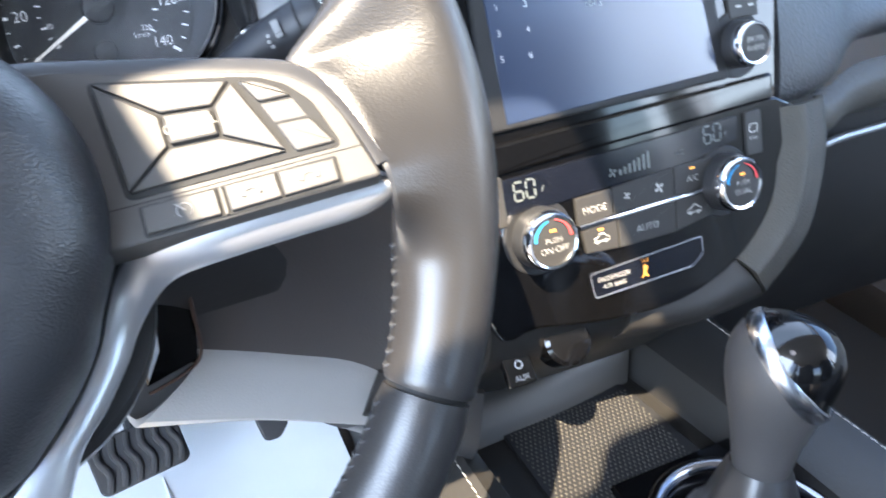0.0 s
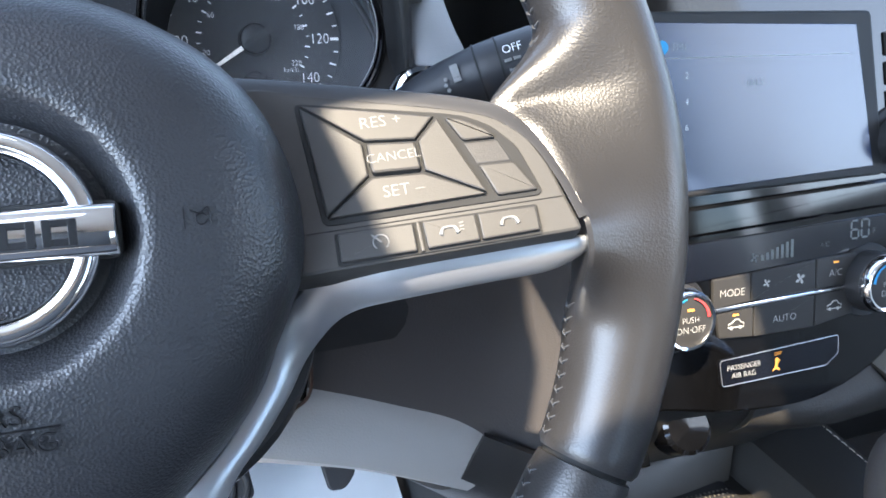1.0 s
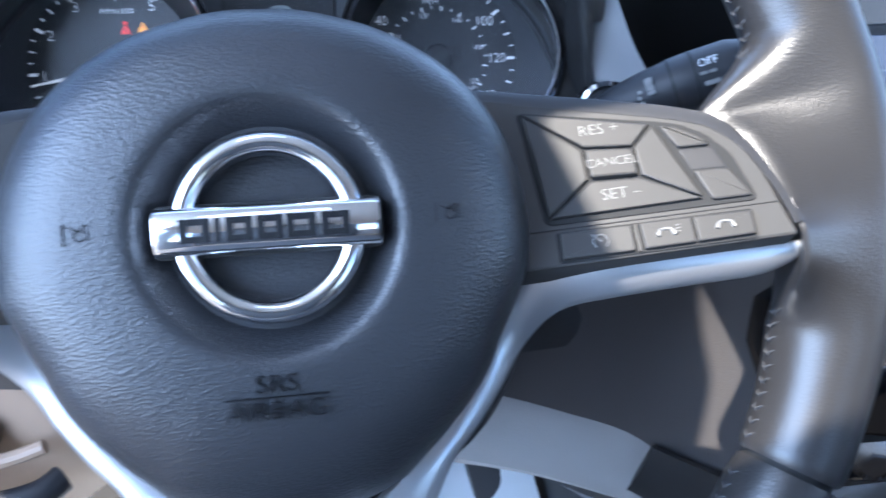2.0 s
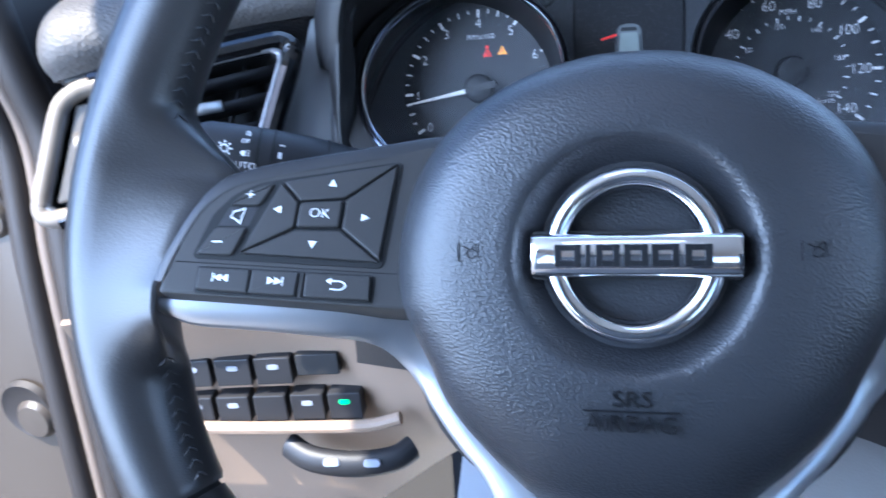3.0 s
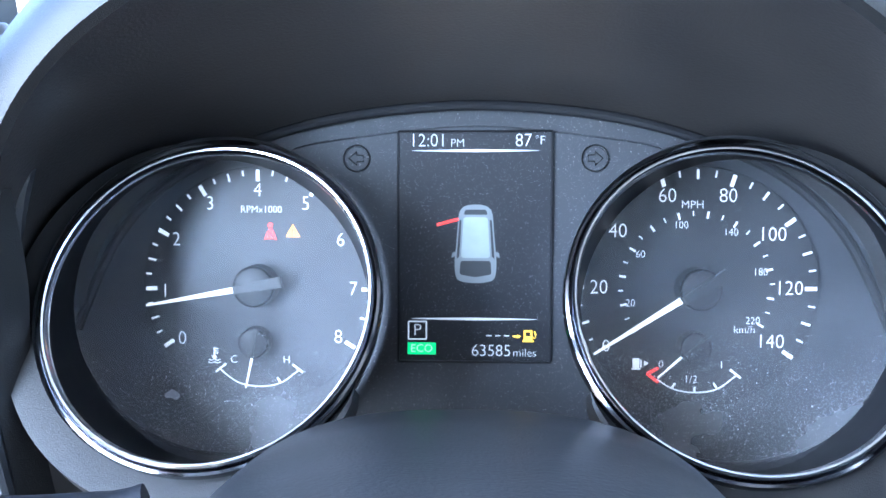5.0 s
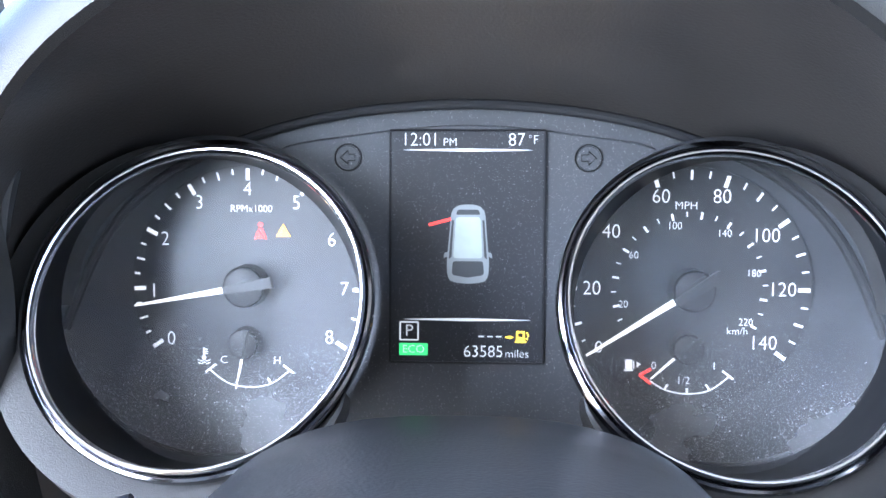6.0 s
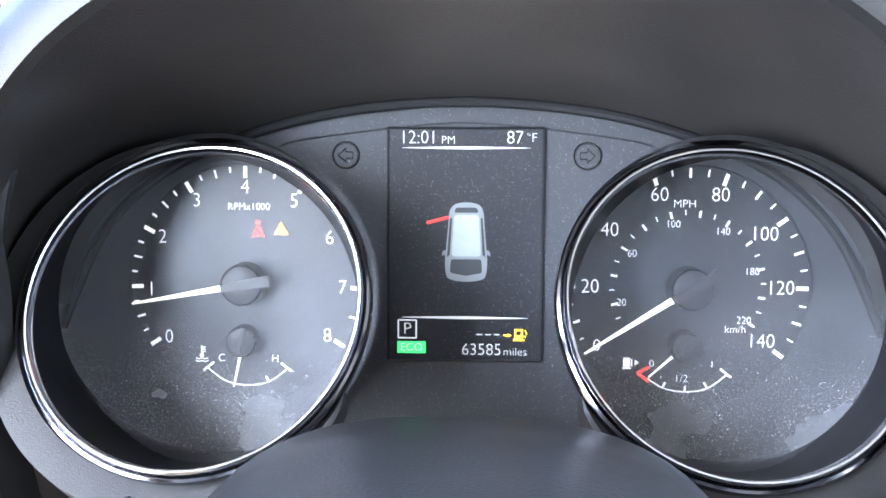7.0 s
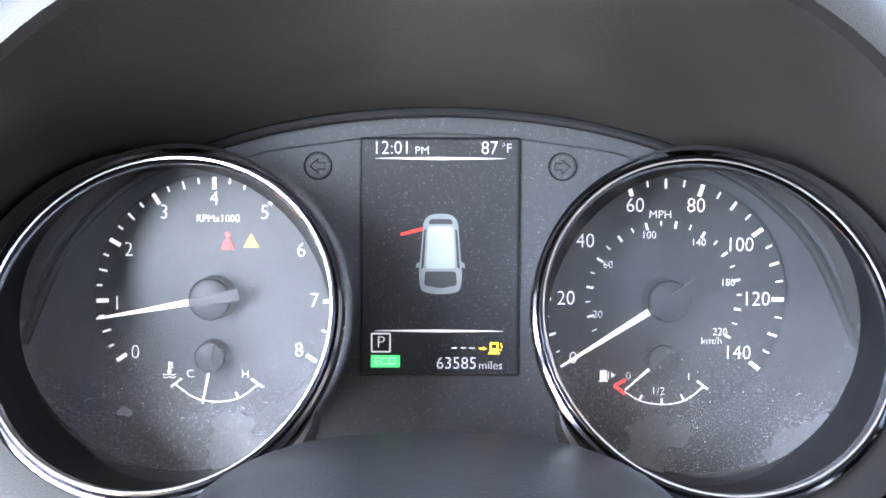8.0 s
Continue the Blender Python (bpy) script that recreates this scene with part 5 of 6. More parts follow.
def knob(name, x, y, r, h, label, seat):
    m = STACK @ pose(x, y, 0)
    t = thing(name, m.translation, label, "knob")
    part("seat_ring", lathe([(r * 0.9, 0.0006), (seat * 0.96, 0.0008), (seat, 0.0002), (seat, -0.002)], m, 48), BLACK, t)
    part("barrel", lathe([(r * 1.12, 0.0), (r * 1.12, h * 0.45), (r * 1.06, h * 0.62), (r * 0.98, h * 0.66)], m, 72), HARD, t, "knurled black barrel")
    part("chrome_rim", lathe([(r * 1.02, h * 0.60), (r * 1.07, h * 0.72), (r * 1.03, h * 0.92), (r * 0.96, h), (r * 0.88, h * 0.985), (r * 0.86, h * 0.93)], m, 64), CHROME, t)
    part("cap", lathe([(r * 0.88, h * 0.92), (r * 0.5, h * 0.955), (0.0001, h * 0.965)], m, 48), BUTTON, t)
    return t, m @ pose(0, 0, h * 0.97)


kb, m = knob("audio_knob", 0.0705, 0.0543, 0.0118, 0.0150, "chrome-rimmed black audio knob", 0.0190)
words("knob_text", "ENTER", 0.0042, m @ pose(0, 0.0022, 0.0004), LABEL, kb)
words("knob_text", "AUDIO", 0.0042, m @ pose(0, -0.0026, 0.0004), LABEL, kb)
for nm, x, tx in (("fan_temperature_knob", -0.0720, ("PUSH", "ON·OFF")), ("temperature_knob", 0.0550, ("PUSH", "DUAL"))):
    kb, m = knob(nm, x, -0.0265 if x < 0 else -0.0225, 0.0150, 0.0165, "chrome-rimmed climate knob with blue and red arc", 0.0210)
    words("knob_text", tx[0], 0.0042, m @ pose(0, 0.0006, 0.0004), LABEL, kb)
    words("knob_text", tx[1], 0.0048, m @ pose(0, -0.0044, 0.0004), LABEL, kb)
    for a0, a1, mt in ((172, 100, BLUE), (80, 8, REDPRINT)):
        bm = bmesh.new()
        n = 12
        o = [polar(0.0118, a0 + (a1 - a0) * k / n) for k in range(n + 1)]
        i_ = [polar(0.0118 - 0.0018 * (1 - abs(k / n - (0 if mt is BLUE else 1)) * 0.7), a0 + (a1 - a0) * k / n) for k in range(n + 1)]
        part("colour_arc", plate(o + i_[::-1], m, 0.0002, 0.00004, 0.0003), mt, kb)
    part("knob_lamp", bar((-0.0018, 0.0058), (0.0018, 0.0058), 0.0012, m, 0.0002, 0.0004), ORANGE, kb)
# climate display and keys
disp = part("climate_display", plate(rounded([(-0.0900, 0.0075), (0.0672, 0.0140), (0.0668, 0.0010), (0.0350, -0.0060), (-0.0560, -0.0110), (-0.0900, -0.0115)], 0.002), STACK, 0.003, 0.0004, 0.0012), LCDARK, stack, "dark climate display with grey figures")
G = STACK @ pose(0, 0, 0.0014)
SEG7 = material("lcd_segments", (0.10, 0.11, 0.106), 0.5, emit=0.02)


def lcd_digit(x, y, h, segments):
    """A figure of slanted bars, as on a plain liquid crystal display; segments: a to g."""
    w, t = h * 0.52, h * 0.11
    at = {"a": ((0, h), (w, h)), "b": ((w, h), (w, h / 2)), "c": ((w, h / 2), (w, 0)), "d": ((0, 0), (w, 0)), "e": ((0, h / 2), (0, 0)), "f": ((0, h), (0, h / 2)), "g": ((0, h / 2), (w, h / 2))}
    bm = bmesh.new()
    for k in segments:
        (x0, y0), (x1, y1) = at[k]
        p, q = Vector((x0, y0)), Vector((x1, y1))
        d = (q - p).normalized() * t * 0.55
        bar(Vector((x, y)) + p + d, Vector((x, y)) + q - d, t, G, 0.0002, bm=bm)
    return bm


for x, y in ((-0.0835, -0.0048), (0.0420, 0.0020)):
    part("display_figure", lcd_digit(x, y, 0.0098, "acdefg"), SEG7, disp)
    part("display_figure", lcd_digit(x + 0.0072, y + 0.0003, 0.0098, "abcdef"), SEG7, disp)
words("display_text", "F", 0.0050, G @ pose(-0.0665, -0.0015, 0), SEG7, disp)
words("display_text", "F", 0.0050, G @ pose(0.0580, 0.0050, 0), SEG7, disp)
words("display_text", "A/C", 0.0040, G @ pose(0.0240, 0.0005, 0), SEG7, disp)
for k in range(7):
    part("fan_bar", bar((-0.0170 + 0.0032 * k, -0.0040), (-0.0170 + 0.0032 * k, -0.0010 + 0.0011 * k), 0.0018, G, 0.0002), SEG7, disp)


def fan_mark(cx, cy, sc, m, top, mat, parent):
    """Four petals round a hub."""
    bm = plate(circle(sc * 0.22, 10, cx, cy), m, 0.0002, 0.00004, top)
    for k in range(4):
        d = polar(1.0, 90 * k + 20)
        n_ = Vector((-d.y, d.x))
        c = Vector((cx, cy)) + d * sc * 0.62 + n_ * sc * 0.14
        plate([c + d * (0.42 * sc * math.cos(t)) + n_ * (0.26 * sc * math.sin(t)) for t in np.linspace(0, 2 * math.pi, 13)[:-1]], m, 0.0002, 0.00004, top, bm)
    return part("fan_symbol", bm, mat, parent)


row = [("MODE", [(-0.0480, -0.0110), (-0.0245, -0.0100), (-0.0245, -0.0250), (-0.0480, -0.0265)]),
       ("fan", [(-0.0240, -0.0098), (0.0180, -0.0068), (0.0180, -0.0236), (-0.0240, -0.0250)]),
       ("A/C", [(0.0185, -0.0066), (0.0460, -0.0060), (0.0440, -0.0228), (0.0185, -0.0236)]),
       ("car", [(-0.0460, -0.0295), (-0.0225, -0.0278), (-0.0225, -0.0445), (-0.0440, -0.0430)]),
       ("AUTO", [(-0.0220, -0.0276), (0.0180, -0.0264), (0.0175, -0.0445), (-0.0220, -0.0447)]),
       ("out", [(0.0185, -0.0262), (0.0440, -0.0256), (0.0440, -0.0400), (0.0180, -0.0444)])]
fan_mark(-0.0222, -0.0020, 0.0028, G, 0.0001, SEG7, disp)
for nm, q in row:
    key = part("climate_key", plate(rounded(q, 0.0008), STACK, 0.004, 0.0007, 0.0018), BUTTON, stack)
    cx, cy = sum(p[0] for p in q) / 4, sum(p[1] for p in q) / 4
    if nm in ("MODE", "AUTO", "A/C"):
        words("key_text", nm, 0.0056, STACK @ pose(cx, cy - 0.001, 0.0020), LABEL, key)
    elif nm == "fan":
        for dx, sc in ((-0.0115, 0.0015), (0.0105, 0.0021)):
            fan_mark(cx + dx, cy, sc * 1.5, STACK, 0.0021, LABEL, key)
    else:
        part("key_symbol", tube([STACK @ Vector((cx + x, cy + y, 0.0020)) for x, y in ((-0.0050, -0.0016), (-0.0046, 0.0004), (-0.0022, 0.0010), (-0.0008, 0.0026), (0.0020, 0.0026), (0.0030, 0.0010), (0.0050, 0.0004), (0.0050, -0.0016))], 0.00030, 6, True), LABEL, key)
        for dx in (-0.0028, 0.0028):
            part("key_symbol", plate(circle(0.0010, 12, cx + dx, cy - 0.0018), STACK, 0.0002, 0.00004, 0.0021), LABEL, key)
    if nm in ("A/C", "car"):
        part("key_lamp", bar((cx - 0.0018, cy + 0.0050), (cx + 0.0018, cy + 0.0050), 0.0010, STACK, 0.0002, 0.0020), ORANGE, key)
part("chrome_strip", plate([(-0.0470, -0.0262), (0.0440, -0.0232), (0.0440, -0.0250), (-0.0465, -0.0288)], STACK, 0.004, 0.0006, 0.0026), CHROME, stack)
for x0, y0 in ((0.0785, 0.0020), (-0.0965, -0.0040)):
    key = part("demist_key", plate(rounded([(x0 - 0.0060, y0 + 0.0130), (x0 + 0.0066, y0 + 0.0136), (x0 + 0.0070, y0 - 0.0130), (x0 - 0.0054, y0 - 0.0130)], 0.0012), STACK, 0.004, 0.0008, 0.0018), BUTTON, stack)
    part("key_symbol", tube([STACK @ Vector((x0 + x, y0 + 0.003 + y, 0.0020)) for x, y in rrect(0.0060, 0.0048, 0.0010)], 0.0003, 6, True), LABEL, key)
    words("key_text", "REAR", 0.0026, STACK @ pose(x0, y0 - 0.0030, 0.0020), LABEL, key)
bag = part("airbag_indicator", plate(rounded([(-0.0430, -0.0555), (0.0360, -0.0515), (0.0362, -0.0620), (0.0280, -0.0680), (-0.0410, -0.0700)], 0.002), STACK, 0.003, 0.0003, 0.0012), LCDARK, stack)
part("indicator_line", tube([STACK @ Vector((p.x, p.y, 0.0012)) for p in rounded([(-0.0430, -0.0555), (0.0360, -0.0515), (0.0362, -0.0620), (0.0280, -0.0680), (-0.0410, -0.0700)], 0.002)], 0.0002, 6, True), SATIN, bag)
words("indicator_text", "PASSENGER", 0.0042, STACK @ pose(-0.0275, -0.0602, 0.0014), LABEL, bag)
words("indicator_text", "AIR BAG", 0.0042, STACK @ pose(-0.0275, -0.0648, 0.0014), LABEL, bag)
words("indicator_text", "OFF", 0.0030, STACK @ pose(-0.0055, -0.0565, 0.0014), ORANGE, bag)
bm = plate(circle(0.0012, 12, -0.0060, -0.0598), STACK, 0.0002, 0.00004, 0.0014)
bar((-0.0058, -0.0608), (-0.0066, -0.0650), 0.0018, STACK, 0.0002, 0.0014, bm)
bar((-0.0086, -0.0660), (-0.0040, -0.0600), 0.0005, STACK, 0.0002, 0.0015, bm)
bar((-0.0066, -0.0642), (-0.0040, -0.0656), 0.0012, STACK, 0.0002, 0.0014, bm)
part("indicator_lamp", bm, ORANGE, bag, "lit orange airbag-off lamp")

# bolster beside the stack, sweeping under it
def st(x, y, z):
    return STACK @ Vector((x, y, z))


b_in = [(0.1000, 0.013), (0.1000, 0.005), (0.1000, -0.015), (0.0925, -0.047), (0.0650, -0.0735), (0.0260, -0.0805), (-0.030, -0.0800), (-0.100, -0.0700)]
b_mid = [(0.1200, 0.013), (0.1210, 0.004), (0.1210, -0.020), (0.1080, -0.060), (0.0750, -0.087), (0.0320, -0.0980), (-0.030, -0.0860), (-0.100, -0.0740)]
b_out = [(0.1420, 0.013), (0.1425, 0.003), (0.1430, -0.022), (0.1260, -0.070), (0.0880, -0.1010), (0.0380, -0.1110), (-0.030, -0.0910), (-0.100, -0.0780)]
def bolster_rows(i, j):
    return [[st(x, y, -0.006) for x, y in b_in[i:j]], [st(x * 0.4 + u * 0.6, y * 0.4 + v * 0.6, 0.0015) for (x, y), (u, v) in zip(b_in[i:j], b_mid[i:j])], [st(x, y, 0.0005) for x, y in b_mid[i:j]], [st(x, y, -0.010) for x, y in b_out[i:j]], [st(x, y, -0.040) for x, y in b_out[i:j]]]


sheet(bolster_rows(0, 5), BOLSTER, "side_bolster", stack, "grained grey-brown bolster beside the stack")
FOOT = material("bolster_foot_plastic", (0.020, 0.0185, 0.017), 0.5, grain=0.3, grain_scale=900)
sheet([[st(0.0630, -0.0740, -0.007), st(0.026, -0.0870, -0.008), st(-0.013, -0.0885, -0.010)],
       [st(0.0735, -0.0880, -0.001), st(0.032, -0.0985, -0.004), st(-0.014, -0.0980, -0.014)],
       [st(0.0865, -0.1020, -0.010), st(0.038, -0.1080, -0.016), st(-0.018, -0.1075, -0.030)],
       [st(0.0865, -0.1120, -0.040), st(0.038, -0.1180, -0.050), st(-0.020, -0.1230, -0.060)]], FOOT, "bolster_foot", stack, "smooth dark foot of the bolster")
low = [[st(-0.104, -0.066, -0.004), st(-0.06, -0.074, -0.004), st(0.0, -0.0795, -0.004), st(0.050, -0.076, -0.005), st(0.085, -0.058, -0.006)],
       [st(-0.104, -0.100, -0.020), st(-0.06, -0.106, -0.020), st(0.0, -0.106, -0.022), st(0.050, -0.098, -0.024), st(0.090, -0.080, -0.024)],
       [st(-0.104, -0.140, -0.076), st(-0.06, -0.146, -0.078), st(0.0, -0.150, -0.082), st(0.050, -0.152, -0.086), st(0.090, -0.150, -0.088)]]
sheet(low, TRAYGREY, "under_panel", stack)
dpad = [[st(0.104, 0.150, -0.016), st(0.155, 0.155, -0.030), st(0.25, 0.150, -0.045), st(0.60, 0.12, -0.04)],
        [st(0.104, 0.080, -0.002), st(0.155, 0.084, -0.014), st(0.25, 0.080, -0.035), st(0.60, 0.05, -0.03)],
        [st(0.104, 0.020, -0.002), st(0.155, 0.026, -0.008), st(0.25, 0.050, -0.030), st(0.60, 0.01, -0.03)],
        [st(0.104, 0.013, -0.012), st(0.155, 0.016, -0.026), st(0.25, 0.040, -0.045), st(0.60, 0.00, -0.05)]]
sheet(dpad, SOFT, "passenger_pad", dash, "soft padded passenger dash with a stitched seam")
part("pad_seam", tube(spline([st(0.106, 0.104, -0.009), st(0.155, 0.109, -0.020), st(0.25, 0.104, -0.036)], 8), 0.0008, 6), GAP, dash)
glove = [[st(0.118, 0.000, -0.040), st(0.25, 0.01, -0.055), st(0.60, -0.01, -0.05)], [st(0.118, -0.10, -0.075), st(0.25, -0.10, -0.090), st(0.60, -0.10, -0.09)], [st(0.118, -0.22, -0.16), st(0.25, -0.22, -0.18), st(0.60, -0.22, -0.18)]]
sheet(glove, LIP, "glove_box_face", dash)
strip = [[st(0.104, 0.0125, -0.010), st(0.155, 0.0150, -0.016), st(0.25, 0.026, -0.034), st(0.60, 0.000, -0.040)],
         [st(0.112, 0.004, -0.002), st(0.155, 0.004, -0.008), st(0.25, 0.012, -0.026), st(0.60, -0.014, -0.034)],
         [st(0.120, -0.010, -0.006), st(0.155, -0.012, -0.014), st(0.25, -0.004, -0.034), st(0.60, -0.030, -0.044)],
         [st(0.122, -0.020, -0.034), st(0.155, -0.022, -0.040), st(0.25, -0.014, -0.056), st(0.60, -0.040, -0.064)]]
sheet(strip, BOLSTER, "lower_pad_strip", dash, "grained grey-brown strip under the passenger pad")
part("pad_trim", tube(spline([st(0.170, -0.036, -0.050), st(0.22, -0.030, -0.058), st(0.34, -0.030, -0.064)], 8), 0.0028, 10), SATIN, dash, "thin silver trim strip")
# sockets under the stack
sock = thing("power_socket", st(-0.058, -0.098, -0.012), "round capped power socket under the stack", "socket")
m = STACK @ pose(-0.0560, -0.0965, -0.0160, -22)
part("cap", lathe([(0.0001, 0.0100), (0.0125, 0.0098), (0.0148, 0.0080), (0.0152, -0.006)], m, 36), GLOSS, sock)
part("cap_tab", plate(rrect(0.016, 0.004, 0.001, cy=0.0125), m, 0.005, 0.0008, 0.0090), GLOSS, sock)
aux = thing("aux_socket_plate", st(-0.087, -0.098, -0.012), "black socket plate with white symbols", "socket")
m = STACK @ pose(-0.0868, -0.0990, -0.0170, -24)
part("plate", plate(rrect(0.0170, 0.0300, 0.0015), m, 0.006, 0.0006, 0.0022), GLOSS, aux)
words("socket_text", "AUX", 0.0046, m @ pose(0, -0.0108, 0.0024), WHITE, aux)
part("socket_mark", tube([m @ Vector((0.0022 * math.cos(a), -0.0030 + 0.0022 * math.sin(a), 0.0024)) for a in np.linspace(0, 2 * math.pi, 17)[:-1]], 0.0003, 6, True), WHITE, aux)
part("socket_mark", tube([m @ Vector((x, 0.0070 + y, 0.0024)) for x, y in rrect(0.0080, 0.0052, 0.0008)], 0.0004, 6, True), BLUE, aux)

# ---------------------------------------------------------------- tray and shifter
RIDGE = material("tray_ridge_plastic", (0.050, 0.046, 0.040), 0.38, grain=0.2, grain_scale=900)
tray = thing("console_tray", (0.33, 0.11, -0.30), "open console tray with a dotted rubber mat", "tray")
TZ = -0.300
rows_ = [[(0.215, 0.205, -0.270), (0.300, 0.215, -0.262), (0.392, 0.220, -0.258)], [(0.232, 0.186, -0.286), (0.305, 0.192, -0.282), (0.388, 0.198, -0.280)], [(0.250, 0.178, TZ), (0.305, 0.178, TZ), (0.382, 0.180, TZ)]]
sheet([[(0.246, 0.1500, -0.3000), (0.300, 0.1520, -0.3000), (0.345, 0.1560, -0.3000), (0.384, 0.1620, -0.3000)],
       [(0.242, 0.1560, -0.2900), (0.300, 0.1580, -0.2890), (0.345, 0.1620, -0.2880), (0.388, 0.1680, -0.2870)],
       [(0.240, 0.1680, -0.2790), (0.300, 0.1690, -0.2770), (0.345, 0.1720, -0.2740), (0.392, 0.1760, -0.2710)],
       [(0.238, 0.1860, -0.2770), (0.300, 0.1860, -0.2740), (0.345, 0.1880, -0.2700), (0.394, 0.1910, -0.2660)]], RIDGE, "back_edge", tray, "pale ridge at the back of the tray")
part("floor", plate([(0.240, -0.02), (0.405, -0.02), (0.392, 0.186), (0.248, 0.184)], pose(0, 0, TZ), 0.006, 0.0005), TRAYGREY, tray)
part("mat", plate(rounded([(0.272, 0.030), (0.388, 0.030), (0.378, 0.162), (0.274, 0.156)], 0.006), pose(0, 0, TZ), 0.004, 0.0006, 0.0022), BLACK, tray, "black rubber mat with raised dots")
bm = bmesh.new()
dot = plate(circle(0.00075, 6), Matrix.Identity(4), 0.0006, 0.0001)
dm = bpy.data.meshes.new("dot")
dot.to_mesh(dm)
dot.free()
for i in range(30):
    for j in range(36):
        x, y = 0.277 + 0.0035 * i + 0.00175 * (j % 2), 0.034 + 0.0035 * j
        if x < 0.3765 - 0.00 and y < 0.155:
            k = len(bm.verts)
            bm.from_mesh(dm)
            bm.verts.ensure_lookup_table()
            for v in bm.verts[k:]:
                v.co += Vector((x, y, TZ + 0.0027))
DOTS = material("mat_dots", (0.085, 0.078, 0.062), 0.4)
tagged(part("mat_dots", bm, DOTS, tray), kind="stuff")
part("right_wall", loft([[Vector(p) for p in r] for r in (((0.384, 0.192, -0.302), (0.394, 0.192, -0.270), (0.408, 0.190, -0.262), (0.452, 0.196, -0.262), (0.456, 0.198, -0.30)), ((0.396, 0.10, -0.302), (0.406, 0.10, -0.274), (0.418, 0.10, -0.268), (0.460, 0.10, -0.268), (0.464, 0.10, -0.31)), ((0.410, -0.02, -0.302), (0.418, -0.02, -0.282), (0.430, -0.02, -0.276), (0.470, -0.02, -0.276), (0.474, -0.02, -0.31)))], False), TRAYGREY, tray)
part("left_wall", loft([[Vector(p) for p in r] for r in (((0.248, 0.192, -0.302), (0.240, 0.192, -0.276), (0.228, 0.190, -0.270), (0.205, 0.192, -0.280), (0.200, 0.192, -0.34)), ((0.252, 0.10, -0.302), (0.244, 0.10, -0.282), (0.232, 0.10, -0.278), (0.208, 0.10, -0.288), (0.202, 0.10, -0.34)), ((0.256, -0.06, -0.302), (0.248, -0.06, -0.286), (0.236, -0.06, -0.282), (0.212, -0.06, -0.292), (0.206, -0.06, -0.34)))], False), TRAYGREY, tray)
for x0, x1, z in ((0.446, 0.462, -0.2605), (0.222, 0.226, -0.2690)):
    bm = bmesh.new()
    for k in range(30):
        y = 0.185 - 0.0065 * k
        u = k / 30
        x = x0 + (x1 - x0) * u
        tube([(x, y, z - 0.010 * u), (x + 0.0002, y - 0.0022, z + 0.0006 - 0.010 * u), (x + 0.0005, y - 0.0045, z - 0.010 * u)], 0.0004, 5, bm=bm)
    part("seam_stitches", bm, GREYTHREAD, tray)
shift = thing("gear_selector", (0.372, 0.015, -0.27), "gear selector with a black and chrome knob over a leather boot", "gear selector")
KB = pose(0.3480, 0.0100, -0.2320, -6, 4, 0)
prof = [(0, 0.0135, 0.0150), (0.006, 0.0145, 0.0158), (0.014, 0.0158, 0.0170), (0.024, 0.0178, 0.0190), (0.034, 0.0202, 0.0215), (0.044, 0.0226, 0.0243), (0.053, 0.0245, 0.0268), (0.061, 0.0255, 0.0284), (0.068, 0.0256, 0.0290), (0.075, 0.0246, 0.0282), (0.081, 0.0222, 0.0258), (0.086, 0.0184, 0.0218), (0.0895, 0.0134, 0.0164), (0.0918, 0.0076, 0.0096), (0.0925, 0.0006, 0.0008)]
rings = [[KB @ Vector((w * math.cos(a), d * math.sin(a) - 0.004 * (z / 0.09) ** 2, z)) for a in np.linspace(0, 2 * math.pi, 49)[:-1]] for z, w, d in prof]
CAPN, CAPC = Vector((0.62, -0.44, 0.65)).normalized(), KB @ Vector((0.0030, -0.0040, 0.0640))
knob_bm, cap_bm = loft(rings, True, (True, True)), loft(rings, True, (True, True))
bmesh.ops.bisect_plane(knob_bm, geom=knob_bm.verts[:] + knob_bm.edges[:] + knob_bm.faces[:], plane_co=CAPC, plane_no=CAPN, clear_outer=True)
cut = bmesh.ops.bisect_plane(cap_bm, geom=cap_bm.verts[:] + cap_bm.edges[:] + cap_bm.faces[:], plane_co=CAPC, plane_no=CAPN, clear_inner=True)
rim_pts = [v.co.copy() for v in cut["geom_cut"] if isinstance(v, bmesh.types.BMVert)]
mid_pt = sum(rim_pts, Vector()) / len(rim_pts)
ax = CAPN.orthogonal().normalized()
ay = CAPN.cross(ax)
rim_pts.sort(key=lambda p: math.atan2((p - mid_pt).dot(ay), (p - mid_pt).dot(ax)))
rim_pts = [p for i, p in enumerate(rim_pts) if (p - rim_pts[i - 1]).length > 0.0006]
rim_pts = spline(rim_pts[::max(1, len(rim_pts) // 24)], 3, True)
for _ in range(16):
    rim_pts = [(rim_pts[i - 1] + rim_pts[i] * 2 + rim_pts[(i + 1) % len(rim_pts)]) / 4 for i in range(len(rim_pts))]
KNOBRIM = material("satin_chrome", (0.50, 0.52, 0.56), 0.24, metal=1.0, vary=0.05)
KNOBSKIN = material("selector_leather", (0.040, 0.038, 0.038), 0.5, grain=0.3, grain_scale=900)
part("knob", knob_bm, KNOBSKIN, shift)
part("gloss_cap", cap_bm, GLOSS, shift, "piano black knob cap")
part("chrome_edge", tube(rim_pts, 0.0042, 12, True, normal=CAPN, squash=(0.55, 1.2)), KNOBRIM, shift, "satin chrome edge round the knob cap")
boot = []
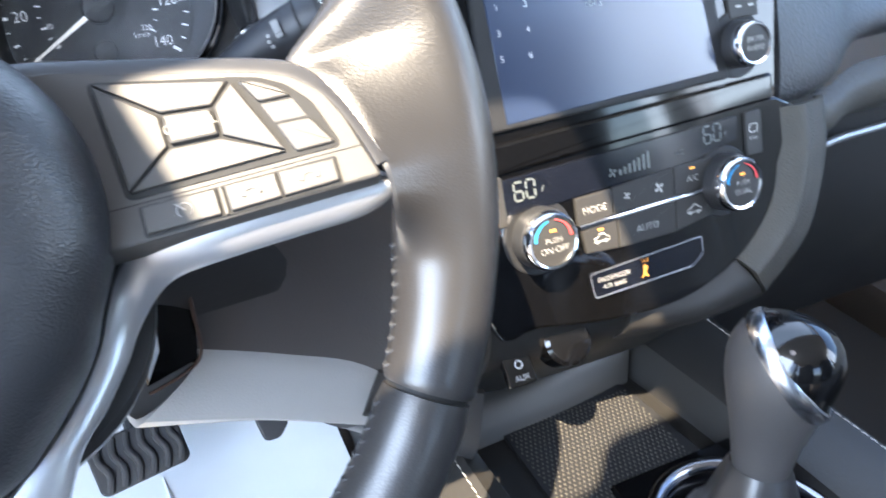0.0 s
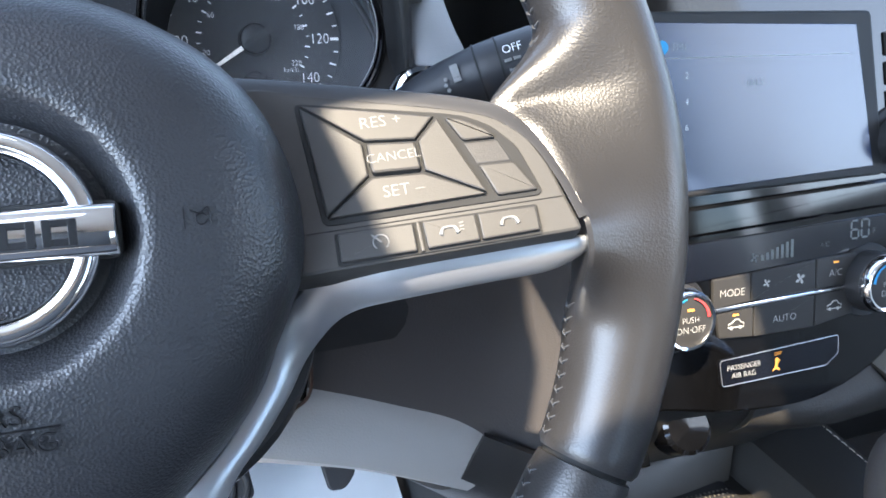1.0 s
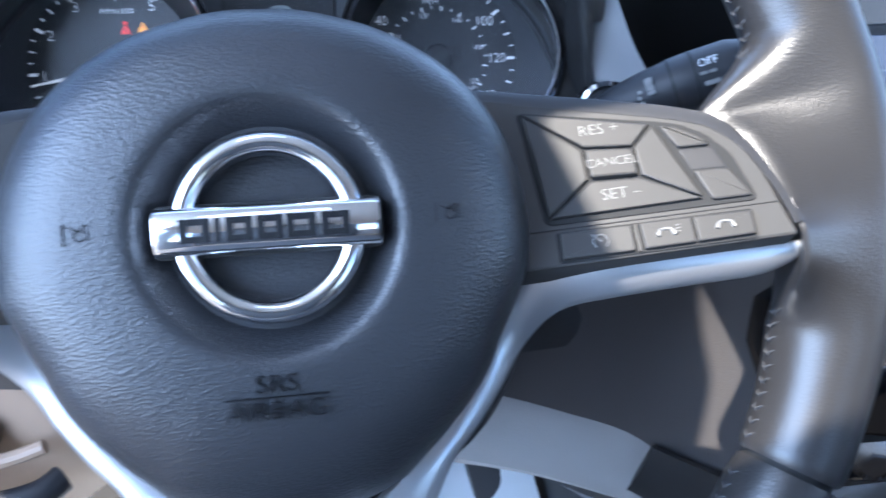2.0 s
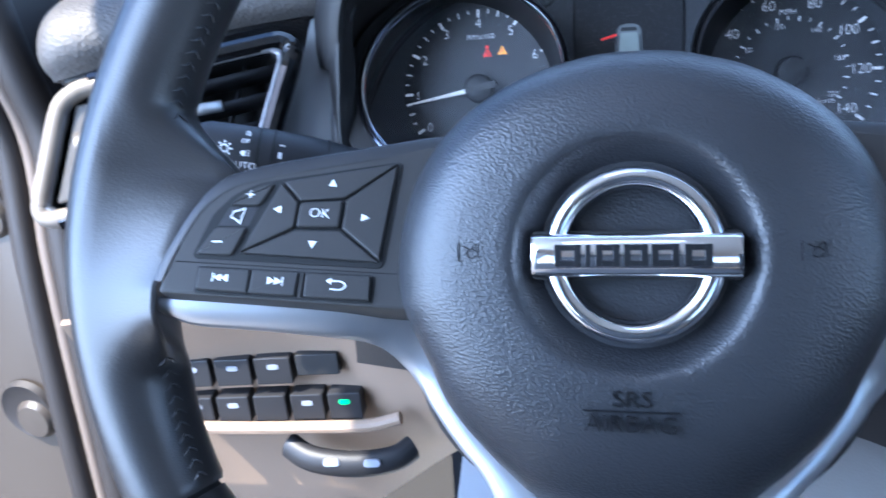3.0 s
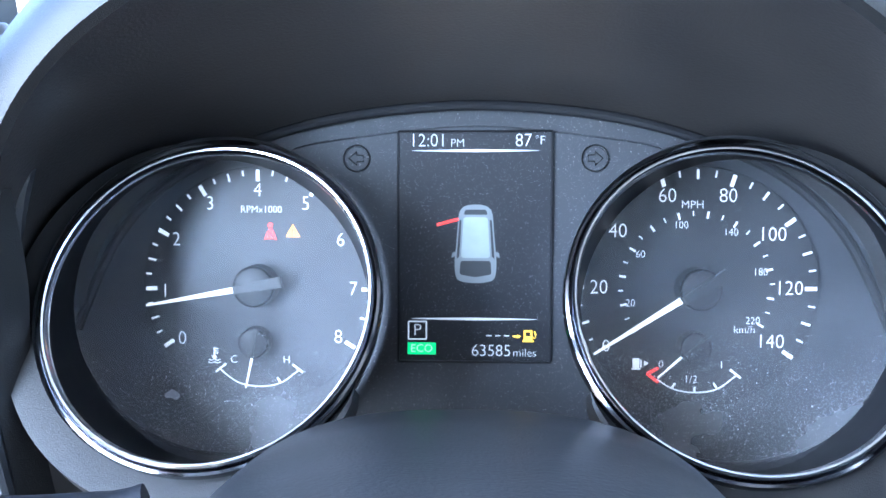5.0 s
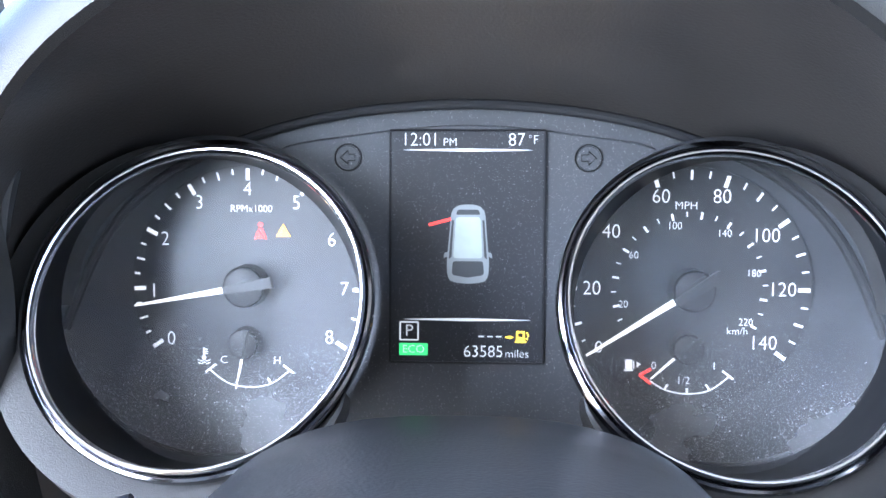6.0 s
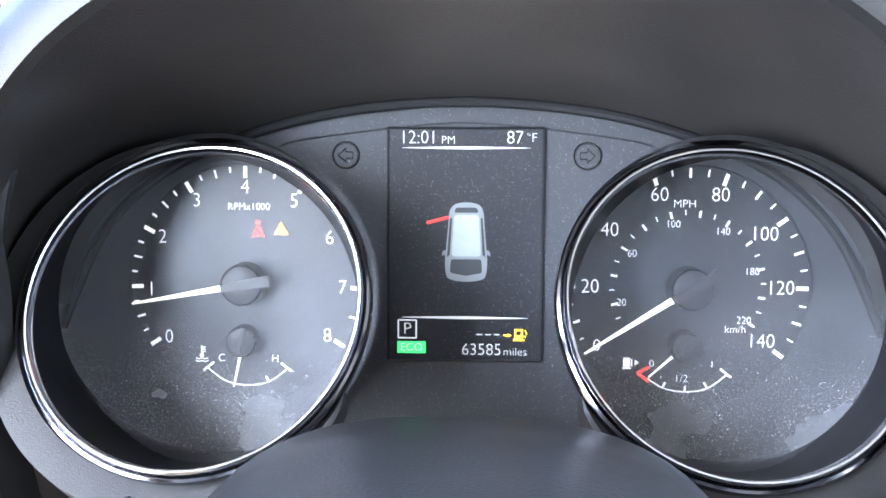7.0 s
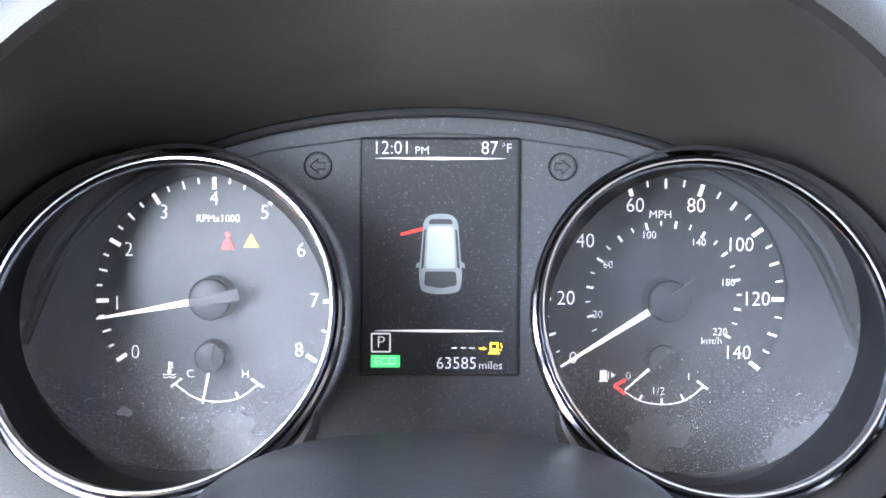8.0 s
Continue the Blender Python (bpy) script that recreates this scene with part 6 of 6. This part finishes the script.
for k in range(9):
    u = k / 8
    boot.append([KB @ Vector(((0.0150 + 0.024 * u ** 1.2 + 0.0026 * math.sin(7 * a + 3 * u) * u) * math.cos(a), (0.0160 + 0.028 * u ** 1.2 + 0.0026 * math.sin(7 * a + 3 * u) * u) * math.sin(a), 0.004 - 0.062 * u + 0.003 * math.sin(10 * u))) for a in np.linspace(0, 2 * math.pi, 49)[:-1]])
part("boot", loft(boot), LEATHER, shift, "creased black leather boot")
part("boot_ring", tube([Vector((0.354 + 0.056 * math.cos(a), 0.000 + 0.066 * math.sin(a), -0.288)) for a in np.linspace(0, 2 * math.pi, 49)[:-1]], 0.005, 12, True), DARKCHROME, shift, "dark chrome boot ring")
part("selector_plate", plate([(0.300, -0.12), (0.452, -0.12), (0.446, 0.080), (0.310, 0.080)], pose(0, 0, -0.292), 0.008, 0.002), GLOSS, shift)

# ---------------------------------------------------------------- left vent
vent = thing("air_vent", (-0.23, 0.17, 0.0), "air vent with dark slats in a silver frame", "air vent")
TR, BR, TL, BL = Vector((-0.1770, 0.2060, 0.0290)), Vector((-0.1900, 0.1640, -0.0260)), Vector((-0.2780, 0.1560, 0.0190)), Vector((-0.2920, 0.1300, -0.0380))


def quad(u, v, n=0.0):
    p = (TL.lerp(TR, u)).lerp(BL.lerp(BR, u), v)
    return p + VN * n


VN = (BL - TL).cross(TR - TL).normalized()
VN = VN if VN.y < 0 else -VN
loop = [quad(u, v) for u, v in ((0.13, 0), (0.5, 0), (0.87, 0), (0.945, 0.025), (0.987, 0.085), (1, 0.2), (1, 0.5), (1, 0.8), (0.987, 0.915), (0.945, 0.975), (0.87, 1), (0.5, 1), (0.13, 1), (0.055, 0.975), (0.013, 0.915), (0, 0.8), (0, 0.5), (0, 0.2), (0.013, 0.085), (0.055, 0.025))]
part("frame", tube(spline(loop, 3, True), 0.0021, 10, True), FRAMEGREY, vent, "dull silver vent frame")
out = [quad(0.5, 0.5) + (p - quad(0.5, 0.5)) * 1.10 - VN * 0.002 for p in loop]
part("surround", tube(spline(out[0:13], 3), 0.0058, 10), GLOSS, vent)
part("end_frame", tube(spline([quad(0.5, 0.5) + (loop[k % 20] - quad(0.5, 0.5)) * 1.06 - VN * 0.001 for k in range(11, 22)], 3), 0.0050, 12), VENTFRAME, vent, "silver frame's outer end, tinted tan for warm sun")
inn = [quad(0.5, 0.5) + (p - quad(0.5, 0.5)) * 0.97 for p in loop]
part("duct", loft([inn, [p - VN * 0.016 for p in inn], [quad(0.5, 0.5) + (p - quad(0.5, 0.5)) * 0.85 - VN * 0.045 for p in inn]], True, (False, True)), BLACK, vent)
for k in range(4):
    v = 0.16 + 0.23 * k
    a, b = quad(0.02, v, -0.006), quad(0.98, v, -0.006)
    d = (VN * -0.016 + Vector((0, 0, -0.004)))
    t = Vector((0, 0, 0.0016))
    part("slat", loft([[a - t, a + t, a + d + t * 0.6, a + d - t * 0.6], [b - t, b + t, b + d + t * 0.6, b + d - t * 0.6]], True, (True, True)), SMOOTH, vent)
for k in range(4):
    u = 0.2 + 0.2 * k
    a, b = quad(u, 0.02, -0.024), quad(u, 0.98, -0.024)
    t = Vector((0.0009, 0, 0))
    d = VN * -0.014
    part("vane", loft([[a - t, a + t, a + d + t, a + d - t], [b - t, b + t, b + d + t, b + d - t]], True, (True, True)), SMOOTH, vent)
m = quad(0.66, 0.39, -0.004)
part("slider", tube([m - Vector((0.010, 0.004, 0)), m + Vector((0.010, 0.004, 0.001))], 0.0032, 10, squash=(1, 1.0)), SATIN, vent, "silver vent slider")
# thumb wheel in its grey panel at the vent's outer end
def vent_block(u0, u1, v0, v1, n0, n1):
    q = [(u0, v0), (u1, v0), (u1, v1), (u0, v1)]
    return loft([[quad(u, v, n1) for u, v in q], [quad(u, v, n0 - 0.0006) for u, v in q], [quad(u + (0.5 * (u0 + u1) - u) * 0.06, v + (0.5 * (v0 + v1) - v) * 0.04, n0) for u, v in q]], True, (True, True))


tw = part("thumb_wheel_panel", vent_block(0.05, 0.26, 0.10, 0.90, -0.0010, -0.010), VENTGREY, vent, "grey panel with a thumb wheel slot")
part("wheel_slot", vent_block(0.09, 0.20, 0.24, 0.76, -0.0004, -0.004), GAP, tw)
c0 = quad(0.145, 0.5, -0.006)
ax_ = (quad(0.20, 0.5) - quad(0.09, 0.5)).normalized()
part("thumb_wheel", tube([c0 - ax_ * 0.0042, c0 - ax_ * 0.0036, c0 + ax_ * 0.0036, c0 + ax_ * 0.0042], lambda u: 0.0105 if u in (0.0, 1.0) else 0.0112, 28, squash=(1, 1)), VENTGREY, tw)
# dash face round the vent
sheet([[(-0.302, 0.190, 0.018), (-0.290, 0.178, 0.022), (-0.23, 0.200, 0.033), (-0.165, 0.238, 0.040)],
       [(-0.302, 0.195, 0.000), (-0.295, 0.205, 0.010), (-0.23, 0.235, 0.012), (-0.165, 0.260, 0.010)],
       [(-0.302, 0.192, -0.03), (-0.298, 0.200, -0.03), (-0.23, 0.220, -0.03), (-0.165, 0.240, -0.03)],
       [(-0.302, 0.160, -0.056), (-0.292, 0.146, -0.056), (-0.23, 0.164, -0.058), (-0.170, 0.176, -0.060)],
       [(-0.306, 0.165, -0.110), (-0.296, 0.160, -0.110), (-0.23, 0.168, -0.112), (-0.140, 0.178, -0.112)]], SOFT, "dash_face", dash)
# lower left panel with two rows of switches
lowp = thing("lower_dash_panel", (-0.22, 0.19, -0.17), "grey-brown lower dash panel with two rows of switches", "dash panel")
SYMBOL = material("switch_symbol_print", (0.22, 0.24, 0.29), 0.5)
BROWN = material("grey_brown_plastic", (0.250, 0.180, 0.126), 0.5, grain=0.35, grain_scale=1000)
SW = tilted(-0.198, 0.186, -0.180, 4, 7)
sheet([[(-0.318, 0.146, -0.110), (-0.28, 0.155, -0.110), (-0.20, 0.170, -0.112), (-0.120, 0.176, -0.112), (-0.070, 0.180, -0.112)],
       [(-0.320, 0.162, -0.150), (-0.28, 0.172, -0.150), (-0.20, 0.188, -0.148), (-0.120, 0.186, -0.148), (-0.070, 0.180, -0.148)],
       [(-0.322, 0.180, -0.215), (-0.28, 0.186, -0.215), (-0.20, 0.198, -0.215), (-0.120, 0.196, -0.205), (-0.070, 0.188, -0.195)],
       [(-0.324, 0.200, -0.300), (-0.28, 0.205, -0.300), (-0.20, 0.210, -0.300), (-0.120, 0.230, -0.255), (-0.070, 0.230, -0.225)]], BROWN, "panel_skin", lowp)
for r, x0, pitch in ((0, -0.0895, 0.0255), (1, -0.0660, 0.0235)):
    for k in range(5):
        x, y = x0 + pitch * k, 0.0208 - 0.0256 * r
        if r == 0 and k == 4:
            part("blank_cover", plate(rrect(0.026, 0.014, 0.001, cx=x + 0.002, cy=y + 0.003), SW, 0.01, 0.0006, 0.0060), BLACK, lowp)
            continue
        f = SW @ pose(x, y, 0.0045)
        sw = part("switch", plate(rrect(pitch - 0.0030, 0.0180, 0.0012), f, 0.012, 0.0008, 0.0020), SMOOTH, lowp)
        part("switch_ledge", plate(rrect(pitch - 0.0040, 0.0050, 0.0010, cy=-0.0078), f @ pose(0, 0, 0.0, 18), 0.006, 0.0008, 0.0040), BROWN if r == 0 else SMOOTH, sw)
        mk = GREEN if (r, k) == (1, 4) else SYMBOL
        if (r, k) != (1, 2):
            part("switch_symbol", plate(rrect(0.0068, 0.0034, 0.0012, cy=0.0030), f, 0.0004, 0.0001, 0.0024), mk, sw)
ledge = part("ledge", tube(spline([SW @ Vector((x, y, 0.010)) for x, y in ((-0.120, -0.0100), (-0.050, -0.0150), (0.0, -0.0165), (0.040, -0.0165), (0.062, -0.0120))], 8), 0.0040, 10), BROWN, lowp)
part("panel_seam", tube(spline([SW @ Vector((x, y, z)) for x, y, z in ((-0.110, 0.044, 0.002), (-0.060, 0.050, -0.004), (0.0, 0.056, -0.008), (0.050, 0.058, -0.008))], 8), 0.0009, 6), GAP, lowp)
lev = thing("bonnet_release", (-0.185, 0.19, -0.235), "dark release handle with white symbols under the dash", "release lever")
part("handle", tube(spline([SW @ Vector((x, y, z)) for x, y, z in ((-0.012, -0.0330, 0.004), (0.004, -0.0380, 0.012), (0.030, -0.0405, 0.015), (0.054, -0.0400, 0.012), (0.066, -0.0370, 0.004))], 6), 0.0085, 14, squash=(0.8, 1.0)), SMOOTH, lev)
for x, y in ((0.018, -0.0352), (0.043, -0.0364)):
    part("handle_symbol", plate(rrect(0.0100, 0.0046, 0.002), SW @ pose(x, y, 0.0212, -14), 0.003, 0.0002), SYMBOL, lev)

# ---------------------------------------------------------------- door opening, pillar, door
shell = thing("car_body", (0, 0, 0.2), "beige painted car body with pillars, roof lining and windows", "car body")
JAMB = ((0.135, 0.160), (0.09, 0.190), (0.03, 0.2015), (-0.02, 0.210), (-0.09, 0.197), (-0.16, 0.188), (-0.24, 0.180), (-0.40, 0.165), (-0.62, 0.15))
rows_ = [[(-0.350, y0 + 0.030, z), (-0.366, y0 + 0.006, z), (-0.385, y0 + 0.002, z), (-0.43, y0 + 0.004, z), (-0.52, y0 + 0.012, z), (-0.66, y0 + 0.03, z)] for z, y0 in JAMB]
sheet(rows_, BODY, "hinge_pillar", shell, "beige painted door pillar")
for y, z in ((0.2055, 0.0216), (0.2040, -0.0644), (0.184, -0.205)):
    hm = pose(-0.395, y, z, 90, 0, -4)
    part("hinge_bolt", lathe([(0.0001, 0.0060), (0.012, 0.0055), (0.0150, 0.0020), (0.0160, -0.004)], hm, 28), BODY, shell)
    # dark disc set off from the bolt: recess with its crescent shadow painted in
    part("bolt_recess_shadow", lathe([(0.0001, 0.0014), (0.0190, 0.0016), (0.0205, 0.0026), (0.0225, -0.002)], hm @ pose(-0.005, 0.006, 0), 28), SEAL, shell)
seal = thing("door_seal", (-0.36, 0.2, 0), "dark rubber door seal along the pillar", "door seal")
TAN = material("seal_trim_tan", (0.13, 0.10, 0.078), 0.6, vary=0.1)
for nm, x, dy, r, mt in (("lip", -0.340, -0.002, 0.0110, SEAL), ("trim_cord", -0.354, -0.004, 0.0046, TAN), ("flange", -0.368, -0.004, 0.0088, SEAL)):
    part(nm, tube(spline([(x, y0 + dy, z) for z, y0 in JAMB[:-1]], 6), r, 12), mt, seal)
sheet([[(-0.300, 0.20, 0.05), (-0.303, 0.30, 0.07), (-0.32, 0.60, 0.06)], [(-0.303, 0.20, -0.03), (-0.306, 0.30, -0.03), (-0.32, 0.60, -0.03)], [(-0.306, 0.18, -0.11), (-0.308, 0.30, -0.11), (-0.32, 0.60, -0.11)], [(-0.322, 0.21, -0.30), (-0.322, 0.30, -0.30), (-0.325, 0.60, -0.30)]], SEAL, "end_panel", dash)
# black sheet added behind the dash so no daylight shows through its gaps
sheet([[(-0.31, 0.320, 0.055), (0.0, 0.322, 0.06), (0.31, 0.320, 0.055)], [(-0.31, 0.318, -0.10), (0.0, 0.318, -0.10), (0.31, 0.318, -0.10)], [(-0.31, 0.300, -0.26), (0.0, 0.318, -0.19), (0.24, 0.300, -0.24)]], BLACK, "gap_backing", dash)
sheet([[(-0.342, y0 + 0.004, z), (-0.346, y0 + 0.10, z), (-0.352, 0.60, z)] for z, y0 in JAMB[0:4]], SEAL, "pillar_trim", shell, "dark inner trim at the foot of the front pillar")

# ---------------------------------------------------------------- foot well
well = thing("foot_well", (0.0, 0.45, -0.55), "dark carpeted driver's foot well", "floor")
tagged(well, kind="structure")
sheet([[(-0.36, -0.60, -0.60), (0.0, -0.60, -0.60), (0.28, -0.60, -0.60)], [(-0.36, 0.20, -0.60), (0.0, 0.20, -0.60), (0.24, 0.20, -0.60)], [(-0.36, 0.50, -0.60), (0.0, 0.50, -0.60), (0.24, 0.50, -0.60)], [(-0.36, 0.75, -0.40), (0.0, 0.75, -0.40), (0.24, 0.75, -0.40)], [(-0.36, 0.80, 0.05), (0.0, 0.80, 0.05), (0.24, 0.80, 0.05)]], CARPET, "carpet", well)
sheet([[(0.26, -0.60, -0.62), (0.26, 0.2, -0.62), (0.26, 0.8, -0.60)], [(0.25, -0.60, -0.40), (0.25, 0.2, -0.40), (0.25, 0.8, -0.35)], [(0.225, -0.30, -0.275), (0.225, 0.19, -0.275), (0.225, 0.8, -0.05)]], CARPET, "tunnel_side", well)
paper = thing("floor_protector", (0.10, 0.42, -0.55), "white paper floor protector lying in the foot well", "floor protector")
sheet([[(-0.20, 0.12, -0.588), (0.02, 0.12, -0.586), (0.13, 0.12, -0.588), (0.245, 0.12, -0.582)], [(-0.20, 0.34, -0.586), (0.02, 0.34, -0.580), (0.13, 0.34, -0.584), (0.245, 0.34, -0.578)], [(-0.20, 0.50, -0.570), (0.02, 0.50, -0.560), (0.13, 0.50, -0.566), (0.245, 0.50, -0.556)], [(-0.20, 0.62, -0.500), (0.02, 0.62, -0.490), (0.13, 0.62, -0.496), (0.245, 0.62, -0.490)], [(-0.20, 0.70, -0.40), (0.02, 0.70, -0.39), (0.13, 0.70, -0.396), (0.245, 0.70, -0.39)]], PAPER, "sheet", paper, thick=0.0008)
part("crease", tube(spline([(0.04, 0.20, -0.583), (0.06, 0.34, -0.580), (0.05, 0.50, -0.561)], 6), 0.0016, 8), PAPER, paper)
brake = thing("brake_pedal", (0.037, 0.43, -0.46), "ribbed black rubber brake pedal", "pedal")
BP = tilted(0.0370, 0.4300, -0.4560, 38, 0) @ pose(0, 0, 0, 0, 0, 8)
part("pad", plate(rrect(0.085, 0.052, 0.008), BP, 0.010, 0.002), RUBBER, brake)
for k in range(6):
    x = -0.034 + 0.0135 * k
    part("rib", tube(spline([BP @ Vector((x + 0.004, 0.023, 0)), BP @ Vector((x, 0.008, 0.001)), BP @ Vector((x + 0.005, -0.008, 0.001)), BP @ Vector((x, -0.023, 0))], 5), 0.0036, 8), RUBBER, brake)
part("arm", tube(spline([BP @ Vector((0, 0, -0.008)), (0.037, 0.50, -0.40), (0.037, 0.54, -0.22), (0.037, 0.55, -0.10)], 6), 0.008, 10), BLACK, brake)
acc = thing("accelerator_pedal", (0.165, 0.44, -0.46), "black rubber accelerator pedal", "pedal")
AP = tilted(0.1640, 0.4380, -0.4650, 40, 0)
part("pad", plate(rounded([(-0.020, 0.024), (0.018, 0.022), (0.018, -0.012), (0.006, -0.026), (-0.010, -0.026)], 0.006), AP, 0.008, 0.002), RUBBER, acc)
part("arm", tube(spline([AP @ Vector((0, 0.015, -0.006)), (0.165, 0.52, -0.40), (0.165, 0.58, -0.25)], 6), 0.006, 10), BLACK, acc)
bracket = thing("column_bracket", (0.088, 0.19, -0.165), "black column bracket with a brown edge under the dash", "bracket")
BRK = material("brown_plastic", (0.05, 0.028, 0.02), 0.4)
part("plate", loft([[Vector((0.078, 0.165, -0.125)), Vector((0.094, 0.170, -0.125)), Vector((0.094, 0.21, -0.125)), Vector((0.078, 0.21, -0.125))], [Vector((0.076, 0.165, -0.165)), Vector((0.096, 0.170, -0.160)), Vector((0.096, 0.21, -0.160)), Vector((0.076, 0.21, -0.165))], [Vector((0.066, 0.166, -0.186)), Vector((0.094, 0.170, -0.180)), Vector((0.094, 0.21, -0.180)), Vector((0.066, 0.21, -0.186))]], True, (True, True)), GLOSS, bracket)
part("edge", tube(spline([(0.0965, 0.168, -0.110), (0.0965, 0.168, -0.150), (0.096, 0.169, -0.176), (0.086, 0.169, -0.186), (0.066, 0.170, -0.194)], 6), 0.0010, 8), BRK, bracket)

# ---------------------------------------------------------------- body round the cabin
RZ = 0.50


def holed_plate(outer, hole, z, thick):
    """A flat slab with an opening through it."""
    bm = bmesh.new()
    layers = []
    for h in (z, z + thick):
        loops = []
        for o in (outer, hole):
            vs = [bm.verts.new((p[0], p[1], h)) for p in o]
            loops.append([bm.edges.new((vs[i - 1], vs[i])) for i in range(len(vs))])
        bmesh.ops.triangle_fill(bm, use_beauty=True, edges=loops[0] + loops[1])
        layers.append(loops)
    for a, b in zip(*layers):
        bmesh.ops.bridge_loops(bm, edges=a + b)
    return bm


# unseen opening added to the roof; its outline shapes the sun patch inside
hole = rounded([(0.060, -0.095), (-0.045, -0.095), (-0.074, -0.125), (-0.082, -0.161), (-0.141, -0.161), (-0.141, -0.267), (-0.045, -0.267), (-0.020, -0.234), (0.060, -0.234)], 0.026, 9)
part("roof", holed_plate(rrect(1.60, 1.90, 0.10, 8, 0.343, -0.80), hole, RZ, 0.04), LINING, shell, "pale roof with an added opening that shapes the sun patch")
for s, x0 in ((-1, -0.40), (1, 1.09)):
    part("front_pillar", tube(spline([(x0, 0.10, RZ), (x0 - s * 0.005, 0.42, 0.32), (x0 - s * 0.01, 0.78, 0.08)], 6), 0.035, 12), LINING, shell)
    part("middle_pillar", tube(spline([(x0, -0.80, RZ), (x0 + s * 0.01, -0.72, 0.0), (x0 + s * 0.02, -0.72, -0.62)], 6), 0.06, 12, squash=(1.0, 0.7)), LINING, shell)
    part("rear_pillar", tube([(x0, -1.70, RZ), (x0, -1.80, -0.62)], 0.12, 12), LINING, shell)
    part("sill", slab(0.12, 2.7, 0.14, pose(x0, -0.50, -0.62), 0.02), BODY, shell)
part("rear_door", slab(0.06, 0.98, 0.60, pose(-0.41, -1.26, -0.30), 0.02), LINING, shell)
part("passenger_door", slab(0.06, 2.5, 0.62, pose(1.11, -0.50, -0.29), 0.02), LINING, shell)
part("tail_gate", slab(1.5, 0.06, 0.62, pose(0.345, -1.80, -0.29), 0.02), LINING, shell)
part("passenger_floor", slab(0.90, 2.6, 0.04, pose(0.67, -0.5, -0.64), 0.01), CARPET, shell)
part("bulkhead", slab(1.5, 0.04, 0.72, pose(0.345, 0.86, -0.26), 0.01), BLACK, shell)
wind = part("windscreen", loft([[Vector((-0.37, 0.80, 0.075)), Vector((0.0, 0.86, 0.085)), Vector((0.69, 0.86, 0.085)), Vector((1.06, 0.80, 0.075))], [Vector((-0.36, 0.12, RZ)), Vector((0.0, 0.16, RZ + 0.005)), Vector((0.69, 0.16, RZ + 0.005)), Vector((1.05, 0.12, RZ))]], False), PANE, shell)
facing(wind, (0, -0.5, -0.8)).visible_shadow = False
part("bonnet", slab(1.50, 0.90, 0.03, pose(0.345, 1.35, -0.02, -6), 0.015), BODY, shell)
# open driver's door, swung out on the front pillar
door = thing("driver_door", (-0.45, 0.25, -0.2), "driver's door standing wide open", "car door")
DM = pose(-0.50, 0.24, -0.22, 0, 0, 112)
part("panel", slab(0.07, 1.0, 0.62, DM @ pose(0, 0.5, 0) @ pose(0, 0, 0), 0.02), BODY, door)
# seats behind the camera
for x in (0.0, 0.69):
    seat = thing("front_seat", (x, -0.55, -0.35), "dark cloth front seat", "seat", group="front seats")
    part("cushion", slab(0.50, 0.52, 0.16, pose(x, -0.42, -0.34, 4), 0.04), SEATCLOTH, seat)
    part("backrest", slab(0.48, 0.14, 0.56, pose(x, -0.78, -0.02, -12), 0.04), SEATCLOTH, seat)
    part("headrest", slab(0.26, 0.10, 0.17, pose(x, -0.88, 0.34, -10), 0.03), SEATCLOTH, seat)
# tarmac all round
GROUND = material("tarmac", (0.16, 0.155, 0.15), 0.9, grain=0.8, grain_scale=300, vary=0.2, vary_scale=3)
bm = bmesh.new()
n = 24
xs = [math.copysign(abs(t) ** 3 * 600, t) for t in np.linspace(-1, 1, n)]
g = [[bm.verts.new((x, y, -0.95)) for y in xs] for x in xs]
for i in range(n - 1):
    for j in range(n - 1):
        bm.faces.new((g[i][j], g[i + 1][j], g[i + 1][j + 1], g[i][j + 1]))
tagged(link("ground", bm, GROUND), "grey tarmac ground round the car", "ground", kind="structure")
